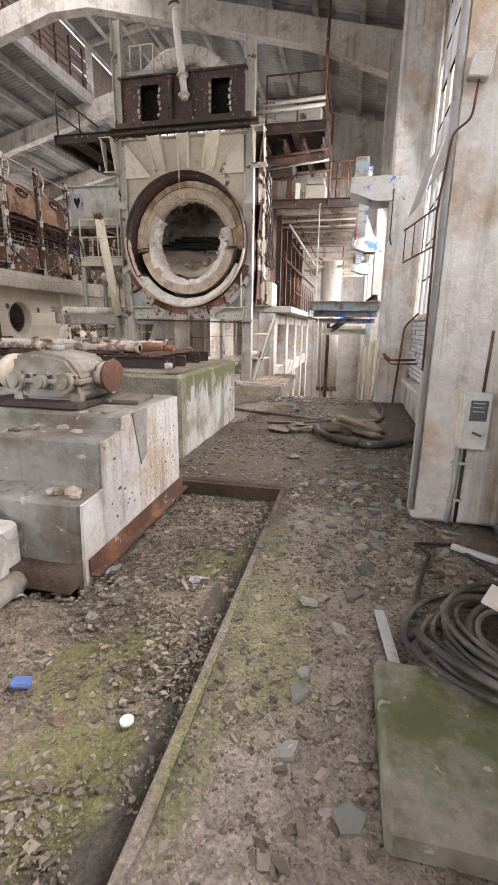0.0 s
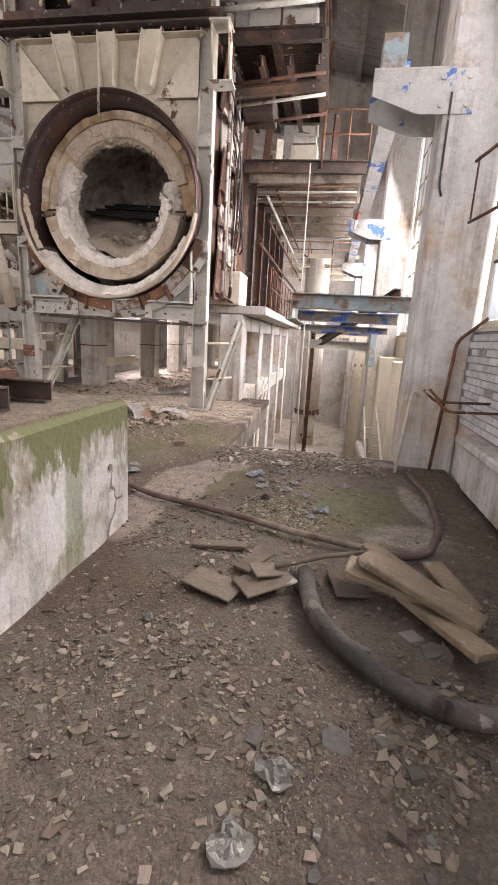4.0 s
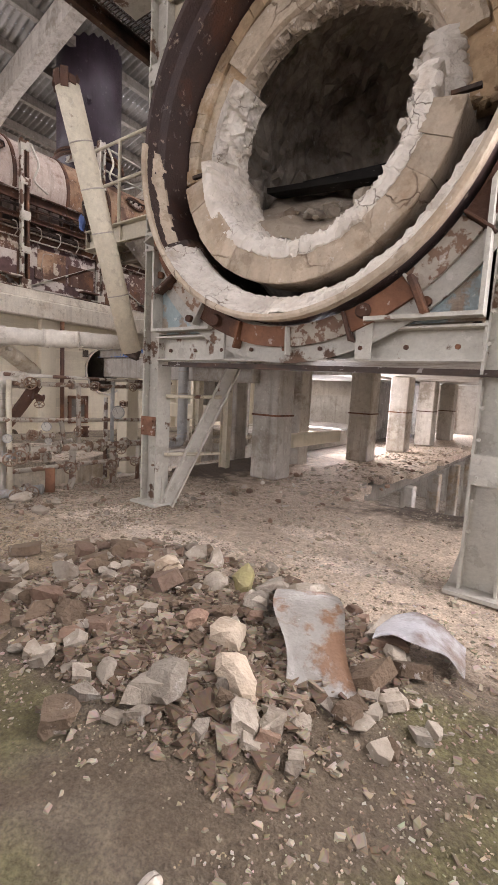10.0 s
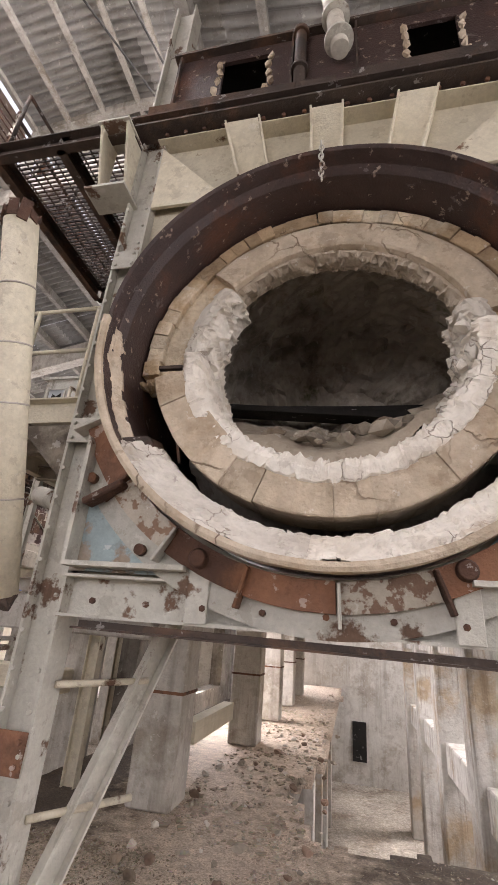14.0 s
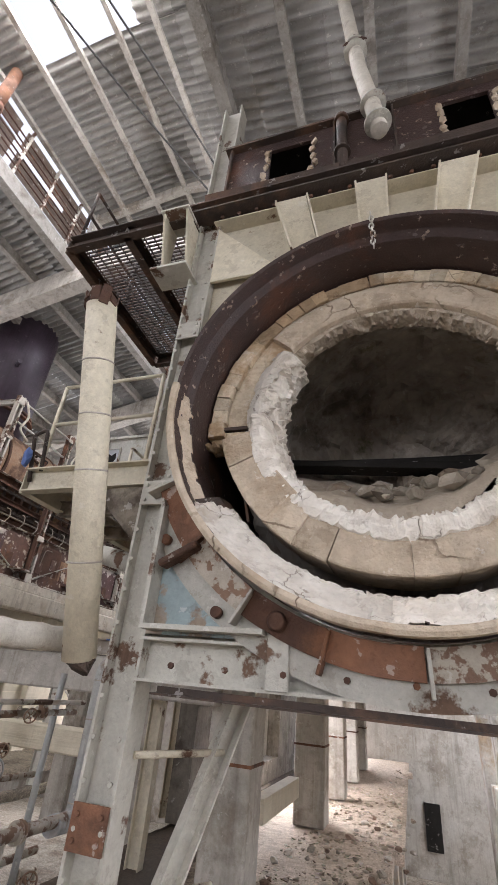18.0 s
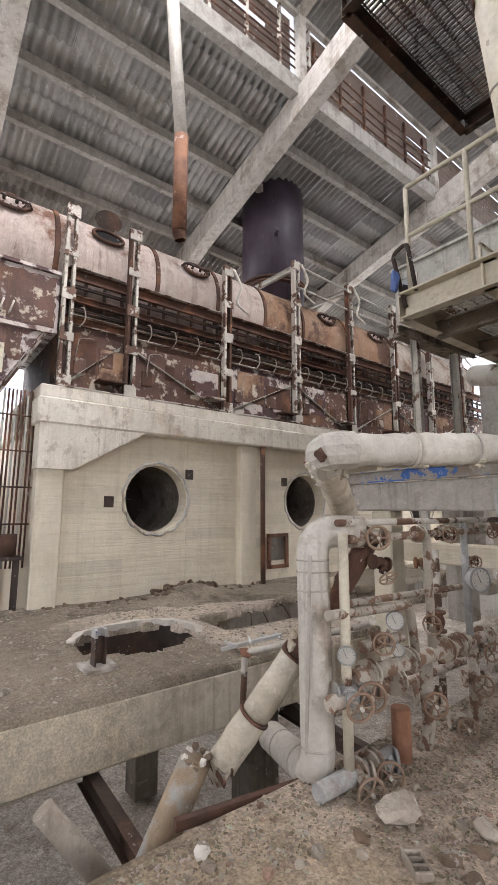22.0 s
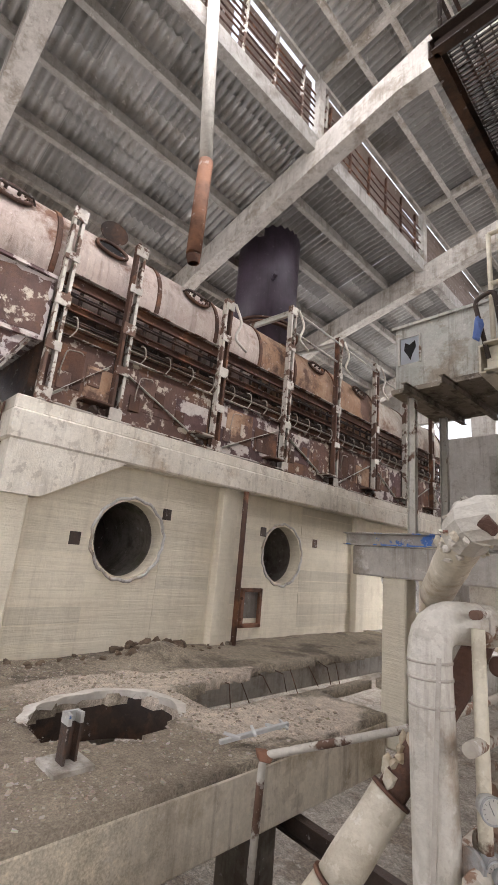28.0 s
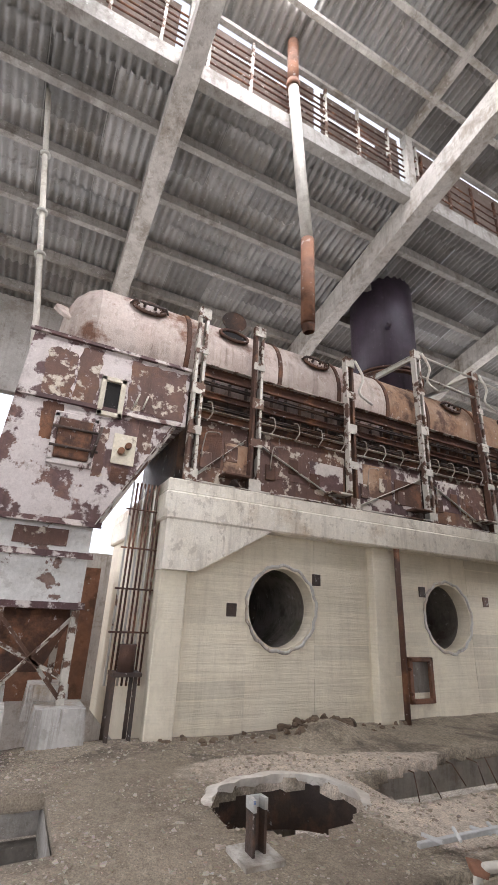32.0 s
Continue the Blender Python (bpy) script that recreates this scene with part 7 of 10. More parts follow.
for i, (y0, y1) in enumerate(zip((11.3,) + posts[1:], posts[1:] + (27.0,))):
    bm = bms()
    box(bm, (BX, (y0 + y1) / 2, 4.27), (0.06, y1 - y0 - 0.2, 1.22), (0, 0, 0), 0.01)
    pl = part("lower_plate", bm, M["boiler"] if i % 3 != 2 else M["boiler_b"], boiler, "rusty lower casing plate with flaked paint")
    bm = bms()
    a, b = (y0 + 0.15, y1 - 0.15) if i % 2 == 0 else (y1 - 0.15, y0 + 0.15)
    beam(bm, (BX + 0.06, a, 3.72), (BX + 0.06, b, 4.6), 0.07, 0.05, 0.01, "L", (1, 0, 0))
    part("brace", bm, M["grey_steel"], boiler, "diagonal angle brace")
    for z, h in ((4.93, 0.15), (5.14, 0.05), (5.36, 0.13), (5.6, 0.05), (5.82, 0.2)):
        bm = bms()
        beam(bm, (BX + 0.02, y0 + 0.05, z), (BX + 0.02, y1 - 0.05, z), h, 0.07, 0.012, "C", (0, 0, 1))
        part("rail", bm, M["rust"] if h > 0.06 else M["dark_steel"], boiler)
    n = max(3, int((y1 - y0) / 0.3))
    for j in range(n):
        bm = bms()
        y = y0 + 0.12 + (y1 - y0 - 0.24) * j / (n - 1)
        tube(bm, [(BX - 0.1, y, 5.0), (BX - 0.1, y, 5.75)], 0.035, 8)
        part("riser_tube", bm, M["dark_steel"], boiler)
    for j in range(4 if y1 - y0 > 1.5 else 1):
        bm = bms()
        y = y0 + 0.35 + (y1 - y0 - 0.6) * j / 3.0
        tube(bm, pipe_run([(BX + 0.05, y, 5.2), (BX + 0.14, y + 0.05, 5.18), (BX + 0.13, y + 0.09, 4.98), (BX + 0.08, y + 0.03, 4.86), (BX + 0.12, y - 0.02, 4.8)], 0.06, 4), 0.012, 7)
        part("hook_pipe", bm, M["hookpipe"], boiler, "pale bent hook pipe")
    bm = bms()
    span(bm, BX + 0.0, BX + 0.3, y1 - 0.62, y1 - 0.12, 3.84 + 0.03 * (i % 2), 3.88 + 0.03 * (i % 2), 0.008)
    part("shelf", bm, M["buckstay"] if i % 2 else M["rust"], boiler, "pale angle shelf at the foot of the post")
    bm = bms()
    rock(bm, (BX + 0.16, y1 - 0.38, 3.74), (0.1, 0.13, 0.09), rng, True)
    part("support_shoe", bm, M["dark_steel"], boiler, "dark round support shoe")
    bm = bms()
    beam(bm, (BX + 0.24, y0 + 0.1, 3.645), (BX + 0.24, y1 - 0.1, 3.64 + 0.015 * (i % 3)), 0.05, 0.09, 0.008, "L")
    part("foot_angle", bm, M["buckstay"], boiler, "pale angle along the ledge")
    for z, m in ((5.94, "buckstay"), (5.02, "boiler_pale"), (4.84, "buckstay")):
        bm = bms()
        box(bm, (BX + 0.07, (y0 + y1) / 2, z), (0.1, y1 - y0 - 0.24, 0.014), (0, rng.uniform(-3, 3), rng.uniform(-0.4, 0.4)), 0.003)
        part("dusty_lip", bm, M[m], boiler, "dust-pale lip of the rail")
    bm = bms()
    y = y0 + 0.3 + 0.07 * (i % 3)
    tube(bm, pipe_run([(BX + 0.04, y + 0.35, 4.62), (BX + 0.1, y + 0.3, 4.64), (BX + 0.1, y + 0.05, 4.6), (BX + 0.09, y, 4.25), (BX + 0.04, y + 0.03, 4.12)], 0.06, 4), 0.011, 6)
    part("conduit", bm, M["hookpipe"], boiler, "thin bent conduit")
    for q in range(2):
        bm = bms()
        yy = y0 + (0.35 + 0.4 * q) * (y1 - y0)
        box(bm, (BX + 0.034, yy, 4.35 - 0.12 * q), (0.014, 0.36 * (y1 - y0), 0.7 - 0.15 * q), (0, 0.6, 1.2 * (q - 0.5)), 0.004)
        part("patch_plate", bm, (M["rust"], M["boiler"], M["boiler_tan"], M["boiler_b"])[(i + 2 * q) % 4], boiler, "loose patch plate")
    for q in range(3):
        yy = y0 + 0.4 + 0.5 * q
        if yy > y1 - 0.2:
            continue
        bm = bms()
        box(bm, (BX + 0.04, yy, 4.1 + 0.2 * (q % 2)), (0.03, 0.22, 0.3), (0, 0, 0), 0.01)
        part("inspection_plate", bm, M["rust"] if i % 2 else M["boiler"], boiler)
# upper drum in strakes with rings
ys = (9.55, 11.2, 13.2, 14.7, 16.1, 17.4, 19.2, 21.4, 23.6, 26.5)
for i, (a, b) in enumerate(zip(ys, ys[1:])):
    bm = bms()
    lathe(bm, DX, DZ, [(DR, a), (DR, b)], 44, 0, 360)
    for f in bm.faces:
        f.smooth = True
    part("drum_strake", bm, M["boiler_light"] if i < 4 else (M["boiler_tan"] if i in (4, 5, 6) else M["boiler_pale"]), boiler, "dusty pinkish drum shell")
    bm = bms()
    lathe(bm, DX, DZ, [(DR + 0.004, b - 0.05), (DR + 0.03, b - 0.04), (DR + 0.03, b + 0.04), (DR + 0.004, b + 0.05)], 44, -30, 210)
    part("drum_band", bm, M["rust"], boiler)
bm = bms()
lathe(bm, DX, DZ, [(0.02, 8.95), (0.5, 9.0), (0.85, 9.15), (1.05, 9.35), (DR, 9.56)], 44)
for f in bm.faces:
    f.smooth = True
part("drum_end", bm, M["boiler_light"], boiler, "domed flaking drum end")


def drum_at(y, ang, out=0.0):
    a = radians(ang)
    return Vector((DX + (DR + out) * math.cos(a), y, DZ + (DR + out) * math.sin(a)))


for y, opened in ((10.4, False), (12.15, True), (14.15, False), (18.4, False), (20.6, False)):
    mh = thing("manhole", "oval rusty manhole with a hinged lid on the drum" + (", lid open" if opened else ""), "manhole", drum_at(y, 28), "drum manholes")
    n = Vector((math.cos(radians(28)), 0, math.sin(radians(28))))
    u, w = Vector((0, 1, 0)), Vector((-n.z, 0, n.x))
    c = drum_at(y, 28)
    bm = bms()
    tube(bm, [c + n * 0.05 + u * 0.3 * math.cos(a) + w * 0.19 * math.sin(a) for a in (2 * math.pi * j / 24 for j in range(25))], 0.035, 8, False)
    part("rim", bm, M["rust"], mh)
    # an open manhole gets a black disc as its inner shade
    bm = bms()
    q = [bm.verts.new(c + n * (0.045 if not opened else 0.03) + u * 0.29 * math.cos(a) + w * 0.18 * math.sin(a)) for a in (2 * math.pi * j / 24 for j in range(24))]
    bm.faces.new(q)
    part("lid" if not opened else "throat", bm, M["boiler_light"] if not opened else M["black"], mh)
    bm = bms()
    if opened:
        o = c + w * 0.2 + n * 0.05
        lidn = (n * 0.75 + w * 0.65).normalized()
        q = []
        for s in (0.0, 0.03):
            q.append([bm.verts.new(o + lidn * (0.2 + 0.19 * math.sin(a)) + u * 0.27 * math.cos(a) + lidn.cross(u) * s) for a in (2 * math.pi * j / 20 for j in range(20))])
        bm.faces.new(q[0])
        bm.faces.new(list(reversed(q[1])))
        for j in range(20):
            bm.faces.new((q[0][j], q[0][(j + 1) % 20], q[1][(j + 1) % 20], q[1][j]))
        part("lid", bm, M["dark_steel"], mh, "dark lid swung open")
    else:
        tube(bm, [c + u * 0.36 + n * 0.03, c + u * 0.3 + n * 0.13, c - u * 0.3 + n * 0.13, c - u * 0.36 + n * 0.03], 0.022, 8)
        tube(bm, [c + u * 0.1 + n * 0.05, c + u * 0.1 + n * 0.15], 0.03, 8)
        tube(bm, [c - u * 0.1 + n * 0.05, c - u * 0.1 + n * 0.15], 0.03, 8)
        part("yoke", bm, M["dark_steel"], mh)
        for j in range(12):
            a = 2 * math.pi * j / 12
            bm = bms()
            o = c + u * 0.235 * math.cos(a) + w * 0.13 * math.sin(a)
            tube(bm, [o + n * 0.04, o + n * 0.07], 0.018, 6)
            part("bolt", bm, M["rust"], mh)
# buckstay posts in pairs of channels with packing plates
for i, py in enumerate(posts):
    top = 7.1 if py < 16 else 8.0
    bs = thing("buckstay", "cream and rust double channel post against the boiler", "post", (BX + 0.12, py, 3.62), "boiler buckstays")
    for s in (-1, 1):
        bm = bms()
        beam(bm, (BX + 0.12, py + s * 0.07, 3.62), (BX + 0.12, py + s * 0.07, top), 0.14, 0.05, 0.01, "C", (1, 0, 0))
        part("channel", bm, M["buckstay"] if (i + s) % 3 else M["rust"], bs)
    for j in range(5):
        bm = bms()
        z = 3.75 + (top - 3.9) * j / 4
        box(bm, (BX + 0.2, py, z), (0.02, 0.24, 0.16 if j % 2 else 0.22), (0, 0, 0), 0.004)
        part("batten_plate", bm, M["buckstay"], bs)
    if py > 14:
        bm = bms()
        tube(bm, pipe_run([(BX + 0.25, py + 0.1, top - 0.1), (BX + 0.3, py + 0.3, top - 0.5), (BX + 0.25, py + 0.15, top - 0.9), (BX + 0.3, py + 0.5, top - 1.1)], 0.14, 5), 0.03, 8)
        part("loop_pipe", bm, M["white_pipe"], bs, "pale looping pipe")
for y0, y1, z in ((17.0, 19.1, 7.9), (19.1, 21.2, 7.8), (17.0, 19.1, 7.3), (21.2, 23.2, 7.6)):
    bm = bms()
    tube(bm, [(BX + 0.15, y0, z), (BX + 0.15, y1, z - 0.08)], 0.03, 8)
    lone("tie_pipe", bm, M["grey_steel"], "thin tie pipe between boiler posts", "pipe", (BX + 0.15, y0, z), "boiler tie pipes")
for y0 in (17.0, 19.1):
    bm = bms()
    beam(bm, (BX, y0, 7.85), (BX - 1.6, y0, 7.95), 0.14, 0.09)
    lone("steel_beam", bm, M["grey_steel"], "grey steel tie beam over the drum", "beam", (BX - 0.8, y0, 7.8), "boiler top ties")
# front box of the boiler
fb = thing("furnace", "flaking violet-brown furnace box with a hatch and a door", "furnace", (-15.2, 10, 2.0))
bm = bms()
prism(bm, [(8.5, 2.75), (10.08, 2.75), (11.1, 4.62), (11.28, 4.62), (11.28, 5.72), (8.66, 5.72)], 'x', -16.6, BX + 0.02)
part("casing", bm, M["furnace_cream"], fb)
for y0, y1, z0, z1, m in ((8.92, 9.36, 4.68, 5.5, "boiler"), (9.4, 9.74, 4.66, 5.62, "boiler"), (10.24, 11.22, 4.7, 5.62, "boiler"), (9.02, 9.3, 3.95, 4.55, "rust"), (9.86, 10.02, 3.5, 4.3, "boiler"), (10.16, 10.42, 3.45, 3.7, "rust"), (10.5, 10.72, 4.0, 4.5, "boiler")):
    bm = bms()
    n = 9
    rim = []
    for k in range(4 * n):
        e, f = k // n, (k % n) / n
        y, z = ((y0 + (y1 - y0) * f, z0), (y1, z0 + (z1 - z0) * f), (y1 - (y1 - y0) * f, z1), (y0, z1 - (z1 - z0) * f))[e]
        rim.append((y + rng.uniform(-0.025, 0.025), z + rng.uniform(-0.025, 0.025)))
    prism(bm, rim, 'x', BX + 0.018, BX + 0.027)
    part("casing_plate", bm, M[m], fb, "brown casing plate with ragged paint edges")
bm = bms()
span(bm, BX - 0.075, BX - 0.06, 9.0, 9.72, 2.42, 2.66)
part("casing_plate", bm, M["boiler"], fb)
bm = bms()
prism(bm, [(8.6, 1.62), (10.05, 1.62), (10.05, 2.75), (8.6, 2.75)], 'x', -16.2, BX - 0.08)
part("lower_bin", bm, M["white_bin"], fb, "whitewashed rusty lower bin")
for z, y0, y1 in ((5.74, 8.58, 11.3), (4.62, 8.6, 10.1), (4.62, 10.2, 11.2), (2.76, 8.45, 10.15), (2.3, 8.58, 10.1), (1.62, 8.58, 10.1)):
    bm = bms()
    beam(bm, (BX + 0.05, y0, z), (BX + 0.05, y1, z), 0.09, 0.07, 0.012, "L", (0, 0, 1))
    part("stiffener", bm, M["boiler_b"], fb)
bm = bms()
beam(bm, (BX + 0.05, 10.08, 2.75), (BX + 0.05, 11.1, 4.62), 0.1, 0.08, 0.012, "L", (1, 0, 0))
part("stiffener", bm, M["buckstay"], fb)
bm = bms()
for y0, y1, z0, z1 in ((9.78, 9.86, 4.5, 5.2), (10.1, 10.18, 4.5, 5.2), (9.78, 10.18, 4.5, 4.58), (9.78, 10.18, 5.12, 5.2)):
    span(bm, BX, BX + 0.08, y0, y1, z0, z1, 0.008)
part("hatch_frame", bm, M["cream_steel"], fb, "cream hatch frame")
# black sheet in the hatch frame paints the dark inside
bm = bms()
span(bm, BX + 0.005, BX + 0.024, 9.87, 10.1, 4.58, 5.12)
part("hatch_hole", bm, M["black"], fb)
bm = bms()
for y0, y1, z0, z1 in ((9.2, 9.28, 3.62, 4.4), (9.78, 9.86, 3.62, 4.4), (9.2, 9.86, 4.32, 4.42), (9.2, 9.86, 3.58, 3.67)):
    span(bm, BX + 0.02, BX + 0.07, y0, y1, z0, z1, 0.012)
part("door_frame", bm, M["furnace_cream"], fb, "crusted cream door frame")
dr = part("furnace_door", (lambda b: (span(b, BX + 0.03, BX + 0.1, 9.28, 9.78, 3.68, 4.32, 0.02), b)[1])(bms()), M["rust"], fb, "rusty hinged furnace door")
bm = bms()
for z in (3.85, 4.15):
    tube(bm, [(BX + 0.12, 9.2, z), (BX + 0.12, 9.9, z)], 0.022, 8)
tube(bm, [(BX + 0.13, 9.82, 3.75), (BX + 0.16, 9.9, 4.25)], 0.025, 8)
part("strap", bm, M["dark_steel"], dr)
bm = bms()
span(bm, BX + 0.02, BX + 0.05, 10.12, 10.48, 3.75, 4.25)
pk = part("gauge_plate", bm, M["cream_steel"], fb)
bm = bms()
for y, z in ((10.25, 3.95), (10.35, 4.05)):
    tube(bm, [(BX + 0.05, y, z), (BX + 0.15, y, z)], 0.05, 10)
part("knob", bm, M["rust"], pk)
for y in (10.35, 10.5):
    bm = bms()
    tube(bm, [(BX + 0.05, y, 4.75), (BX + 0.1, y + 0.06, 5.0)], 0.016, 6)
    part("lever", bm, M["buckstay"], fb)
# legs, braces and plinths below it
for y, x in ((9.05, BX - 0.1), (10.0, BX - 0.1), (9.05, -16.0), (10.0, -16.0)):
    bm = bms()
    beam(bm, (x, y, 0.4), (x, y, 1.62), 0.14, 0.1, 0.012, "I", (1, 0, 0))
    lg = part("leg", bm, M["buckstay"], fb, "peeling white steel leg")
    bm = bms()
    prism(bm, [(y - 0.34, -0.1), (y + 0.34, -0.1), (y + 0.3, 0.4), (y - 0.3, 0.4)], 'x', x - 0.3, x + 0.3)
    part("plinth", bm, M["white_conc"], lg, "white concrete plinth")
for a, b in (((9.05, 0.45), (10.0, 1.5)), ((10.0, 0.45), (9.05, 1.5)), ((10.0, 0.7), (8.2, 1.6))):
    bm = bms()
    beam(bm, (BX - 0.05, a[0], a[1]), (BX - 0.05, b[0], b[1]), 0.08, 0.05, 0.01, "L", (1, 0, 0))
    part("leg_brace", bm, M["buckstay"], fb, "cream diagonal brace")
bm = bms()
prism(bm, [(8.9, 1.6), (10.1, 1.6), (9.7, 0.75), (9.2, 0.75)], 'x', -15.8, -14.4)
lone("ash_hopper", bm, M["rust"], "red-brown ash hopper under the boiler front", "hopper", (-15.1, 9.5, 0.75))
bm = bms()
span(bm, -17.6, -17.4, 6.5, 10.8, -0.1, 2.4)
lone("steel_screen", bm, M["orange_rust"], "orange rusty steel screen behind the legs", "screen", (-17.5, 8.6, -0.1))
# rods in the corner of the wall
rods = thing("rod_bundle", "bundle of rusty rods and tubes against the wall corner", "rods", (-14.2, 10.85, 0))
for i in range(9):
    bm = bms()
    y = 10.55 + 0.06 * i
    tube(bm, [(-14.1 + 0.02 * (i % 3), y, 0.6), (-14.1, y + 0.03, 3.55)], 0.018, 6)
    part("rod", bm, M["rust"] if i % 3 else M["grey_steel"], rods)
for z in (1.3, 1.9, 2.5, 3.1):
    bm = bms()
    tube(bm, [(-14.05, 10.5, z), (-14.05, 11.08, z)], 0.014, 6)
    part("crossbar", bm, M["rust"], rods)
stand = thing("pipe_stand", "dark steel stand with a flanged pipe end", "stand", (-13.9, 10.8, -0.05))
for dx, dy in ((0, 0), (0.0, 0.3), (-0.25, 0.0), (-0.25, 0.3)):
    bm = bms()
    beam(bm, (-13.8 + dx, 10.62 + dy, -0.05), (-13.8 + dx, 10.62 + dy, 0.75), 0.06, 0.05, 0.01, "L")
    part("leg", bm, M["dark_steel"], stand)
bm = bms()
span(bm, -14.1, -13.75, 10.58, 10.98, 0.75, 0.8)
part("top", bm, M["dark_steel"], stand)
bm = bms()
tube(bm, [(-13.92, 10.78, 0.8), (-13.92, 10.78, 1.15)], 0.12, 16)
part("pipe_end", bm, M["rust"], stand)
# stack
st = thing("chimney_stack", "dark violet-brown steel chimney stack with a flange", "chimney", (-15.9, 18, 7.3))
bm = bms()
tube(bm, [(-15.9, 18.0, 7.2), (-15.9, 18.0, 13.8)], 0.97, 48)
part("pipe", bm, M["stack"], st)
for z, r in ((8.15, 1.09), (8.3, 1.04)):
    bm = bms()
    tube(bm, [(-15.9, 18.0, z), (-15.9, 18.0, z + 0.06)], r, 48)
    part("flange", bm, M["rust"], st)
bm = bms()
tube(bm, [(-15.05, 17.4, 9.6), (-14.8, 17.25, 9.6)], 0.07, 10)
part("stub", bm, M["stack"], st)
# pipe from the roof down to the drum end
wp = thing("riser_pipe", "thin pale pipe from the roof to the boiler", "pipe", (-14.5, 8.9, 6.3))
bm = bms()
tube(bm, [(-14.5, 8.64, 5.7), (-14.5, 8.58, 6.3), (-14.5, 7.67, 12.2)], 0.055, 12)
part("pipe", bm, M["white_pipe"], wp)
for z in (7.55, 8.5, 9.9):
    bm = bms()
    tube(bm, [(-14.5, 8.58 - 0.154 * (z - 6.3), z), (-14.5, 8.57 - 0.154 * (z - 6.3), z + 0.06)], 0.1, 12)
    part("coupling", bm, M["grey_steel"], wp)
fl = lone("steel_disc", (lambda b: (tube(b, [(-14.6, 9.1, 6.55), (-14.55, 9.12, 6.6)], 0.3, 20), b)[1])(bms()), M["boiler_light"], "round pale steel disc leaning on the drum end", "disc", (-14.6, 9.1, 6.3))
# fittings on the base wall
wpipe = lone("wall_pipe", (lambda b: (tube(b, [(-13.66, 15.75, -0.1), (-13.66, 15.75, 2.95)], 0.055, 12), b)[1])(bms()), M["rust"], "rusty pipe down the boiler wall", "pipe", (-13.66, 15.75, 0))
nic = thing("wall_niche", "rusty framed inspection niche in the boiler wall", "niche", (-13.88, 16.35, 0.6))
bm = bms()
for y0, y1, z0, z1 in ((16.05, 16.14, 0.22, 1.0), (16.58, 16.67, 0.22, 1.0), (16.05, 16.67, 0.22, 0.3), (16.05, 16.67, 0.92, 1.0)):
    span(bm, WX - 0.02, WX + 0.07, y0, y1, z0, z1, 0.01)
part("frame", bm, M["orange_rust"], nic)
bm = bms()
span(bm, WX - 0.02, WX + 0.008, 16.14, 16.58, 0.3, 0.92)
part("back", bm, M["dark_conc"], nic)
for z in (0.4, 0.8):
    bm = bms()
    tube(bm, [(WX + 0.07, 16.04, z), (WX + 0.13, 16.0, z)], 0.03, 8)
    part("hinge", bm, M["rust"], nic)
for y, z in ((12.35, 1.68), (14.0, 2.25), (18.5, 2.1), (16.6, 2.2)):
    bm = bms()
    span(bm, WX, WX + 0.02, y - 0.09, y + 0.09, z - 0.1, z + 0.1, 0.006)
    pt = lone("wall_plate", bm, M["dark_steel"], "small dark square plate on the boiler wall", "plate", (WX, y, z), "wall plates")
for hy, hz, hr in holes:
    bm = bms()
    n = 40
    pts = [(WX + 0.01, hy + (hr + 0.05 + 0.02 * math.sin(j * 2.1)) * math.cos(2 * math.pi * j / n), hz + (hr + 0.05 + 0.02 * math.sin(j * 2.1)) * math.sin(2 * math.pi * j / n)) for j in range(n)]
    tube(bm, pts + [pts[0]], 0.028, 6, False)
    setting("trim_hole_rim", bm, M["white_conc"], "chipped white rim of the round opening")
    # dark tube and end sheet that close the opening at the back
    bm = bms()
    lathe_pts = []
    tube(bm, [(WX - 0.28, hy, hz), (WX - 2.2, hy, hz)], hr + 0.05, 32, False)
    setting("wall_flue_tunnel", bm, M["dark_conc"], "dark concrete tunnel behind the round opening")
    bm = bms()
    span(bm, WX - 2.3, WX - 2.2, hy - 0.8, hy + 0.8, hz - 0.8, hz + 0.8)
    setting("wall_flue_end", bm, M["dark_steel"], "dark sheet that closes the tunnel")
# board marks on the base wall
for j in range(11):
    z = 0.15 + 0.26 * j
    for k, (y0, y1) in enumerate(((11.55, 12.65), (13.95, 15.15), (15.7, 16.65), (17.95, 20.15))):
        bm = bms()
        yy = 0.15 * ((j * 5 + k * 3) % 4)
        span(bm, WX - 0.002, WX + 0.004 + 0.003 * ((j + k) % 3), y0, y1, z + 0.012, z + 0.25)
        ob = setting("wall_shutter_board", bm, M["cream_wall"], "cream concrete band cast against a board")


# ---- pipes and valves on the left ----
MX = -7.72


def clad(name, label, pts, r, mat="white_pipe", bands=(), bend_r=0.18, seg=22):
    """A lagged pipe with cladding bands."""
    run = pipe_run(pts, bend_r, 6)
    t = thing(name, label, "pipe", run[0])
    bm = bms()
    tube(bm, run, r, seg)
    part("cladding", bm, M[mat], t)
    for i, f in bands:
        a, b = Vector(pts[i]), Vector(pts[i + 1])
        c = a.lerp(b, f)
        d = (b - a).normalized()
        bm = bms()
        tube(bm, [c - d * 0.006, c + d * 0.006], r + 0.004, seg)
        part("band", bm, M["band"], t)
    return t


TA, TB, TC = Vector((-7.62, 11.27, 1.87)), Vector((-6.86, 12.7, 1.92)), Vector((-8.14, 12.08, 1.5))
p = thing("lagged_pipe", "thick white lagged pipe with torn cladding", "pipe", TB)
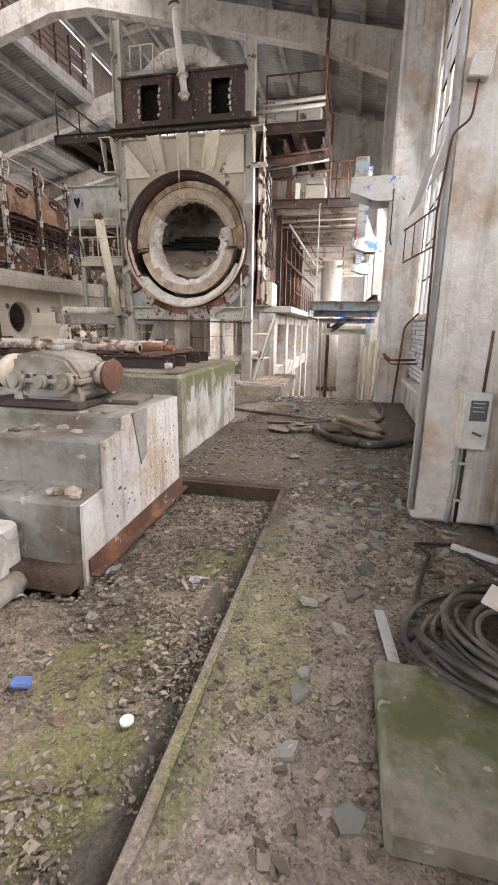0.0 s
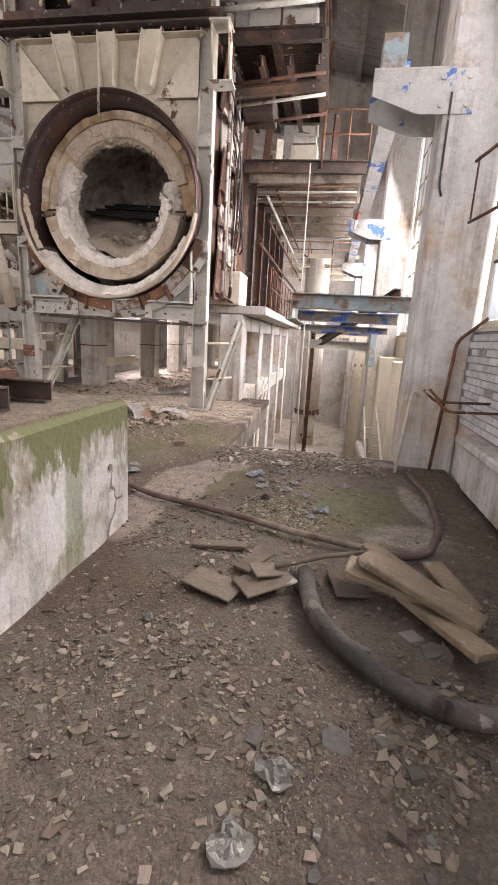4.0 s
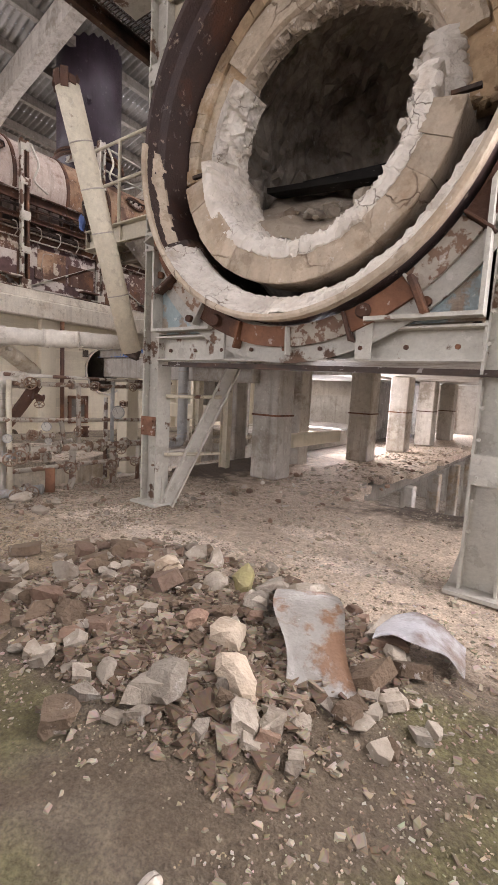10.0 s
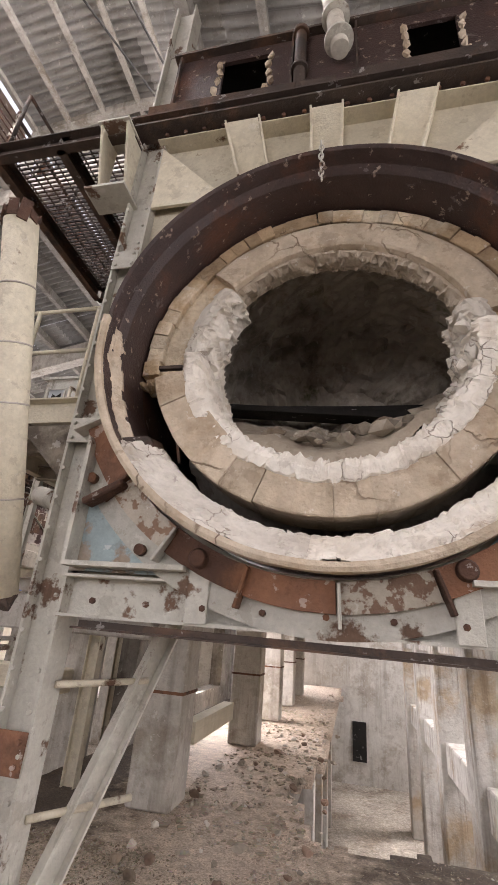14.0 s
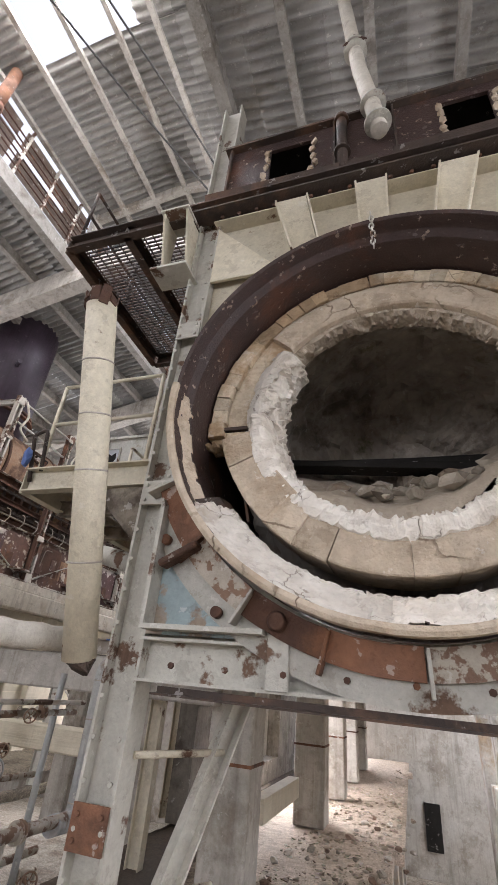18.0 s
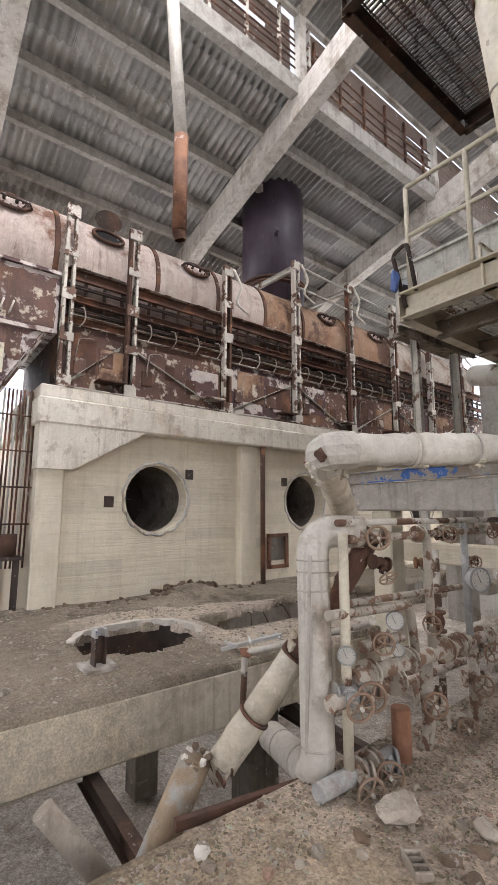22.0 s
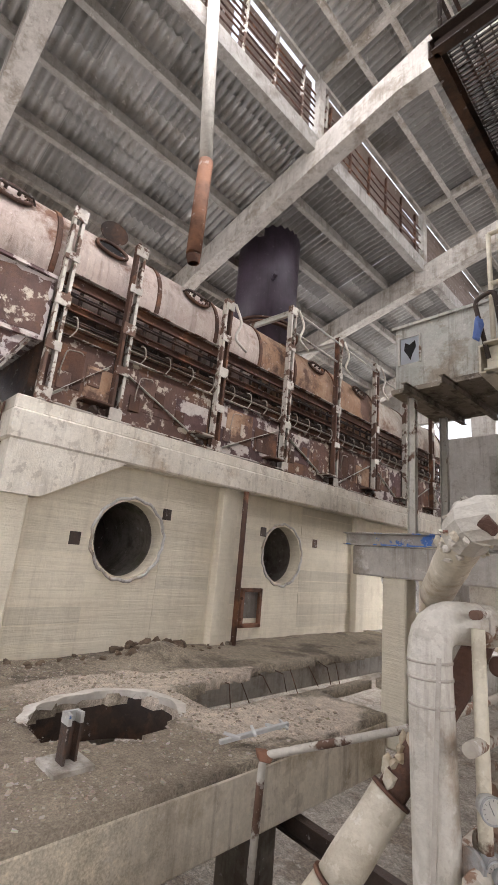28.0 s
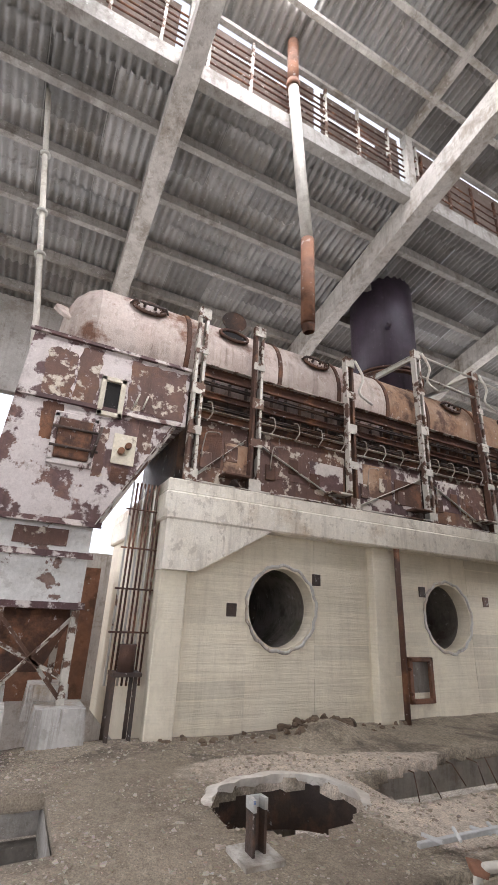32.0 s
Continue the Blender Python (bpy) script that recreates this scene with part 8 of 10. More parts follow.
for f0, f1, r0, r1 in ((0.04, 0.36, 0.095, 0.094), (0.34, 0.58, 0.1, 0.097), (0.575, 1.0, 0.094, 0.08)):
    bm = bms()
    tube(bm, [TA.lerp(TB, f0 + (f1 - f0) * k / 8) + Vector((0, 0, 0.006 * math.sin(2.3 * k + 9 * f0))) for k in range(9)], [(r0 + (r1 - r0) * k / 8) * (1 + 0.02 * math.sin(4.1 * k + 5 * f0)) for k in range(9)], 24)
    part("cladding", bm, M["white_pipe"], p)
    c, d = TA.lerp(TB, f0 + 0.01), (TB - TA).normalized()
    bm = bms()
    tube(bm, [c - d * 0.005, c + d * 0.005], r0 + 0.004, 24)
    part("band", bm, M["band"], p)
# mitred end piece, broken open at one side
bm = bms()
tube(bm, pipe_run([TA.lerp(TB, 0.12), TA, TA.lerp(TC, 0.16)], 0.1, 3), 0.11, 12, smooth=False)
part("end_piece", bm, M["white_pipe"], p, "faceted torn cladding elbow")
bm = bms()
rock(bm, TA + Vector((0.075, -0.085, -0.035)), (0.05, 0.04, 0.055), rng, True)
part("rust_hole", bm, M["rust"], p, "rusted hole in the cladding")
bm = bms()
tube(bm, [TA.lerp(TC, 0.1 + 0.9 * k / 8) for k in range(9)], [0.092 * (1 + 0.025 * math.sin(3.7 * k)) for k in range(9)], 22)
part("cladding", bm, M["peeling_lag"], p, "peeling cream cladding")
for k in range(34):
    bm = bms()
    a, f = rng.uniform(0, 6.28), rng.uniform(0.02, 0.3)
    d = (TC - TA).normalized()
    u = d.orthogonal().normalized()
    rock(bm, TA.lerp(TC, f) + (u * math.cos(a) + d.cross(u) * math.sin(a)) * 0.1, (rng.uniform(0.015, 0.04), rng.uniform(0.015, 0.04), rng.uniform(0.015, 0.035)), rng)
    part("torn_lagging", bm, M["crust"] if k % 3 else M["peeling_lag"], p, "crumbling white insulation")
for k in range(12):
    bm = bms()
    a, f = rng.uniform(2.8, 5.6), rng.choice((0.35, 0.58, 0.59)) + rng.uniform(-0.015, 0.03)
    d = (TB - TA).normalized()
    u = Vector((0, 0, 1))
    w = d.cross(u).normalized()
    rock(bm, TA.lerp(TB, f) + (w * math.cos(a) + u * math.sin(a)) * 0.104, (0.03, 0.03, 0.018), rng)
    part("torn_lagging", bm, M["peeling_lag"], p)
p = clad("lagged_pipe", "upright white lagged pipe with banded cladding", [(-7.74, 11.76, 1.4), (-7.93, 11.5, 1.41), (-7.87, 11.46, 0.02), (-8.6, 11.72, -0.1)], 0.1, "white_pipe", ((0, 0.2), (1, 0.13), (1, 0.18), (1, 0.26), (1, 0.88), (2, 0.3), (2, 0.7)), 0.16)
bm = bms()
box(bm, (-7.85, 11.372, 0.72), (0.02, 0.008, 1.1), (0, 2.4, 12))
part("seam", bm, M["band"], p)
DG = [Vector(q) for q in ((-8.42, 11.17, -0.03), (-8.12, 11.53, 0.62), (-7.9, 11.8, 1.1), (-7.8, 11.95, 1.4))]
p = thing("lagged_pipe", "slanting pipe with torn peeling cream lagging", "pipe", DG[0])
bm = bms()
tube(bm, pipe_run([DG[0].lerp(DG[1], 0.1)] + DG[1:], 0.15, 5), 0.07, 18)
part("bare_pipe", bm, M["rust"], p, "bare rusty brown pipe")
for f0, f1, r in ((0.0, 0.42, 0.1), (0.43, 0.98, 0.092)):
    bm = bms()
    tube(bm, [DG[0].lerp(DG[1], f0 + (f1 - f0) * k / 6) for k in range(7)], [r * (1 + 0.03 * math.sin(5 * k + 9 * f0)) for k in range(7)], 22)
    part("cladding", bm, M["peeling_lag"], p, "peeling cream cladding")
    c, d = DG[0].lerp(DG[1], f1), (DG[1] - DG[0]).normalized()
    bm = bms()
    tube(bm, [c - d * 0.012, c + d * 0.004], r + 0.006, 22)
    part("band", bm, M["rust"], p)
# strips of lagging left on the bare upper length and hanging from the broken end
for k in range(16):
    c, a = DG[1].lerp(DG[2], 0.05 + 0.055 * k), rng.uniform(2.6, 4.6)
    d = (DG[2] - DG[1]).normalized()
    u = d.orthogonal().normalized()
    w = d.cross(u)
    o = u * math.cos(a) + w * math.sin(a)
    bm = bms()
    rock(bm, c + o * 0.07, (rng.uniform(0.02, 0.04), rng.uniform(0.02, 0.04), rng.uniform(0.03, 0.07)), rng)
    part("torn_lagging", bm, M["peeling_lag"], p)
for k in range(14):
    bm = bms()
    a = 0.45 * k
    box(bm, DG[0] + Vector((0.09 * math.cos(a), 0.07 * math.sin(a), 0.05 * math.sin(a) - 0.02)), (rng.uniform(0.02, 0.05), 0.008, rng.uniform(0.05, 0.14)), (rng.uniform(-30, 30), 25, math.degrees(a)), 0.002)
    part("torn_lagging", bm, M["rust"] if k % 3 == 0 else M["peeling_lag"], p)
p = clad("lagged_pipe", "blue-white pipe stub sinking below the slab", [(-8.5, 11.02, 0.0), (-8.6, 10.75, -0.6), (-8.75, 10.35, -1.5)], 0.1, "pipe_blue", (), 0.1)
for k in range(12):
    bm = bms()
    a = 0.52 * k
    rock(bm, (-8.5 + 0.085 * math.cos(a), 11.02 + 0.085 * math.sin(a), 0.01 + 0.02 * math.sin(3 * a)), (0.03, 0.03, 0.03), rng)
    part("torn_lagging", bm, M["clod"] if k % 3 else M["crust"], p, "crumbling packing at the open end")
p = clad("lagged_pipe", "grey pipe with an elbow by the valve rack", [(-6.6, 14.52, 1.84), (-7.8, 14.45, 1.86), (-7.79, 14.45, 0.47), (-7.74, 14.05, 0.5)], 0.085, "grey_pipe", ((0, 0.2), (0, 0.8), (1, 0.14), (1, 0.4), (1, 0.9)), 0.15)
p = clad("broken_duct", "cream round duct leaning against the kiln frame", [(-6.72, 12.5, 1.8), (-6.64, 11.62, 4.2)], 0.115, "cream_steel", ((0, 0.25), (0, 0.5), (0, 0.66), (0, 0.82)), 0.1)
bm = bms()
for k in range(9):
    a = k * 0.7
    box(bm, (-6.64 + 0.11 * math.cos(a), 11.6 + 0.1 * math.sin(a), 4.22), (0.07, 0.012, 0.08 + 0.04 * (k % 3)), (rng.uniform(-15, 15), 0, math.degrees(a) + 90))
part("torn_rim", bm, M["rust"], p, "torn rusty rim")
bm = bms()
rock(bm, (-6.7, 12.5, 1.78), (0.17, 0.14, 0.1), rng, True)
part("collar", bm, M["dark_steel"], p)

rack = thing("valve_rack", "rack of rusty steam pipes in front of the boiler", "pipework", (MX, 12.6, 0))
for pts, r, m in (([(MX, 11.5, 1.46), (MX, 14.1, 1.46)], 0.022, "buckstay"), ([(MX, 11.6, 1.36), (MX, 14.0, 1.38)], 0.028, "valve"), ([(MX, 11.4, 0.94), (MX, 12.2, 0.91), (MX, 12.25, 0.6)], 0.03, "valve"),
                  ([(MX, 11.6, 0.56), (MX, 14.2, 0.53)], 0.05, "valve"), ([(MX, 12.45, 1.36), (MX, 12.45, 0.58)], 0.03, "valve"), ([(MX, 12.98, 1.44), (MX, 12.98, 0.5)], 0.028, "grey_pipe"),
                  ([(MX - 0.05, 13.75, 1.7), (MX - 0.05, 13.75, 0.0)], 0.03, "grey_pipe"), ([(MX, 11.55, 1.4), (MX, 11.55, 0.0)], 0.03, "cream_steel"), ([(MX, 12.36, 0.5), (MX, 12.36, 0.1), (MX, 12.3, -0.02)], 0.045, "valve"),
                  ([(MX, 13.0, 0.5), (MX, 13.0, -0.02)], 0.045, "valve"), ([(MX, 13.45, 0.5), (MX, 13.45, -0.02)], 0.03, "buckstay"), ([(MX, 11.3, 0.06), (MX, 11.95, 0.06)], 0.05, "grey_pipe"),
                  ([(MX, 12.05, 0.3), (MX, 12.05, -0.02)], 0.06, "orange_rust"), ([(MX, 11.7, 0.72), (MX, 12.1, 0.72)], 0.035, "valve"), ([(MX, 11.4, 0.47), (MX, 11.9, 0.47)], 0.045, "valve"),
                  ([(MX - 0.3, 11.8, 0.9), (MX - 0.3, 14.0, 0.85)], 0.026, "valve"), ([(MX - 0.3, 11.6, 0.25), (MX - 0.3, 14.3, 0.25)], 0.034, "valve"), ([(MX - 0.32, 13.1, 1.2), (MX - 0.32, 13.1, 0.0)], 0.03, "buckstay")):
    bm = bms()
    tube(bm, pipe_run(pts, 0.06, 4), r, 10)
    part("pipe", bm, M[m], rack)
for y, z in ((11.75, 0.56), (12.15, 0.56), (12.6, 0.55), (12.8, 0.55), (13.2, 0.55), (13.6, 0.54), (11.7, 1.37), (12.35, 1.37), (12.7, 1.37), (13.5, 1.38), (11.6, 0.06), (11.75, 0.06), (12.0, 0.47)):
    bm = bms()
    for o in (-0.02, 0.02):
        tube(bm, [(MX, y + o - 0.01, z), (MX, y + o + 0.01, z)], 0.085 if z < 1 else 0.06, 14)
    part("flange", bm, M["valve"], rack)


def make_valve(at, d, s, mat):
    """A globe valve: body, bonnet, stem and a spoked handwheel; d is the way the stem points."""
    s = s * 0.62
    v = thing("valve", "rusty globe valve with a spoked handwheel", "valve", at, "valves of the rack")
    A, D = Vector(at), Vector(d).normalized()
    U = Vector((0, 1, 0)) if abs(D.y) < 0.8 else Vector((0, 0, 1))
    W = D.cross(U).normalized()
    U = W.cross(D)
    bm = bms()
    tube(bm, [A - U * 0.09 * s, A - U * 0.05 * s, A, A + U * 0.05 * s, A + U * 0.09 * s], [0.045 * s, 0.06 * s, 0.075 * s, 0.06 * s, 0.045 * s], 12)
    part("body", bm, M[mat], v)
    for k in (-1, 1):
        bm = bms()
        tube(bm, [A + U * k * 0.09 * s, A + U * k * 0.115 * s], 0.085 * s, 14)
        part("flange", bm, M[mat], v)
    bm = bms()
    tube(bm, [A, A + D * 0.09 * s, A + D * 0.1 * s, A + D * 0.13 * s], [0.05 * s, 0.045 * s, 0.06 * s, 0.04 * s], 12)
    part("bonnet", bm, M[mat], v)
    bm = bms()
    tube(bm, [A + D * 0.12 * s, A + D * 0.26 * s], 0.014 * s, 8)
    part("stem", bm, M["grey_steel"], v)
    C = A + D * 0.22 * s
    bm = bms()
    n = 22
    pts = [C + (U * math.cos(a) + W * math.sin(a)) * 0.1 * s for a in (2 * math.pi * j / n for j in range(n + 1))]
    tube(bm, pts, 0.012 * s, 8, False)
    for j in range(5):
        a = 2 * math.pi * j / 5
        tube(bm, [C, C + (U * math.cos(a) + W * math.sin(a)) * 0.1 * s], 0.008 * s, 6)
    tube(bm, [C - D * 0.015 * s, C + D * 0.015 * s], 0.024 * s, 10)
    part("handwheel", bm, M["wheel"], v, "pale rusty spoked handwheel")
    return v


F1, F2 = (0.75, -0.65, 0), (0.9, -0.4, -0.1)
for at, d, s, mat in (((MX, 11.84, 1.37), F1, 1.1, "valve"), ((MX, 11.9, 1.2), (0.5, -0.2, -0.5), 0.9, "rust"), ((MX, 11.72, 0.5), F1, 1.25, "valve"), ((MX, 11.86, 0.75), F1, 1.0, "valve"), ((MX, 11.55, 0.5), F2, 1.2, "grey_pipe"),
                      ((MX, 12.36, 0.3), F1, 1.2, "valve"), ((MX, 11.86, 0.05), F1, 1.2, "grey_pipe"), ((MX, 11.62, 0.06), F2, 1.2, "valve"), ((MX, 13.0, 0.27), F1, 1.15, "valve"), ((MX, 13.1, 0.5), F2, 1.1, "valve"),
                      ((MX, 13.4, 0.28), F1, 1.0, "valve"), ((MX, 13.85, 0.22), F1, 1.0, "valve"), ((MX, 12.75, 0.05), F1, 1.1, "valve"), ((MX, 12.7, 1.36), F1, 0.9, "rust"), ((MX, 13.3, 1.38), F2, 0.85, "valve"),
                      ((MX - 0.1, 12.55, 1.15), F1, 0.8, "rust"), ((MX - 0.1, 13.25, 1.12), F1, 0.8, "rust"), ((MX, 12.55, 0.75), (0.2, -0.9, 0), 1.0, "rust")):
    make_valve(at, d, s, mat)
gauges = (((MX + 0.1, 13.0, 1.01), 0.088), ((MX + 0.04, 11.98, 0.84), 0.055), ((MX + 0.04, 12.0, 0.66), 0.04), ((MX + 0.05, 11.5, 0.72), 0.05), ((MX + 0.05, 11.52, 0.5), 0.045))
for at, r in gauges:
    g = thing("pressure_gauge", "round white pressure gauge with a dirty dial", "gauge", at, "gauges of the rack")
    A, D = Vector(at), Vector((0.72, -0.69, 0) if r < 0.08 else (0.93, -0.36, 0)).normalized()
    bm = bms()
    tube(bm, [A - D * r * 1.35, A - D * r * 1.1, A - D * r * 0.3, A], [r * 0.5, r * 0.9, r * 0.97, r], 26)
    part("case", bm, M["plastic_white"], g)
    bm = bms()
    n = 28
    U = Vector((0, 0, 1))
    W = D.cross(U)
    tube(bm, [A + (U * math.cos(a) + W * math.sin(a)) * r for a in (2 * math.pi * j / n for j in range(n + 1))], r * 0.09, 8, False)
    part("bezel", bm, M["grey_pipe"], g)
    bm = bms()
    q = [bm.verts.new(A + D * 0.003 + (U * math.cos(a) + W * math.sin(a)) * r * 0.9) for a in (2 * math.pi * j / n for j in range(n))]
    bm.faces.new(q)
    dl = part("dial", bm, M["dial"], g)
    bm = bms()
    tube(bm, [A + D * 0.007 - U * r * 0.25, A + D * 0.007 + (U * 0.6 + W * 0.4) * r], r * 0.03, 5)
    part("needle", bm, M["plastic_dark"], dl)
    bm = bms()
    for j in range(11):
        a = radians(-135 + 27 * j)
        d = U * math.cos(a) + W * math.sin(a)
        tube(bm, [A + D * 0.005 + d * r * 0.7, A + D * 0.005 + d * r * 0.84], r * 0.022, 4)
    part("tick_marks", bm, M["plastic_dark"], dl)
    bm = bms()
    tube(bm, [A - D * r, A - D * (r + 0.06) + Vector((0, 0, -0.02))], 0.016, 8)
    part("stem", bm, M["valve"], g)
# sheet scrap and rail by the gap
rp = thing("stub_rail", "rusty pipe stub rail hanging over the gap", "rail", (-9.6, 12.3, 0.1))
bm = bms()
tube(bm, pipe_run([(-8.6, 12.9, 0.52), (-9.5, 12.15, 0.18), (-9.52, 12.12, -0.75)], 0.06, 4), 0.03, 10)
part("pipe", bm, M["buckstay"], rp)
bm = bms()
rock(bm, (-9.5, 12.15, 0.18), (0.1, 0.07, 0.05), rng)
part("rust_lump", bm, M["orange_rust"], rp)
flt = thing("broken_lamp_holder", "broken white fluorescent lamp holder on the slab", "lamp holder", (-10.1, 12.7, 0.02))
bm = bms()
box(bm, (-10.1, 12.7, 0.06), (0.04, 0.75, 0.04), (6, 0, -14), 0.006)
part("rail", bm, M["plastic_white"], flt)
for k, (dy, a) in enumerate(((-0.3, 40), (-0.05, -30), (0.2, 50), (0.33, -20))):
    bm = bms()
    box(bm, (-10.1 + 0.02 * k, 12.7 + dy, 0.09), (0.16, 0.025, 0.025), (0, 10, a), 0.005)
    part("clip", bm, M["plastic_white"], flt)
bp = thing("blue_stub_post", "cut steel stub post with flaking blue paint", "post", (-10.6, 11.1, -0.02))
bm = bms()
prism(bm, [(-10.62, 11.05), (-10.5, 11.05), (-10.5, 11.07), (-10.6, 11.08), (-10.6, 11.15), (-10.53, 11.16), (-10.53, 11.18), (-10.62, 11.17)], 'z', -0.02, 0.33)
part("shaft", bm, M["dark_steel"], bp, "dark rusty shaft")
bm = bms()
prism(bm, [(-10.624, 11.046), (-10.496, 11.046), (-10.496, 11.074), (-10.596, 11.084), (-10.596, 11.146), (-10.526, 11.156), (-10.526, 11.184), (-10.624, 11.174)], 'z', 0.27, 0.345)
part("painted_top", bm, M["blue_white"], bp, "blue painted top")
bm = bms()
span(bm, -10.74, -10.4, 10.95, 11.27, -0.03, 0.005)
part("base_plate", bm, M["concrete"], bp)

# ---- beam, column and cabin behind the rack ----
bm = bms()
span(bm, -10.4, -6.55, 14.72, 15.05, 1.53, 1.92, 0.02)
setting("wall_cross_beam", bm, M["concrete"], "pale concrete cross beam over the rack")
bm = bms()
beam(bm, (-10.5, 14.68, 2.0), (-6.6, 14.68, 2.03), 0.16, 0.1, 0.014, "C", (0, 0, 1))
lone("blue_channel", bm, M["blue"], "chipped blue and white steel channel on the beam", "beam", (-8.3, 14.68, 2.0))
bm = bms()
span(bm, -9.96, -9.64, 14.74, 15.04, -0.4, 1.53, 0.02)
setting("wall_rack_column", bm, M["cream_wall"], "pale square concrete column")
for x, y in ((-8.3, 16.5), (-8.9, 18.8), (-10.2, 17.6), (-11.2, 20.5), (-7.0, 16.9)):
    bm = bms()
    span(bm, x - 0.2, x + 0.2, y - 0.2, y + 0.2, -0.4, 2.0, 0.02)
    setting("wall_inner_post", bm, M["concrete"], "grey concrete post in the dim bay")
bm = bms()
span(bm, -13.0, -6.8, 19.5, 27, 1.9, 2.15)
setting("ceiling_inner_bay", bm, M["dark_conc"], "dim slab over the inner bay")
bm = bms()
span(bm, -13.5, -11.4, 24.5, 24.8, -0.4, 1.9)
span(bm, -9.2, -8.0, 24.5, 24.8, -0.4, 1.9)
span(bm, -11.4, -9.2, 24.5, 24.8, 1.35, 1.9)
span(bm, -11.4, -9.2, 24.5, 24.8, -0.4, 0.1)
setting("wall_inner_bay", bm, M["plaster"], "pale wall at the end of the inner bay")
bm = bms()
span(bm, -10.3, -8.2, 15.8, 16.1, 0.75, 1.05, 0.02)
setting("wall_inner_rail", bm, M["cream_wall"], "pale concrete rail in the inner bay")
cab = thing("control_cabin", "stained pale sheet-metal cabin with a broken window", "cabin", (-10.2, 18.4, 5.3))
for x0, x1, y0, y1, z0, z1 in ((-11.22, -11.12, 17.5, 17.55, 5.3, 6.7), (-10.7, -8.0, 17.5, 17.55, 5.3, 6.7), (-11.12, -10.7, 17.5, 17.55, 5.3, 5.85), (-11.12, -10.7, 17.5, 17.55, 6.45, 6.7), (-11.22, -11.17, 17.553, 19.6, 5.3, 6.7), (-8.0, -7.95, 17.5, 19.6, 5.3, 6.7)):
    bm = bms()
    span(bm, x0, x1, y0, y1, z0, z1)
    part("wall_sheet", bm, M["cabin"], cab)
bm = bms()
span(bm, -11.3, -7.9, 17.45, 19.65, 6.7, 6.76)
part("roof", bm, M["cabin"], cab)
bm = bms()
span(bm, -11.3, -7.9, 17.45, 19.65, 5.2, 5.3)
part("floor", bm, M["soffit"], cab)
bm = bms()
span(bm, -11.12, -10.7, 17.515, 17.52, 5.85, 6.45)
part("pane", bm, M["pane"], cab, "broken dusty pane")
# black outline on the pane paints the dark behind the break
bm = bms()
q = [bm.verts.new(v) for v in ((-11.02, 17.508, 6.35), (-10.92, 17.508, 6.28), (-10.8, 17.508, 6.36), (-10.78, 17.508, 6.2), (-10.86, 17.508, 6.05), (-10.9, 17.508, 5.92), (-10.97, 17.508, 6.05), (-11.05, 17.508, 6.18))]
bm.faces.new(q)
part("broken_hole", bm, M["black"], cab)
for x in (-11.14, -10.68):
    bm = bms()
    span(bm, x - 0.02, x + 0.02, 17.46, 17.5, 5.83, 6.47)
    part("window_frame", bm, M["grey_steel"], cab)
for x in (-11.0, -8.2):
    for y in (17.8, 19.4):
        bm = bms()
        beam(bm, (x, y, 2.15 if y > 19 else -0.05), (x, y, 5.2), 0.16, 0.12, 0.012, "I", (1, 0, 0))
        part("leg", bm, M["grey_steel"], cab)
for k in range(4):
    bm = bms()
    beam(bm, (-10.6 + 0.7 * k, 16.6, 4.95), (-10.6 + 0.7 * k, 19.6, 5.1), 0.16, 0.1)
    part("floor_beam", bm, M["soffit"], cab)
# dim ducts and chutes between cabin and kiln
dk = thing("dark_duct", "dark dented steel ducts under the side platform", "duct", (-7.6, 15.5, 2.2))
bm = bms()
span(bm, -8.1, -6.9, 15.6, 16.4, 2.3, 3.1, 0.04)
part("box_duct", bm, M["dark_steel"], dk)
bm = bms()
tube(bm, pipe_run([(-8.6, 16.6, 4.4), (-7.9, 15.8, 3.9), (-7.2, 15.3, 3.0)], 0.3, 5), 0.28, 18)
part("round_duct", bm, M["dark_steel"], dk)
bm = bms()
tube(bm, [(-8.3, 14.6, 3.1), (-7.6, 14.3, 2.9)], 0.12, 12)
part("ribbed_pipe", bm, M["grey_steel"], dk)
for x in (-8.15, -7.45):
    bm = bms()
    beam(bm, (x, 15.2, 0.0), (x, 15.2, 3.2), 0.16, 0.12, 0.012, "I", (1, 0, 0))
    part("leg", bm, M["cream_steel"], dk)
for y in (13.3, 14.1, 15.2, 16.0):
    bm = bms()
    beam(bm, (-8.0, y, 3.22), (-6.5, y, 3.22), 0.16, 0.08)
    part("joist", bm, M["soffit"], dk)
hp2 = thing("dust_hopper", "sooty dark steel hopper with an open hatch behind the platform", "hopper", (-7.6, 17.0, 2.15))
bm = bms()
prism(bm, [(-9.0, 4.7), (-6.5, 4.7), (-6.5, 2.9), (-6.9, 2.2), (-8.2, 2.2), (-8.7, 3.0)], 'y', 16.9, 18.4)
part("body", bm, M["dark_steel"], hp2)
for z in (2.95, 3.8, 4.65):
    bm = bms()
    beam(bm, (-8.9, 16.86, z), (-6.5, 16.86, z), 0.1, 0.06, 0.012, "L")
    part("stiffener", bm, M["soffit"], hp2)
for x in (-8.1, -7.1):
    bm = bms()
    beam(bm, (x, 17.2, 0.0), (x, 17.2, 2.4), 0.16, 0.12, 0.012, "I", (1, 0, 0))
    part("leg", bm, M["cream_steel"], hp2)
bl = lone("blue_bag", (lambda b: (rock(b, (-8.02, 12.68, 3.55), (0.06, 0.05, 0.13), rng, True), b)[1])(bms()), M["blue_plastic"], "small blue bag hanging on the platform corner", "bag", (-8.02, 12.68, 3.4))
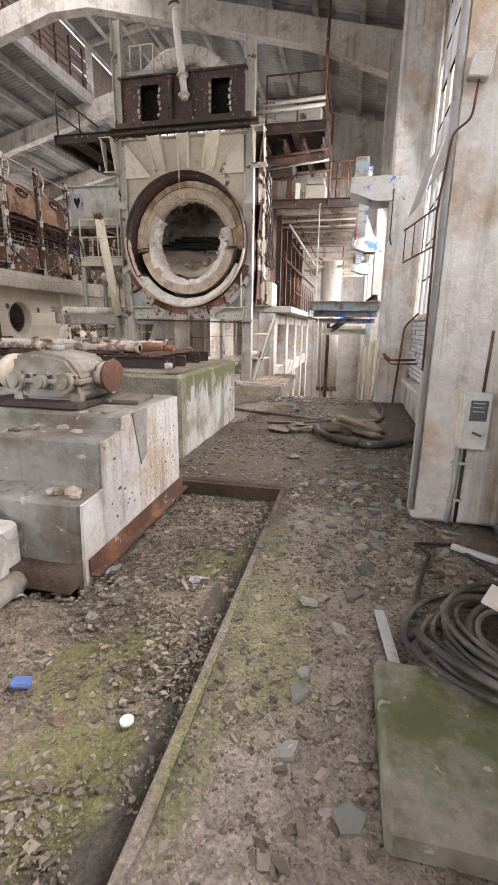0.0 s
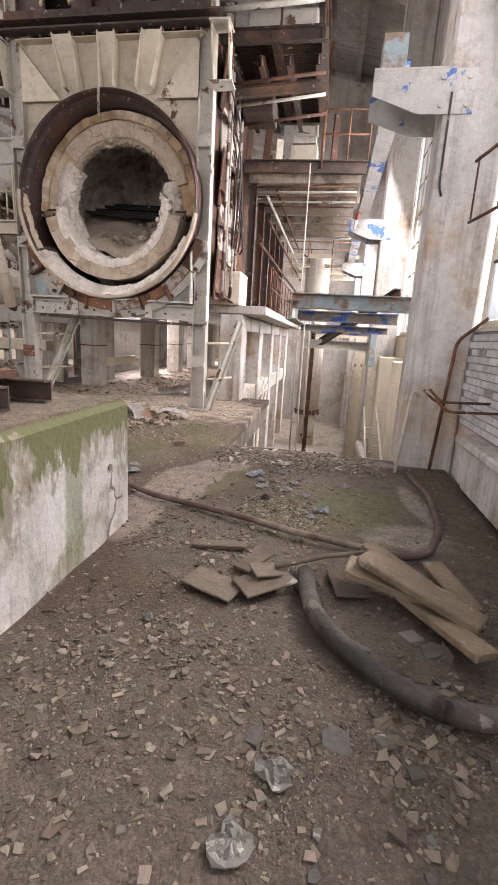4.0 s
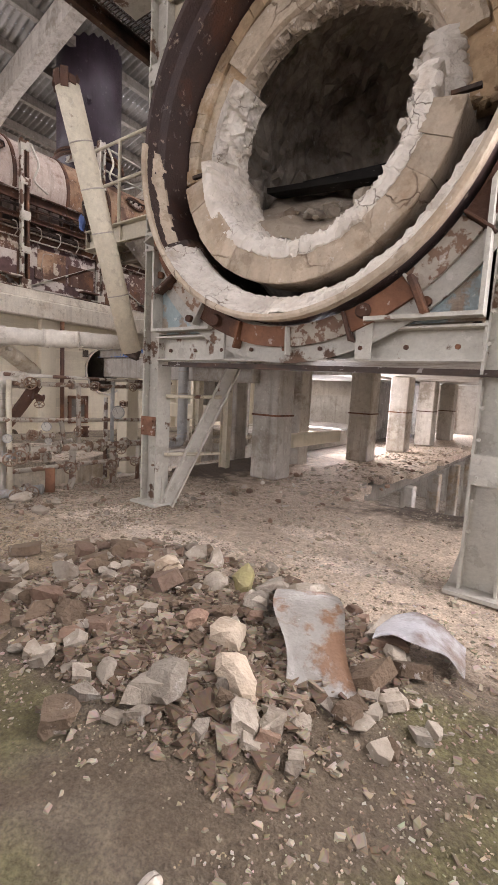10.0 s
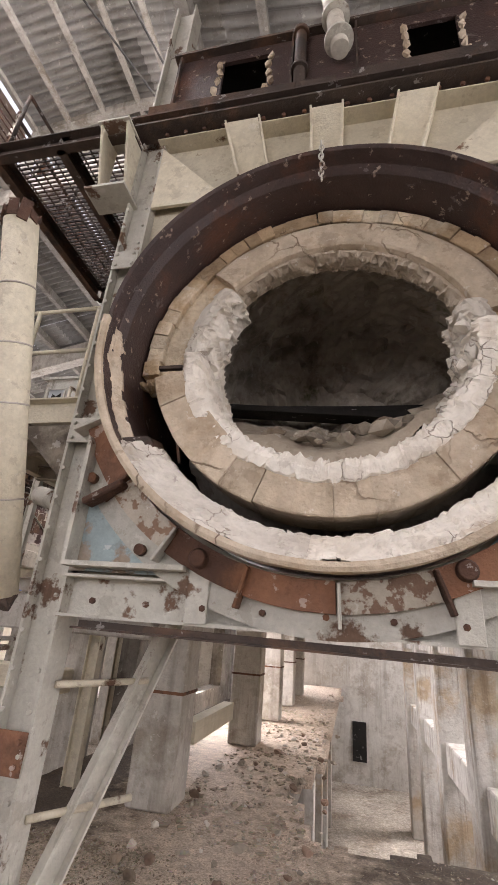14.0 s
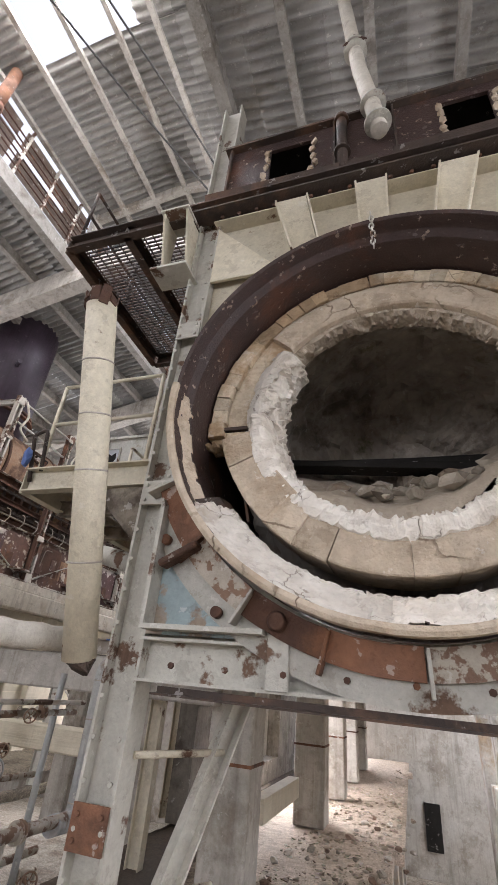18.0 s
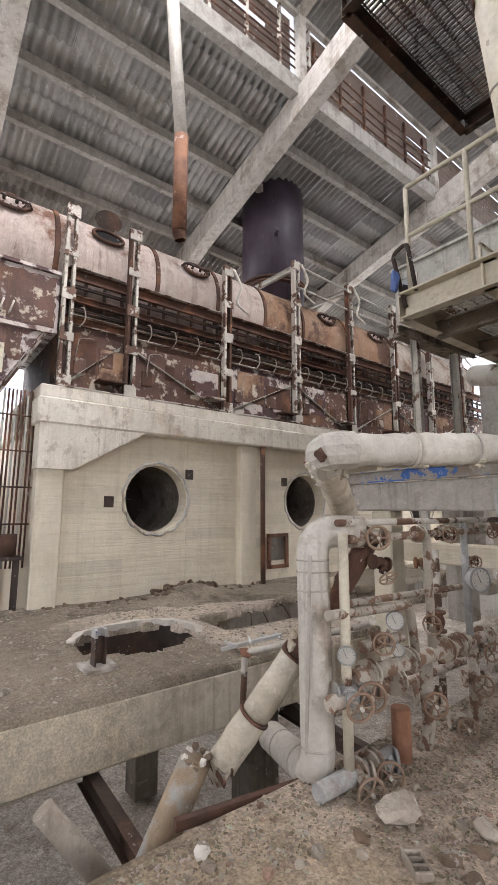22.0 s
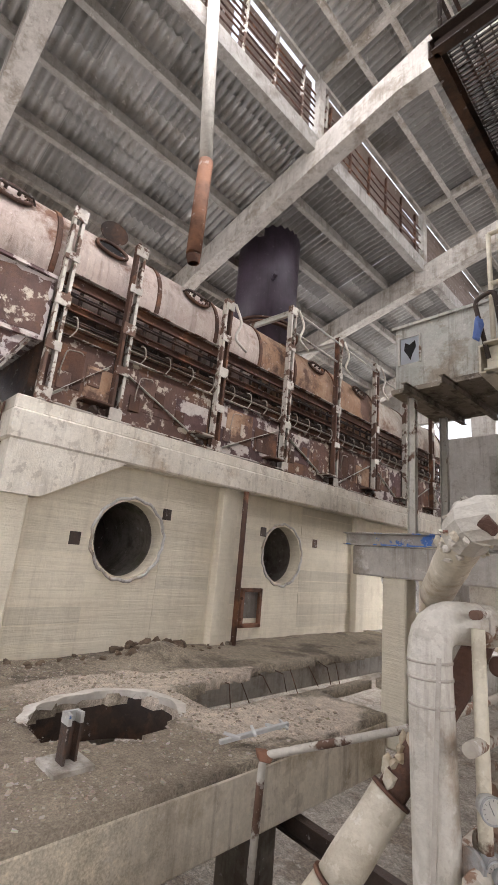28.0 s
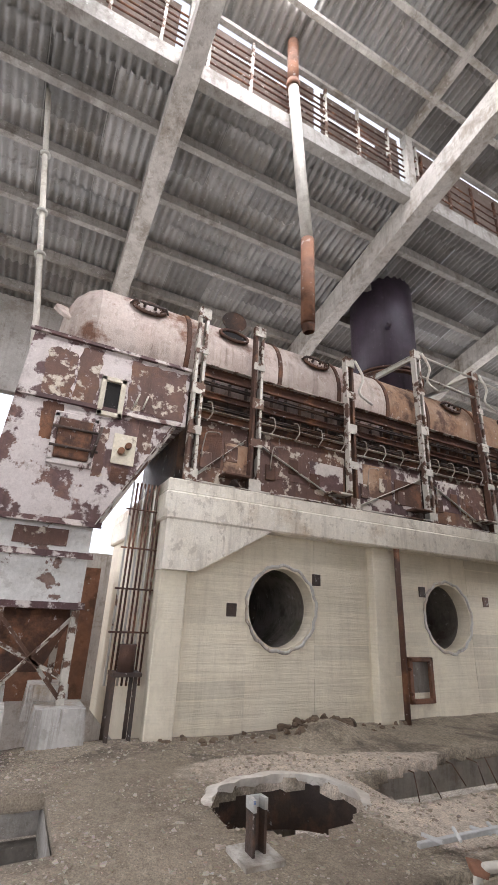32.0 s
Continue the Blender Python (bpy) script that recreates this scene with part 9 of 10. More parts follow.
bm = bms()
span(bm, -13.6, -7.9, 26.2, 26.5, 2.2, 6.7)
setting("wall_far_panel", bm, M["plaster"], "pale stained far wall panel")
pan = thing("white_cabinet", "tall white stained electrical cabinets behind the pipes", "cabinet", (-9.2, 19.0, 2.15))
for k in range(3):
    bm = bms()
    span(bm, -10.3 + 0.85 * k, -9.5 + 0.85 * k, 20.2, 20.7, 2.15, 4.4 - 0.2 * k, 0.02)
    part("door", bm, M["plaster"], pan)

# ---- roof monitor rails and hanging pipes ----
mr = thing("monitor_railing", "rusty pipe railing along the roof monitor", "railing", (-12.8, 13.3, 12.0))
for j in range(13):
    y = 4.6 + 1.0 * j
    bm = bms()
    beam(bm, (-12.8, y, 12.0), (-12.8, y, 13.85), 0.09, 0.06, 0.01, "C", (1, 0, 0))
    part("rail_post", bm, M["buckstay"], mr)
for k in range(6):
    bm = bms()
    tube(bm, [(-12.78, 4.3, 12.35 + 0.2 * k), (-12.78, 16.1, 12.35 + 0.2 * k + 0.03 * (k % 2))], 0.022, 6)
    part("bar", bm, M["rust"], mr)
for k in range(15):
    for y0, y1 in ((4.3, 9.9), (10.5, 13.3) if k != 9 else (10.5, 11.0), (13.5, 16.0) if k not in (6, 7) else (15.2, 16.0)):
        bm = bms()
        box(bm, (-12.86, (y0 + y1) / 2, 12.3 + 0.1 * k), (0.012, y1 - y0, 0.07), (0, 25, 0))
        part("louvre", bm, M["louvre"], mr)
for y0, y1 in ((-1.9, 3.7), (16.6, 22.2), (22.7, 28.2)):
    for k in range(17):
        bm = bms()
        cut = 1.2 if k in (5, 11) else 0.0
        box(bm, (-12.86, (y0 + y1 - cut) / 2, 12.2 + 0.1 * k), (0.012, y1 - y0 - cut, 0.098), (0, 14, 0))
        part("louvre", bm, M["louvre"], mr)
mr2 = thing("monitor_railing", "rusty slack railing of the next roof bay", "railing", (-12.8, 19.3, 12.0))
for j in range(6):
    bm = bms()
    beam(bm, (-12.8, 16.8 + j, 12.0), (-12.8, 16.8 + j, 13.6), 0.07, 0.05, 0.01, "C", (1, 0, 0))
    part("rail_post", bm, M["rust"], mr2)
for k in range(4):
    bm = bms()
    tube(bm, [(-12.78, 16.5, 12.4 + 0.28 * k), (-12.78, 19.4, 12.3 + 0.28 * k), (-12.78, 22.2, 12.42 + 0.28 * k)], 0.02, 6)
    part("bar", bm, M["rust"], mr2)
hp = thing("hanging_pipe", "white and rust-red drain pipe hanging from the roof", "pipe", (-12.5, 12.7, 6.5))
for pts, m, lab in (([(-12.5, 12.48, 14.22), (-12.5, 12.5, 12.7)], "orange_rust", "rust-red upper length"), ([(-12.5, 12.5, 12.75), (-12.5, 12.7, 10.2), (-12.5, 12.88, 8.35)], "white_pipe", "white middle length"), ([(-12.5, 12.88, 8.4), (-12.52, 12.9, 6.5)], "orange_rust", "rust-red broken lower length")):
    bm = bms()
    tube(bm, pts, 0.12 if m == "white_pipe" else 0.13, 18, True)
    part("length", bm, M[m], hp, lab)
bm = bms()
tube(bm, [(-12.5, 12.5, 12.6), (-12.5, 12.5, 12.78)], 0.15, 18)
part("socket", bm, M["orange_rust"], hp)
bm = bms()
tube(bm, [(-12.52, 12.9, 6.48), (-12.53, 12.93, 6.34)], [0.13, 0.1], 10, False)
part("jagged_end", bm, M["rust"], hp)
fl = thing("floodlight", "round grey floodlight under the roof frame", "lamp", (-10.9, 10.0, 12.3))
bm = bms()
tube(bm, [(-10.9, 10.0, 12.75), (-10.9, 9.95, 12.6), (-10.9, 9.9, 12.35), (-10.9, 9.88, 12.3)], [0.1, 0.16, 0.28, 0.29], 22, False)
part("reflector", bm, M["plastic_dark"], fl)
bm = bms()
tube(bm, [(-10.9, 9.9, 12.36), (-10.9, 9.895, 12.34)], 0.25, 22)
part("glass", bm, M["dial"], fl)
bm = bms()
tube(bm, pipe_run([(-10.6, 9.95, 12.5), (-10.6, 10.0, 12.95), (-11.2, 10.0, 12.95), (-11.2, 9.95, 12.5)], 0.05, 3), 0.018, 6)
part("bracket", bm, M["grey_steel"], fl)
rc = thing("roof_cable", "slack cables slung under the roof monitor", "cable", (-9.5, 13, 13))
for k in range(2):
    bm = bms()
    tube(bm, [(-12.3 + 1.6 * k, 4.5, 13.7), (-11.2 + 1.2 * k, 9.0, 13.35), (-9.6 + 0.9 * k, 13.5, 13.2), (-8.6 + 0.5 * k, 16.2, 13.3)], 0.025, 6)
    part("cable", bm, M["rubber"], rc)


# ---- stains and painted shade on floor, gravel and pedestal ----
def blotch(m, spots, color, strength, rag=1.3):
    """Ragged elliptical patches (x, y, half length, half width, turn) laid over a material's colour."""
    n, l = m.node_tree.nodes, m.node_tree.links
    b = n["Principled BSDF"]
    src = b.inputs["Base Color"].links[0].from_socket
    geo = n.new("ShaderNodeNewGeometry")
    t = n.new("ShaderNodeTexNoise")
    t.inputs["Scale"].default_value, t.inputs["Detail"].default_value, t.inputs["Roughness"].default_value = 3.5, 8, 0.7
    l.new(geo.outputs["Position"], t.inputs["Vector"])
    total = None
    for x, y, a, c, turn in spots:
        mp = n.new("ShaderNodeMapping")
        mp.vector_type = 'TEXTURE'
        mp.inputs["Location"].default_value = (x, y, 0)
        mp.inputs["Rotation"].default_value = (0, 0, radians(turn))
        mp.inputs["Scale"].default_value = (a, c, 50)
        l.new(geo.outputs["Position"], mp.inputs["Vector"])
        ln = n.new("ShaderNodeVectorMath")
        ln.operation = 'LENGTH'
        l.new(mp.outputs[0], ln.inputs[0])
        ad = n.new("ShaderNodeMath")
        ad.operation = 'MULTIPLY_ADD'
        l.new(t.outputs["Fac"], ad.inputs[0])
        ad.inputs[1].default_value = rag
        l.new(ln.outputs["Value"], ad.inputs[2])
        r = n.new("ShaderNodeMapRange")
        r.inputs["From Min"].default_value, r.inputs["From Max"].default_value = 1.05 + rag * 0.54, (0.75 if rag > 1 else 0.93) + rag * 0.5
        r.inputs["To Max"].default_value = strength
        l.new(ad.outputs[0], r.inputs["Value"])
        if total is None:
            total = r.outputs[0]
        else:
            mx = n.new("ShaderNodeMath")
            mx.operation = 'MAXIMUM'
            l.new(total, mx.inputs[0])
            l.new(r.outputs[0], mx.inputs[1])
            total = mx.outputs[0]
    x = n.new("ShaderNodeMix")
    x.data_type = 'RGBA'
    l.new(total, x.inputs[0])
    l.new(src, x.inputs[6])
    fine = None
    for scale, lo, hi in ((9.0, 0.7, 1.25), (55.0, 0.55, 1.4)):
        f = n.new("ShaderNodeTexNoise")
        f.inputs["Scale"].default_value, f.inputs["Detail"].default_value, f.inputs["Roughness"].default_value = scale, 5, 0.65
        l.new(geo.outputs["Position"], f.inputs["Vector"])
        g = n.new("ShaderNodeMapRange")
        g.inputs["From Min"].default_value, g.inputs["From Max"].default_value = 0.32, 0.68
        g.inputs["To Min"].default_value, g.inputs["To Max"].default_value = lo, hi
        l.new(f.outputs["Fac"], g.inputs["Value"])
        sc = n.new("ShaderNodeVectorMath")
        sc.operation = 'SCALE'
        if fine is None:
            sc.inputs[0].default_value = color
        else:
            l.new(fine, sc.inputs[0])
        l.new(g.outputs[0], sc.inputs["Scale"])
        fine = sc.outputs[0]
    l.new(fine, x.inputs[7])
    l.new(x.outputs[2], b.inputs["Base Color"])


blotch(M["floor"], [(-5.0, 12.7, 3.6, 1.8, 0), (-5.6, 18.0, 6.0, 1.5, 90), (-7.0, 11.3, 1.3, 1.2, 0), (-3.3, 13.2, 1.6, 1.3, 0), (-5.6, 25.0, 6.0, 1.6, 90)], (0.56, 0.455, 0.35), 0.85)
blotch(M["floor"], [(-5.6, 17.5, 4.5, 1.3, 90), (-5.6, 25.0, 6.0, 1.5, 90)], (0.52, 0.42, 0.33), 0.8)
blotch(M["floor"], [(-5.3, 11.9, 0.7, 0.22, 10), (-3.7, 12.4, 0.6, 0.2, 25), (-6.4, 12.0, 0.5, 0.25, 70), (-6.3, 13.2, 0.6, 0.3, 80), (-4.4, 13.0, 0.5, 0.2, 0)], (0.68, 0.58, 0.48), 0.7)
blotch(M["floor"], [(-6.6, 10.4, 1.6, 1.0, 0), (-7.2, 9.6, 1.0, 0.8, 0)], (0.35, 0.272, 0.178), 0.85)
blotch(M["floor"], [(-0.2, 5.6, 1.5, 1.1, 60), (0.5, 6.6, 1.2, 0.8, 80), (-0.5, 7.3, 0.8, 0.7, 0), (-1.2, 7.2, 0.5, 0.7, 0), (0.9, 3.2, 0.5, 0.5, 0), (0.5, 4.6, 0.9, 0.7, 0), (0.3, 8.4, 1.1, 0.9, 0), (-0.4, 9.0, 0.5, 0.6, 0), (-1.4, 5.2, 0.7, 0.9, 0)], (0.13, 0.107, 0.084), 0.75)
blotch(M["floor"], [(-2.0, 6.3, 0.9, 0.16, 92), (0.35, 7.6, 0.4, 0.25, 10), (0.55, 8.4, 0.5, 0.12, 95), (-0.5, 9.8, 1.2, 0.26, 2), (0.12, 3.05, 0.7, 0.2, 125), (-0.3, 3.3, 0.5, 0.15, 80)], (0.3, 0.265, 0.225), 0.75)
blotch(M["floor"], [(-3.65, 9.55, 0.45, 0.16, 60), (-3.9, 10.0, 0.35, 0.14, 75), (-2.35, 9.2, 0.6, 0.24, 80), (-2.2, 10.1, 0.5, 0.2, 60), (-3.2, 9.7, 0.35, 0.2, 20), (-3.0, 9.0, 0.7, 0.14, 70), (-0.3, 1.6, 1.5, 0.28, 92)], (0.25, 0.215, 0.165), 0.7)
blotch(M["floor"], [(-3.2, 9.2, 1.6, 1.1, 0), (-4.4, 9.8, 1.5, 1.0, 0), (-1.6, 9.5, 0.7, 0.7, 0), (-2.4, 10.7, 1.0, 0.8, 0), (-3.0, 10.0, 0.9, 0.6, 0)], (0.13, 0.102, 0.068), 0.7)
blotch(M["floor"], [(-0.35, 7.9, 0.8, 0.5, 30), (-0.1, 8.3, 0.6, 0.4, 10), (-3.6, 9.3, 0.8, 0.35, 20), (-1.9, 10.1, 0.4, 0.3, 40), (-2.5, 11.0, 0.5, 0.25, 0), (-1.35, 4.8, 0.3, 0.12, 10), (-2.7, 9.6, 0.9, 0.3, 75), (-1.35, 8.6, 0.6, 0.16, 80), (-4.3, 9.75, 0.5, 0.3, 20), (-2.3, 10.5, 0.6, 0.3, 60), (-3.3, 8.6, 0.7, 0.3, 40)], (0.13, 0.125, 0.045), 0.55)
blotch(M["floor"], [(-1.1, 9.5, 0.5, 0.24, 45), (-1.5, 9.1, 0.5, 0.28, 55), (-1.72, 8.6, 0.5, 0.32, 75), (-1.75, 8.1, 0.5, 0.3, 95), (-1.85, 7.5, 0.6, 0.2, 98)], (0.27, 0.222, 0.18), 0.85, 0.5)
blotch(M["floor"], [(0.0, 1.4, 2.4, 0.9, 92), (0.2, 3.0, 0.9, 0.7, 60)], (0.27, 0.226, 0.186), 0.75)
blotch(M["floor"], [(-0.32, 2.05, 0.7, 0.26, 96), (-0.47, 1.3, 0.5, 0.1, 92), (-0.42, 2.9, 0.4, 0.12, 92)], (0.165, 0.165, 0.06), 0.62)
blotch(M["left_floor"], [(-11.15, 12.75, 0.6, 0.25, 10), (-10.4, 13.9, 0.6, 0.45, 0), (-12.2, 13.2, 0.35, 1.6, 0), (-12.4, 12.0, 0.4, 0.9, 0), (-11.0, 12.78, 1.0, 0.36, 8), (-12.2, 12.8, 0.6, 0.3, 0), (-10.4, 13.7, 0.55, 1.0, 0)], (0.66, 0.56, 0.45), 0.8, 0.9)
blotch(M["left_floor"], [(-10.6, 10.2, 0.9, 1.6, 0), (-11.5, 9.6, 1.2, 1.2, 0), (-10.6, 11.3, 0.9, 1.2, 0), (-12.2, 10.6, 1.0, 1.0, 0)], (0.29, 0.235, 0.17), 0.6)
blotch(M["edge_beam"], [(-9.9, 9.7, 4.0, 1.9, 0)], (0.47, 0.4, 0.29), 0.75)
# first spot paints kerb shadow and gutter dirt; the others are damp dirt
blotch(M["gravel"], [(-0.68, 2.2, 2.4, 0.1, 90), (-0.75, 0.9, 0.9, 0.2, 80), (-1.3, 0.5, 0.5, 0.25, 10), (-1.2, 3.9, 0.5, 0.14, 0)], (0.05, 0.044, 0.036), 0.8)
blotch(M["gravel"], [(-1.1, 1.75, 0.5, 0.25, 60), (-0.88, 2.85, 0.4, 0.22, 60), (-1.0, 1.1, 0.45, 0.25, 70), (-1.5, 0.5, 0.5, 0.3, 20)], (0.16, 0.16, 0.05), 0.68)
blotch(M["mossy_white"], [(-1.84, 6.5, 9, 0.1, 0)], (0.15, 0.18, 0.08), 0.6)


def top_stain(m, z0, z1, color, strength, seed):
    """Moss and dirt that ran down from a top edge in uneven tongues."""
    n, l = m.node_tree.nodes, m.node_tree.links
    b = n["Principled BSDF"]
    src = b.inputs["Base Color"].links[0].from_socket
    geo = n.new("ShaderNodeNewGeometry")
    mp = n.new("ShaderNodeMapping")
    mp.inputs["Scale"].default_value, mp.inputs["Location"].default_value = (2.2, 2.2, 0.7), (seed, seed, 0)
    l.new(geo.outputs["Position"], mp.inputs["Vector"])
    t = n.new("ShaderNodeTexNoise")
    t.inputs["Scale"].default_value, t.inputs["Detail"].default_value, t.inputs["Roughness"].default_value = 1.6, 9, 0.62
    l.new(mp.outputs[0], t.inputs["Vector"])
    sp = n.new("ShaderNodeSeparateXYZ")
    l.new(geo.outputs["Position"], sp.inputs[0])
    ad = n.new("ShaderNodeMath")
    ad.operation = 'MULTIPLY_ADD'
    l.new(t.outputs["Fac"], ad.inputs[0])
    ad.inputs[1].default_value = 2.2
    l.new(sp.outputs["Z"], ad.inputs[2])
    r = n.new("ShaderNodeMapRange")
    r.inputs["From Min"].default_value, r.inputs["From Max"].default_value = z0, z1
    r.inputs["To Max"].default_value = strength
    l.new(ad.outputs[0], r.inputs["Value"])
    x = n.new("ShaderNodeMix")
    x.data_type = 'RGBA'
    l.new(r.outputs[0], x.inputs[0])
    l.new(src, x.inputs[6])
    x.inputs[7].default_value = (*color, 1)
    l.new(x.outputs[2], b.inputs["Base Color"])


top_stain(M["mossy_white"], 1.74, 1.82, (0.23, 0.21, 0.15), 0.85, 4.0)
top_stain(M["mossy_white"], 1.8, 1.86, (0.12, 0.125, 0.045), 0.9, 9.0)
# shade of the rear pedestal's south face, painted into its whitewash colour
blotch(M["mossy_white"], [(-4.0, 4.6, 9, 0.32, 0)], (0.27, 0.24, 0.185), 0.8)


# ---- grit, pebbles, stones ----
CORNER = np.array([(i, j, k) for i in (-1, 1) for j in (-1, 1) for k in (-1, 1)], float)
SIDES = np.array([(0, 1, 3, 2), (4, 6, 7, 5), (0, 4, 5, 1), (2, 3, 7, 6), (0, 2, 6, 4), (1, 5, 7, 3)])


def scatter(name, label, spots, material, seed):
    """Thousands of small angular chips as one mesh: rows of (count, x0, x1, y0, y1, least, most, height)."""
    g = np.random.RandomState(seed)
    at = []
    for count, x0, x1, y0, y1, lo, hi, zf in spots:
        for x, y, luck, size in zip(g.uniform(x0, x1, count), g.uniform(y0, y1, count), g.uniform(-0.55, 0.3, count), g.rand(count)):
            d = noise.noise(Vector((x * 1.3, y * 1.3, seed))) + 0.6 * noise.noise(Vector((x * 5, y * 5, seed)))
            if d < luck:
                continue
            z = zf(x, y)
            if z is not None:
                at.append((x, y, z, lo + (hi - lo) * size ** 6))
    at = np.array(at)
    n = len(at)
    s = at[:, 3][:, None]
    q = CORNER[None] * (1 + 1.1 * (g.rand(n, 8, 3) - 0.62)) * np.concatenate([s * g.uniform(0.7, 1.5, (n, 1)), s * g.uniform(0.6, 1.0, (n, 1)), s * g.uniform(0.2, 0.7, (n, 1))], 1)[:, None, :]
    tilt = g.uniform(-0.5, 0.5, (n, 1))
    q = np.stack([q[..., 0], q[..., 1] * np.cos(tilt) - q[..., 2] * np.sin(tilt), q[..., 1] * np.sin(tilt) + q[..., 2] * np.cos(tilt)], 2)
    a = g.uniform(0, 6.3, (n, 1))
    q = np.stack([q[..., 0] * np.cos(a) - q[..., 1] * np.sin(a), q[..., 0] * np.sin(a) + q[..., 1] * np.cos(a), q[..., 2]], 2)
    q += (at[:, :3] + np.concatenate([0 * s, 0 * s, s * 0.2], 1))[:, None, :]
    fs = SIDES[None] + 8 * np.arange(n)[:, None, None]
    me = bpy.data.meshes.new(name)
    me.from_pydata(q.reshape(-1, 3).tolist(), [], fs.reshape(-1, 4).tolist())
    me.materials.append(material)
    ob = new(name, me)
    return tagged(ob, label, "", "", "stuff")


def on_floor(x, y):
    if not floor_keep(x, y) or (-6.6 < x < -1.84 and 4.7 < y < 7.3) or (-6.4 < x < -1.55 and 2.2 < y < 4.05):
        return None
    return floor_z(x, y)


def on_heap(x, y):
    d = ((x + 4.15) / 1.5) ** 2 + ((y - 10.95) / 0.95) ** 2
    return floor_z(x, y) + 0.03 * max(0.0, 1 - d) if d < 1.0 + 0.5 * wobble(x, y, 2.0) else None


def on_bed(x, y):
    return -0.16 if in_pit(x, y) and not (-6.4 < x < -1.6 and y > 2.25) else None


def on_left(x, y):
    return -0.03 + 0.04 * wobble(x, y, 0.8) + 0.02 * wobble(x, y, 3.5) if left_keep(x, y) else None


scatter("bed_gravel", "loose grey-brown gravel in the sunken bed", ((22000, -1.58, -0.6, 0.2, 4.05, 0.003, 0.016, on_bed), (1500, -1.58, -0.6, 0.2, 4.05, 0.006, 0.022, on_bed), (9000, -2.9, -1.55, 0.2, 2.25, 0.004, 0.018, on_bed)), M["pebble"], 3)
scatter("floor_grit", "grit and small stones strewn on the floor", ((34000, -0.5, 1.2, 0.3, 6.0, 0.0025, 0.011, on_floor), (7000, -0.1, 1.0, 2.4, 6.0, 0.006, 0.028, on_floor), (12000, -1.7, 1.2, 5.0, 10.0, 0.003, 0.014, on_floor),
        (6500, -1.1, -0.4, 7.0, 9.8, 0.004, 0.018, on_floor), (6500, -1.7, 0.4, 9.2, 10.1, 0.005, 0.02, on_floor), (1500, -2.3, -1.8, 4.2, 8.0, 0.003, 0.016, on_floor), (9000, -1.75, -0.3, 4.15, 8.0, 0.004, 0.02, on_floor), (5000, -0.5, 1.0, 0.3, 4.5, 0.006, 0.022, on_floor)), M["pebble"], 5)
scatter("yard_grit", "brown grit and brick crumbs round the rubble", ((32000, -6.5, -1.75, 8.0, 14.0, 0.003, 0.012, on_floor), (5000, -5.8, -2.4, 9.9, 12.0, 0.005, 0.022, on_floor)), M["pebble_earth"], 8)
scatter("kiln_grit", "pale grit and crumbs under the kiln", ((1200, -6.2, -2.2, 11.9, 13.8, 0.006, 0.03, on_floor), (16000, -6.9, -2.0, 11.6, 15.0, 0.003, 0.013, on_floor), (5000, -6.3, -4.9, 14.0, 23, 0.006, 0.035, on_floor)), M["pebble_tan"], 18)
scatter("rack_grit", "brown earth crumbs and gravel by the valve rack", ((42000, -7.95, -5.8, 9.0, 14.2, 0.0045, 0.013, on_floor), (1500, -7.95, -5.9, 9.6, 13.0, 0.008, 0.024, on_floor)), M["pebble_earth"], 9)
scatter("heap_chips", "broken brick and stone chips of the rubble heap", ((14000, -5.6, -2.9, 10.1, 11.8, 0.005, 0.035, on_heap), (3000, -5.2, -3.2, 10.3, 11.6, 0.012, 0.045, on_heap)), M["pebble_heap"], 21)
scatter("slab_grit", "grey grit over the broken slab", ((16000, -13.8, -9.95, 8.0, 14.2, 0.005, 0.022, on_left),), M["pebble_tan"], 11)
scatter("landing_grit", "crumbs on the pit landing", ((2600, -1.6, 0.3, 10.6, 13.8, 0.005, 0.03, lambda x, y: -1.19 if not (x < -1.25 and y < 11.4) else None),), M["pebble_tan"], 14)

ROCKS = []
for k in range(9):
    bm = bms()
    rock(bm, (0, 0, 0), (1, 1, 1), rng, True)
    me = bpy.data.meshes.new("rubble_stone")
    bm.to_mesh(me)
    bm.free()
    ROCKS.append(me)
ROCK_BY = {}
for k in range(6):
    bm = bms()
    n = rng.randint(4, 6)
    rim = [(math.cos(2 * math.pi * (j + rng.uniform(-0.3, 0.3)) / n) * rng.uniform(0.6, 1.2), math.sin(2 * math.pi * (j + rng.uniform(-0.3, 0.3)) / n) * rng.uniform(0.6, 1.2)) for j in range(n)]
    low, top = [bm.verts.new((a, b, -0.5)) for a, b in rim], [bm.verts.new((a * rng.uniform(0.8, 1), b * rng.uniform(0.8, 1), 0.5 + rng.uniform(-0.2, 0.2))) for a, b in rim]
    bm.faces.new(list(reversed(low)))
    bm.faces.new(top)
    for j in range(n):
        bm.faces.new((low[j], low[(j + 1) % n], top[(j + 1) % n], top[j]))
    me = bpy.data.meshes.new("slab_shard")
    bm.to_mesh(me)
    bm.free()
    ROCKS.append(me)


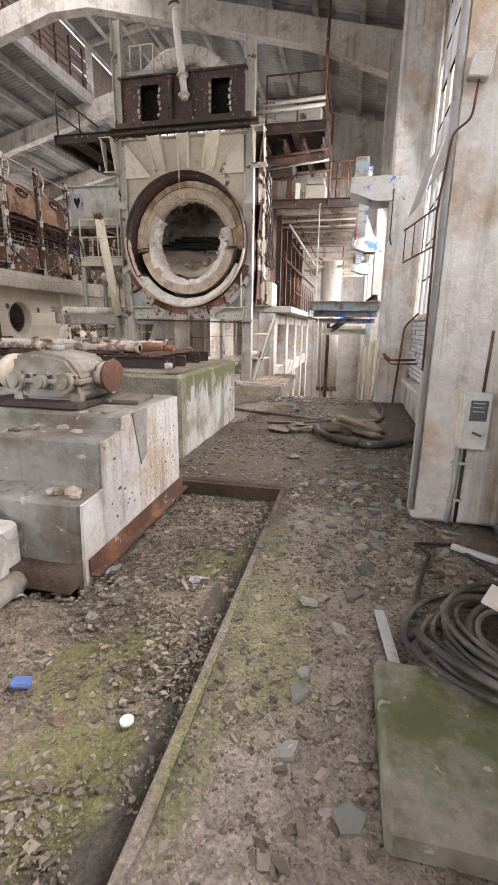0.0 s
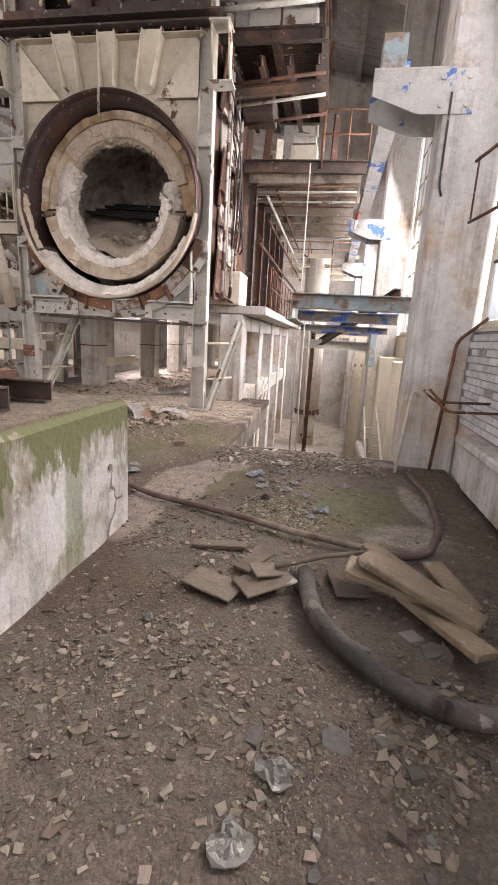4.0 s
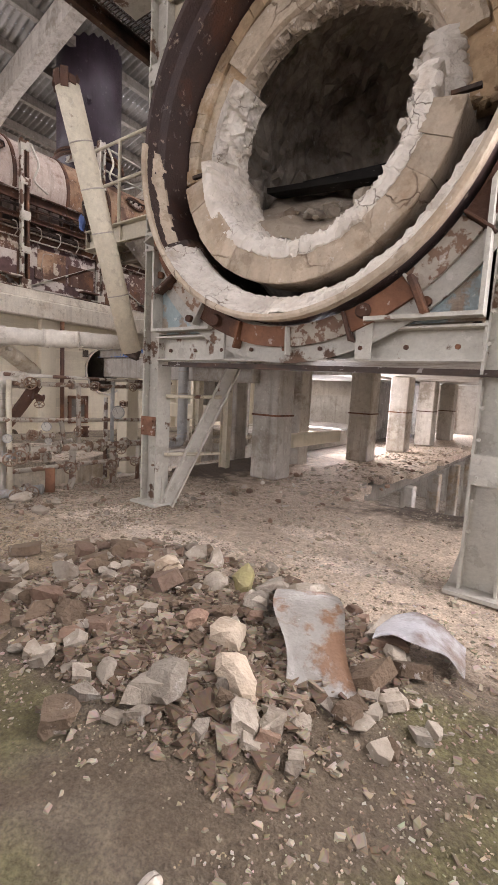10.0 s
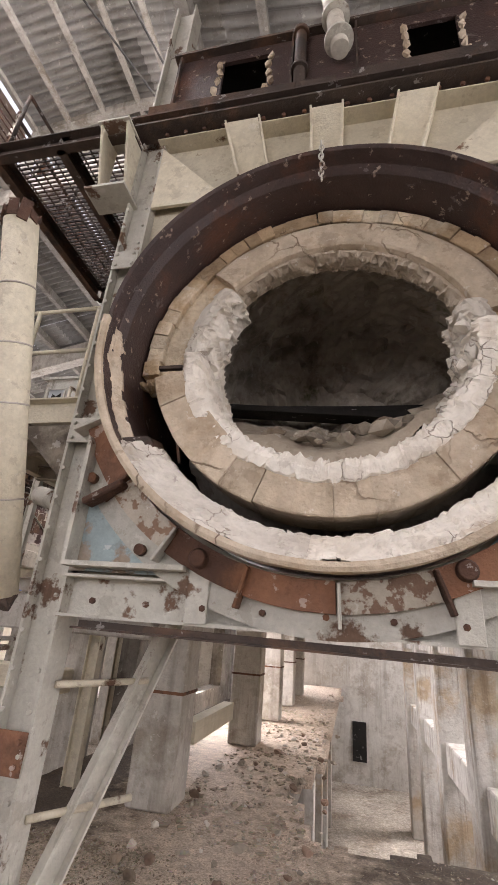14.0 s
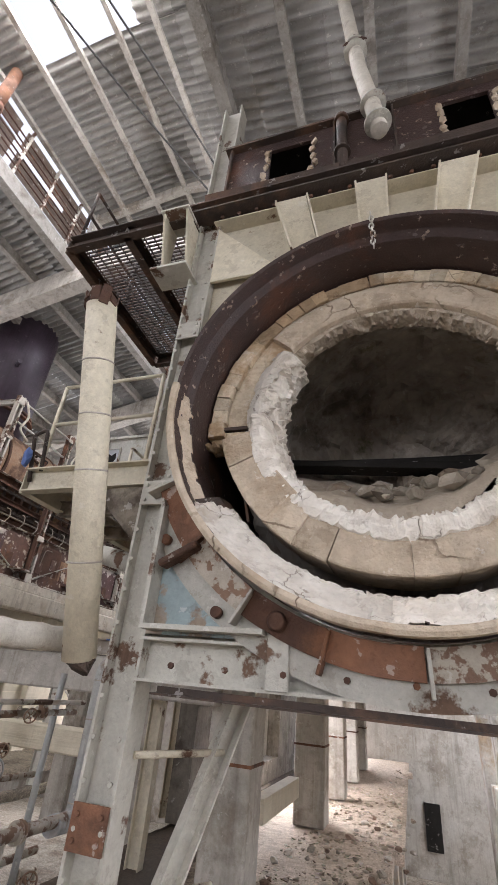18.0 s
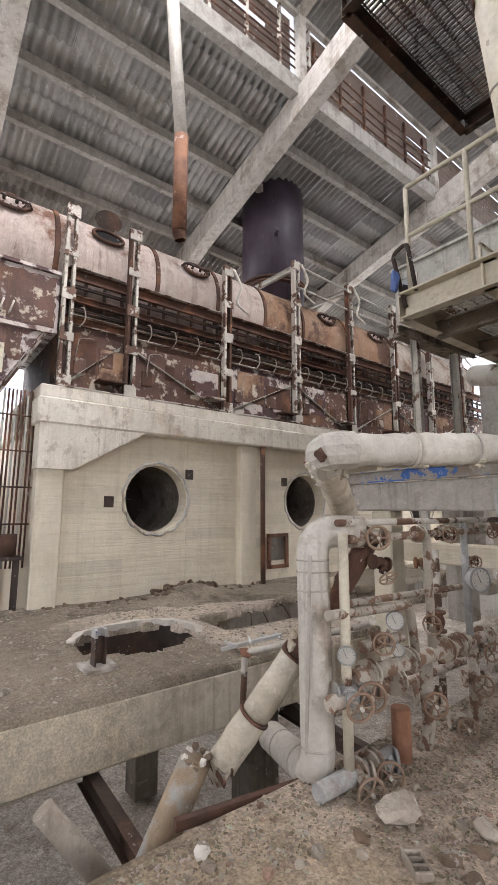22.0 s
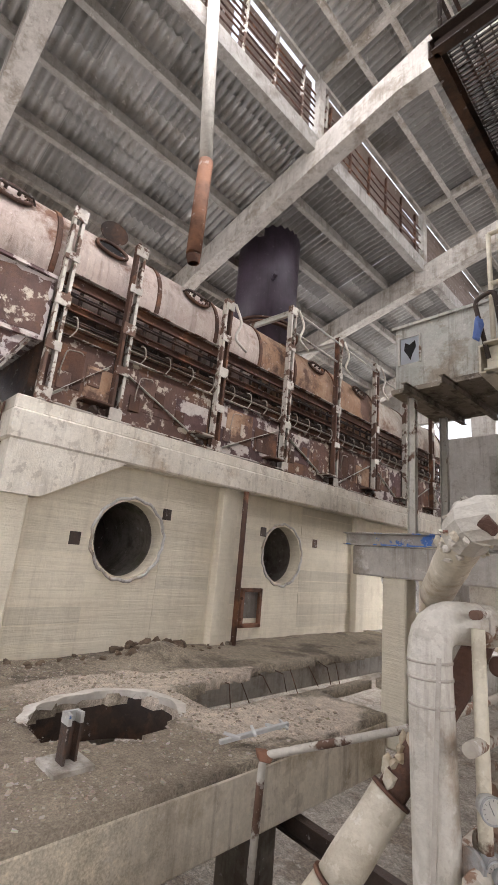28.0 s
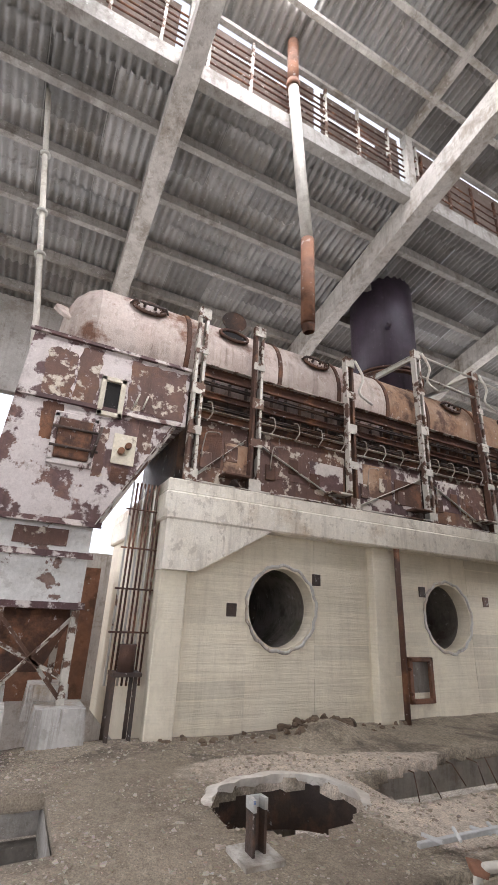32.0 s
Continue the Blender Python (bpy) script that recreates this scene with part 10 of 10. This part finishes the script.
def stone(name, label, x, y, z, s, mat, group, turn=None, flat=0.75, shard=False):
    """One broken stone, or a flat shard, on the floor."""
    k = rng.randrange(9, 15) if shard else rng.randrange(9)
    if (k, mat) not in ROCK_BY:
        me = ROCKS[k].copy()
        me.materials.clear()
        me.materials.append(M[mat])
        ROCK_BY[k, mat] = me
    ob = new(name, ROCK_BY[k, mat])
    ob.location = (x, y, z + s * flat * 0.5)
    ob.rotation_euler = (rng.uniform(-0.4, 0.4), rng.uniform(-0.4, 0.4), rng.uniform(0, 6.3) if turn is None else turn)
    ob.scale = (s * rng.uniform(0.9, 1.4), s * rng.uniform(0.75, 1.1), s * flat * rng.uniform(0.8, 1.1))
    return tagged(ob, label, "stone", group)


for i in range(290):
    a, r = rng.uniform(0, 6.28), math.sqrt(rng.random())
    x, y = -4.3 + 1.6 * r * math.cos(a), 10.95 + 0.9 * r * math.sin(a)
    s = rng.uniform(0.025, 0.065) if rng.random() < 0.75 else rng.uniform(0.07, 0.13)
    stone("rubble_stone", "broken brick and refractory stone in the rubble heap", x, y, floor_z(x, y) + 0.05 * max(0, 1 - r * 1.4), s, rng.choice(("rubble", "rubble", "rubble", "rubble_red", "rubble", "clod", "clod")), "stones of the rubble heap", shard=rng.random() < 0.5, flat=rng.uniform(0.5, 0.9))
for x, y, s, m, lab in ((-4.45, 11.05, 0.16, "refractory", "large cream refractory block in the rubble"), (-3.72, 10.75, 0.15, "refractory", "pale crusted lump in the rubble"), (-3.95, 9.95, 0.12, "clod", "round brown stone beside the heap"),
                        (-3.7, 11.5, 0.16, "rubble", "grey slab piece by the sheet metal"), (-3.5, 10.55, 0.11, "refractory", "pale lump below the sheet metal"), (-4.1, 11.4, 0.12, "moss_stone", "yellow mossy lump in the rubble"),
                        (-7.4, 11.52, 0.12, "rubble", "pale stone block by the valve rack"), (-7.78, 10.62, 0.045, "crust", "small white stone on the slab edge"), (-6.75, 11.4, 0.09, "rubble", "brown flat stone on the dirt"), (-7.05, 11.75, 0.06, "rubble", "brown stone on the dirt"),
                        (-3.2, 9.8, 0.05, "crust", "small white stone on the dirt")):
    stone("stone_block", lab, x, y, floor_z(x, y), s, m, "", flat=0.8)
for i in range(170):
    x, y = rng.uniform(-7.9, -5.9), rng.uniform(10.0, 13.5)
    stone("loose_stone", "loose stone on the dirt by the valve rack", x, y, floor_z(x, y), 0.012 + 0.035 * rng.random() ** 3, rng.choice(("rubble", "rubble", "clod", "rubble_red")), "loose stones by the rack")
for i in range(60):
    x, y = rng.uniform(-6.3, -4.7), rng.uniform(12.9, 20)
    stone("loose_stone", "loose stone on the slab under the kiln", x, y, floor_z(x, y), rng.uniform(0.02, 0.07), rng.choice(("rubble", "crust", "rubble_red")), "loose stones under the kiln")
for i in range(250):
    x, y = rng.gauss(0.25, 0.42), rng.gauss(4.1, 1.1)
    if on_floor(x, y) is None or not -0.6 < x < 1.0:
        continue
    s = 0.018 + 0.062 * rng.random() ** 2.5
    stone("slab_shard", "grey-green broken slab shard on the floor", x, y, floor_z(x, y), s, rng.choice(("flake", "flake", "flake_dark")), "slab shards on the walkway", flat=min(0.4, 0.016 / s), shard=True)
for i in range(40):
    x, y = rng.uniform(-1.5, -0.65), rng.uniform(0.4, 4.0)
    stone("bed_stone", "larger stone in the gravel bed", x, y, -0.17, 0.018 + 0.03 * rng.random() ** 2, rng.choice(("flake", "clod", "flake_dark")), "larger stones of the bed", flat=0.5, shard=rng.random() < 0.5)
for i in range(55):
    x, y = rng.uniform(-1.7, 0.35), rng.uniform(9.2, 10.05)
    stone("edge_stone", "crumbled stone along the floor edge", x, y, floor_z(x, y), 0.015 + 0.04 * rng.random() ** 2, rng.choice(("crust", "rubble", "flake")), "stones along the floor edge", flat=0.4, shard=True)
for i in range(70):
    y = rng.uniform(14.4, 27)
    x = -5.0 - abs(rng.gauss(0, 0.12))
    stone("edge_crumb", "pale crumb along the broken slab edge", x, y, floor_z(x, y), 0.015 + 0.04 * rng.random() ** 2, rng.choice(("crust", "rubble", "rubble")), "crumbs along the slab edge", flat=0.5, shard=rng.random() < 0.5)
for i in range(46):
    a, r = rng.uniform(0, 6.28), math.sqrt(rng.random())
    x, y = -13.45 + 0.32 * r * math.cos(a), 13.75 + 0.75 * r * math.sin(a)
    stone("dirt_clod", "brown dirt clod heaped against the boiler wall", x, y, 0.02 + 0.16 * (1 - r), rng.uniform(0.05, 0.11), "clod", "clods of the dirt heap")
for i in range(30):
    x, y = rng.uniform(-13.8, -13.3), rng.uniform(11.3, 15.8)
    stone("wall_foot_stone", "dirty stone along the foot of the wall", x, y, -0.04, rng.uniform(0.03, 0.07), "clod", "stones along the wall foot")


# pale broken lip round the hole in the left slab
bm = bms()
top, out_, low = [], [], []
for k in range(41):
    a = radians(55 + 205 * k / 40)
    q = Vector((0.64 * math.cos(a), 0.78 * math.sin(a), 0))
    w = 1 + 0.12 * noise.noise(q * 4)
    wide = 0.06 + 0.12 * math.sin(math.pi * k / 40) * (1 + 0.5 * noise.noise(q * 6 + Vector((3, 0, 0))))
    c = Vector((-11.4, 11.9, 0))
    top.append(bm.verts.new(c + q * w * 0.94 + Vector((0, 0, 0.015 + 0.02 * noise.noise(q * 7)))))
    out_.append(bm.verts.new(c + q * (w + wide) + Vector((0, 0, 0.0))))
    low.append(bm.verts.new(c + q * w * 0.99 + Vector((0, 0, -0.07 + 0.03 * noise.noise(q * 9)))))
for k in range(40):
    bm.faces.new((top[k], top[k + 1], out_[k + 1], out_[k]))
    bm.faces.new((low[k], low[k + 1], top[k + 1], top[k]))
    bm.faces.new((out_[k], out_[k + 1], low[k + 1], low[k]))
bm.faces.new((top[0], out_[0], low[0]))
bm.faces.new((top[-1], low[-1], out_[-1]))
setting("floor_hole_lip", bm, M["crust"], "pale broken concrete lip round the slab hole")
bm = bms()
rows = [[bm.verts.new((-11.4 + 0.68 * s * math.cos(a), 11.9 + 0.82 * s * math.sin(a), z)) for a in (radians(40 + 6 * k) for k in range(41))] for s, z in ((1.0, -0.08), (1.0, -0.5), (1.12, -0.5), (1.12, -0.13))]
for A, C in zip(rows, rows[1:]):
    for k in range(40):
        bm.faces.new((A[k], A[k + 1], C[k + 1], C[k]))
setting("floor_hole_girder", bm, M["dark_steel"], "dark curved girder under the slab hole")
for k in range(9):
    bm = bms()
    x, y = -12.2 + rng.uniform(-0.1, 0.1), 13.6 + 0.42 * k
    tube(bm, [(x - 0.1, y, -0.1), (x + 0.15, y + rng.uniform(-0.1, 0.1), -0.14), (x + 0.3, y + rng.uniform(-0.2, 0.2), -0.3 - 0.2 * rng.random())], 0.008, 5)
    lone("bent_rebar", bm, M["rust"], "thin rusty bar bent out of the broken slab", "rebar", (x, y, -0.1), "bent bars of the slab")

# ---- scrap sheet metal over the rubble ----
def bent_sheet(name, label, c, w, ln, curl, turn, tilt, mat):
    bm = bms()
    n = 14
    R = Euler((radians(tilt), 0, radians(turn))).to_matrix()
    rows = []
    for t in (0.0, 0.012):
        g = []
        for i in range(n + 1):
            u = i / n
            a = (u - 0.5) * curl
            rad = ln / max(curl, 0.01)
            row = []
            for j in range(7):
                v = (j / 6 - 0.5) * w * (1 - 0.15 * math.sin(u * 9 + j))
                p = Vector((v, (rad + t) * math.sin(a), (rad + t) * (math.cos(a) - math.cos(curl / 2)) + 0.02 * noise.noise(Vector((v * 4, u * 5, 1)))))
                row.append(bm.verts.new(R @ p + Vector(c)))
            g.append(row)
        rows.append(g)
    for k, g in enumerate(rows):
        for i in range(n):
            for j in range(6):
                f = (g[i][j], g[i][j + 1], g[i + 1][j + 1], g[i + 1][j])
                fc = bm.faces.new(f if k else tuple(reversed(f)))
                fc.smooth = True
    A, C = rows
    rim = [(i, 0) for i in range(n + 1)] + [(n, j) for j in range(1, 7)] + [(i, 6) for i in range(n - 1, -1, -1)] + [(0, j) for j in range(5, 0, -1)]
    for (i, j), (p, q) in zip(rim, rim[1:] + rim[:1]):
        bm.faces.new((A[i][j], A[p][q], C[p][q], C[i][j]))
    return lone(name, bm, M[mat], label, "sheet", c)


bent_sheet("bent_sheet", "curved rusty white sheet-metal piece on the rubble", (-3.45, 11.12, 0.1), 0.34, 0.95, 1.5, 38, 6, "sheet_scrap")
bent_sheet("bent_sheet", "small bent blue-grey sheet piece on the rubble", (-2.95, 11.5, 0.08), 0.32, 0.5, 1.5, 100, 8, "sheet_scrap_b")
for c, r in (((-2.26, 9.76, 0.02), 20), ((-7.12, 11.27, 0.06), -35), ((-10.3, 10.2, 0.02), 40)):
    hb = thing("hollow_brick", "broken hollow red-brown brick with slots", "brick", c)
    R = Euler((0, 0, radians(r))).to_matrix()
    clay = M["rubble_red"] if 0 < r < 30 else M["rubble"]
    for k in range(4):
        bm = bms()
        box(bm, Vector(c) + R @ Vector((-0.063 + 0.042 * k, 0, 0.015)), (0.012, 0.075, 0.035), (0, 0, r), 0.003)
        part("web", bm, clay, hb)
    for s in (-1, 1):
        bm = bms()
        box(bm, Vector(c) + R @ Vector((0.01 * s, s * 0.037, 0.015)), (0.138 - 0.03 * (s > 0), 0.012, 0.035), (0, 0, r), 0.003)
        part("shell", bm, clay, hb)

# ---- steel below the slab edge ----
bm = bms()
tube(bm, [(-9.35, 10.35, -0.45), (-9.2, 10.95, -1.25)], 0.075, 14)
lone("basement_strut", bm, M["boiler_pale"], "pale rusty pipe strut below the slab edge", "pipe", (-9.3, 10.6, -1.3))
for y in (10.9, 13.2):
    bm = bms()
    beam(bm, (-10.2, y, -0.75), (-8.1, y, -0.85), 0.18, 0.1)
    lone("basement_beam", bm, M["dark_steel"], "dark steel beam across the gap below the floors", "beam", (-9.2, y, -0.8), "beams across the gap")
bm = bms()
box(bm, (-8.02, 11.05, -0.03), (0.04, 0.8, 0.05), (0, 0, -10))
lone("edge_angle_iron", bm, M["rust"], "rusty angle iron along the broken floor edge", "angle iron", (-8.05, 11.05, -0.05))

# ---- hoses, boards, shovel ----
bm = bms()
tube(bm, pipe_run([(-2.3, 8.06, 0.02), (-2.22, 7.98, 0.05), (-1.85, 7.74, 0.05), (-1.4, 7.63, 0.04), (-1.0, 7.49, 0.05), (-0.57, 7.32, 0.05), (-0.1, 7.2, 0.05), (0.2, 7.09, 0.05), (0.42, 7.2, 0.05), (0.62, 7.75, 0.04), (0.7, 8.6, 0.04), (0.62, 9.35, 0.03)], 0.12, 4), 0.026, 12)
lone("floor_hose", bm, M["hose_brown"], "long brown ribbed hose lying across the floor", "hose", (-0.8, 7.4, 0.0))
bm = bms()
tube(bm, pipe_run([(-0.42, 6.72, 0.05), (-0.4, 6.45, 0.06), (-0.3, 6.15, 0.06), (0.0, 5.82, 0.06), (0.35, 5.72, 0.06), (0.7, 5.92, 0.06), (0.98, 6.4, 0.06), (1.0, 6.9, 0.08)], 0.2, 5), 0.05, 16)
bh = lone("thick_hose", bm, M["rubber"], "thick black rubber hose in a loop", "hose", (0.3, 6.0, 0))
for c, s, r, m, lab in (((-0.95, 6.48, 0.03), (0.34, 0.2, 0.016), (2, 3, -20), "wood_pale", "pale broken board with a light patch"), ((-0.65, 6.54, 0.06), (0.34, 0.2, 0.016), (3, -4, 38), "wood_pale", "pale square board lying on others"),
                        ((-0.77, 6.82, 0.025), (0.12, 0.28, 0.025), (0, 2, -25), "wood", "narrow brown board piece"), ((-0.42, 6.72, 0.02), (0.12, 0.26, 0.025), (0, 0, 5), "wood", "brown board piece by the shovel"),
                        ((-1.04, 7.0, 0.02), (0.38, 0.09, 0.03), (0, 0, 10), "wood", "dark flat board on the dirt"), ((-0.15, 6.72, 0.02), (0.22, 0.3, 0.02), (0, 0, 12), "wood", "grey-brown board on the floor"),
                        ((-2.1, 7.25, 0.02), (0.05, 0.22, 0.03), (0, 0, -30), "wood_pale", "small timber by the pedestal")):
    bm = bms()
    box(bm, c, s, r, 0.005)
    lone("broken_board", bm, M[m], lab, "board", c, "broken boards")
for c, s, r in (((0.12, 6.6, 0.12), (0.62, 0.2, 0.05), (4, 8, -14)), ((0.2, 6.5, 0.17), (0.7, 0.17, 0.05), (-3, 10, -32)), ((0.15, 6.85, 0.1), (0.55, 0.12, 0.06), (0, 6, -50)), ((0.3, 6.35, 0.08), (0.6, 0.13, 0.05), (0, -4, -62)), ((0.45, 6.75, 0.07), (0.5, 0.14, 0.05), (0, 4, -75))):
    bm = bms()
    box(bm, c, s, r, 0.008)
    lone("split_timber", bm, M["timber"], "split weathered timber in a pile", "timber", c, "split timbers")
sh = thing("shovel", "worn shovel with a pale square blade", "shovel", (-0.65, 6.6, 0.09))
bm = bms()
box(bm, (-0.66, 6.6, 0.1), (0.17, 0.15, 0.012), (4, 6, 32), 0.004)
part("blade", bm, M["wood_pale"], sh)
bm = bms()
tube(bm, [(-0.6, 6.63, 0.11), (-0.3, 6.82, 0.13), (0.0, 6.99, 0.12)], 0.016, 8)
part("handle", bm, M["wood"], sh)
for i, (x, y, s, m) in enumerate(((-0.33, 7.96, 0.13, "paper_blue"), (-0.69, 8.39, 0.1, "paper"), (-2.36, 8.46, 0.16, "paper_blue"), (-1.05, 8.87, 0.11, "paper_blue"), (-0.71, 8.39, 0.12, "paper_blue"), (-0.94, 8.44, 0.1, "paper_blue"), (-1.1, 8.75, 0.1, "paper_blue"), (-0.79, 9.3, 0.13, "paper"),
                                  (-1.54, 2.5, 0.09, "paper"), (-0.9, 2.52, 0.07, "plastic_white"), (-1.95, 2.1, 0.1, "paper"), (-1.2, 6.1, 0.06, "flake"), (-0.55, 5.15, 0.14, "flake"), (-0.45, 5.4, 0.12, "flake"), (-0.86, 8.08, 0.07, "rubber"), (-0.5, 8.25, 0.06, "paper_blue"), (-0.62, 8.62, 0.07, "paper"), (-0.98, 8.62, 0.06, "paper_blue"), (-0.42, 7.75, 0.05, "paper"), (-0.8, 8.95, 0.05, "paper_blue"), (-2.5, 8.2, 0.1, "paper_blue"), (-2.42, 8.7, 0.09, "paper"), (-0.1, 8.7, 0.08, "paper"))):
    bm = bms()
    s *= 0.72
    z = floor_z(x, y) if not in_pit(x, y) else -0.16
    n = 15
    edge = [rng.uniform(0.55, 1.1) for j in range(n)]
    rings = [[bm.verts.new((x, y, z + 0.04))] * n]
    for q in (0.3, 0.55, 0.8, 1.0):
        row = []
        for j in range(n):
            a = 2 * math.pi * (j + rng.uniform(-0.3, 0.3)) / n
            d = s * q * edge[j] * rng.uniform(0.88, 1.1)
            row.append(bm.verts.new((x + d * math.cos(a), y + 0.75 * d * math.sin(a), z + rng.uniform(0.006, 0.06 - 0.03 * q))))
        rings.append(row)
    for lo, hi in zip(rings, rings[1:]):
        for j in range(n):
            k = (j + 1) % n
            if lo is rings[0]:
                bm.faces.new((lo[0], hi[j], hi[k]))
            else:
                bm.faces.new((lo[j], hi[j], hi[k]))
                bm.faces.new((lo[j], hi[k], lo[k]))
    ex = bmesh.ops.extrude_face_region(bm, geom=bm.faces[:])["geom"]
    for v in ex:
        if isinstance(v, bmesh.types.BMVert):
            v.co.z += 0.006
    lone("crumpled_scrap", bm, M[m], "crumpled torn scrap of pale sheet on the floor", "scrap", (x, y, z), "crumpled scraps")
bm = bms()
box(bm, (-1.4, 1.48, -0.13), (0.09, 0.06, 0.03), (10, 8, 20), 0.01)
lone("plastic_disc", bm, M["blue_plastic"], "flat blue plastic disc in the gravel bed", "disc", (-1.4, 1.48, -0.14))
bm = bms()
tube(bm, [(-0.82, 1.4, -0.14), (-0.82, 1.4, -0.125)], 0.03, 16)
lone("bottle_stopper", bm, M["plastic_white"], "round pale stopper in the gravel bed", "stopper", (-0.82, 1.4, -0.14))
for x, y, a, ln in ((-0.88, 2.55, 20, 0.13), (-0.95, 2.45, -50, 0.1), (-0.8, 2.65, 70, 0.09), (-1.02, 2.75, 15, 0.07)):
    bm = bms()
    box(bm, (x, y, -0.137), (ln, 0.022, 0.012), (4, 8, a), 0.004)
    lone("plaster_strip", bm, M["rubble"], "broken pale plaster strip in the gravel bed", "strip", (x, y, -0.14), "plaster strips")
# whitewashed brickwork of the dado in the bay by the second column, brick by brick
bw = setting("wall_east_bricks", (lambda b: (span(b, RIGHT - 0.03, RIGHT - 0.012, 4.2, 9.85, 0.6, 1.66), b)[1])(bms()), M["mortar"], "whitewashed brick dado under the window")
bm = bms()
box(bm, (0, 0, 0), (0.03, 0.235, 0.067), None, 0.006)
me = bpy.data.meshes.new("brick")
bm.to_mesh(me)
bm.free()
me.materials.append(M["brick_white"])
made = 0
for r in range(13):
    for q in range(23):
        y = 4.35 + 0.25 * q + (0.125 if r % 2 else 0)
        if y > 9.75 or rng.random() < 0.02:
            continue
        ob = new("brick", me)
        ob.parent = bw
        ob.location = (RIGHT - 0.032 + rng.uniform(-0.003, 0.003), y, 0.65 + 0.079 * r)
        ob.rotation_euler = (rng.uniform(-0.01, 0.01), 0, rng.uniform(-0.01, 0.01))
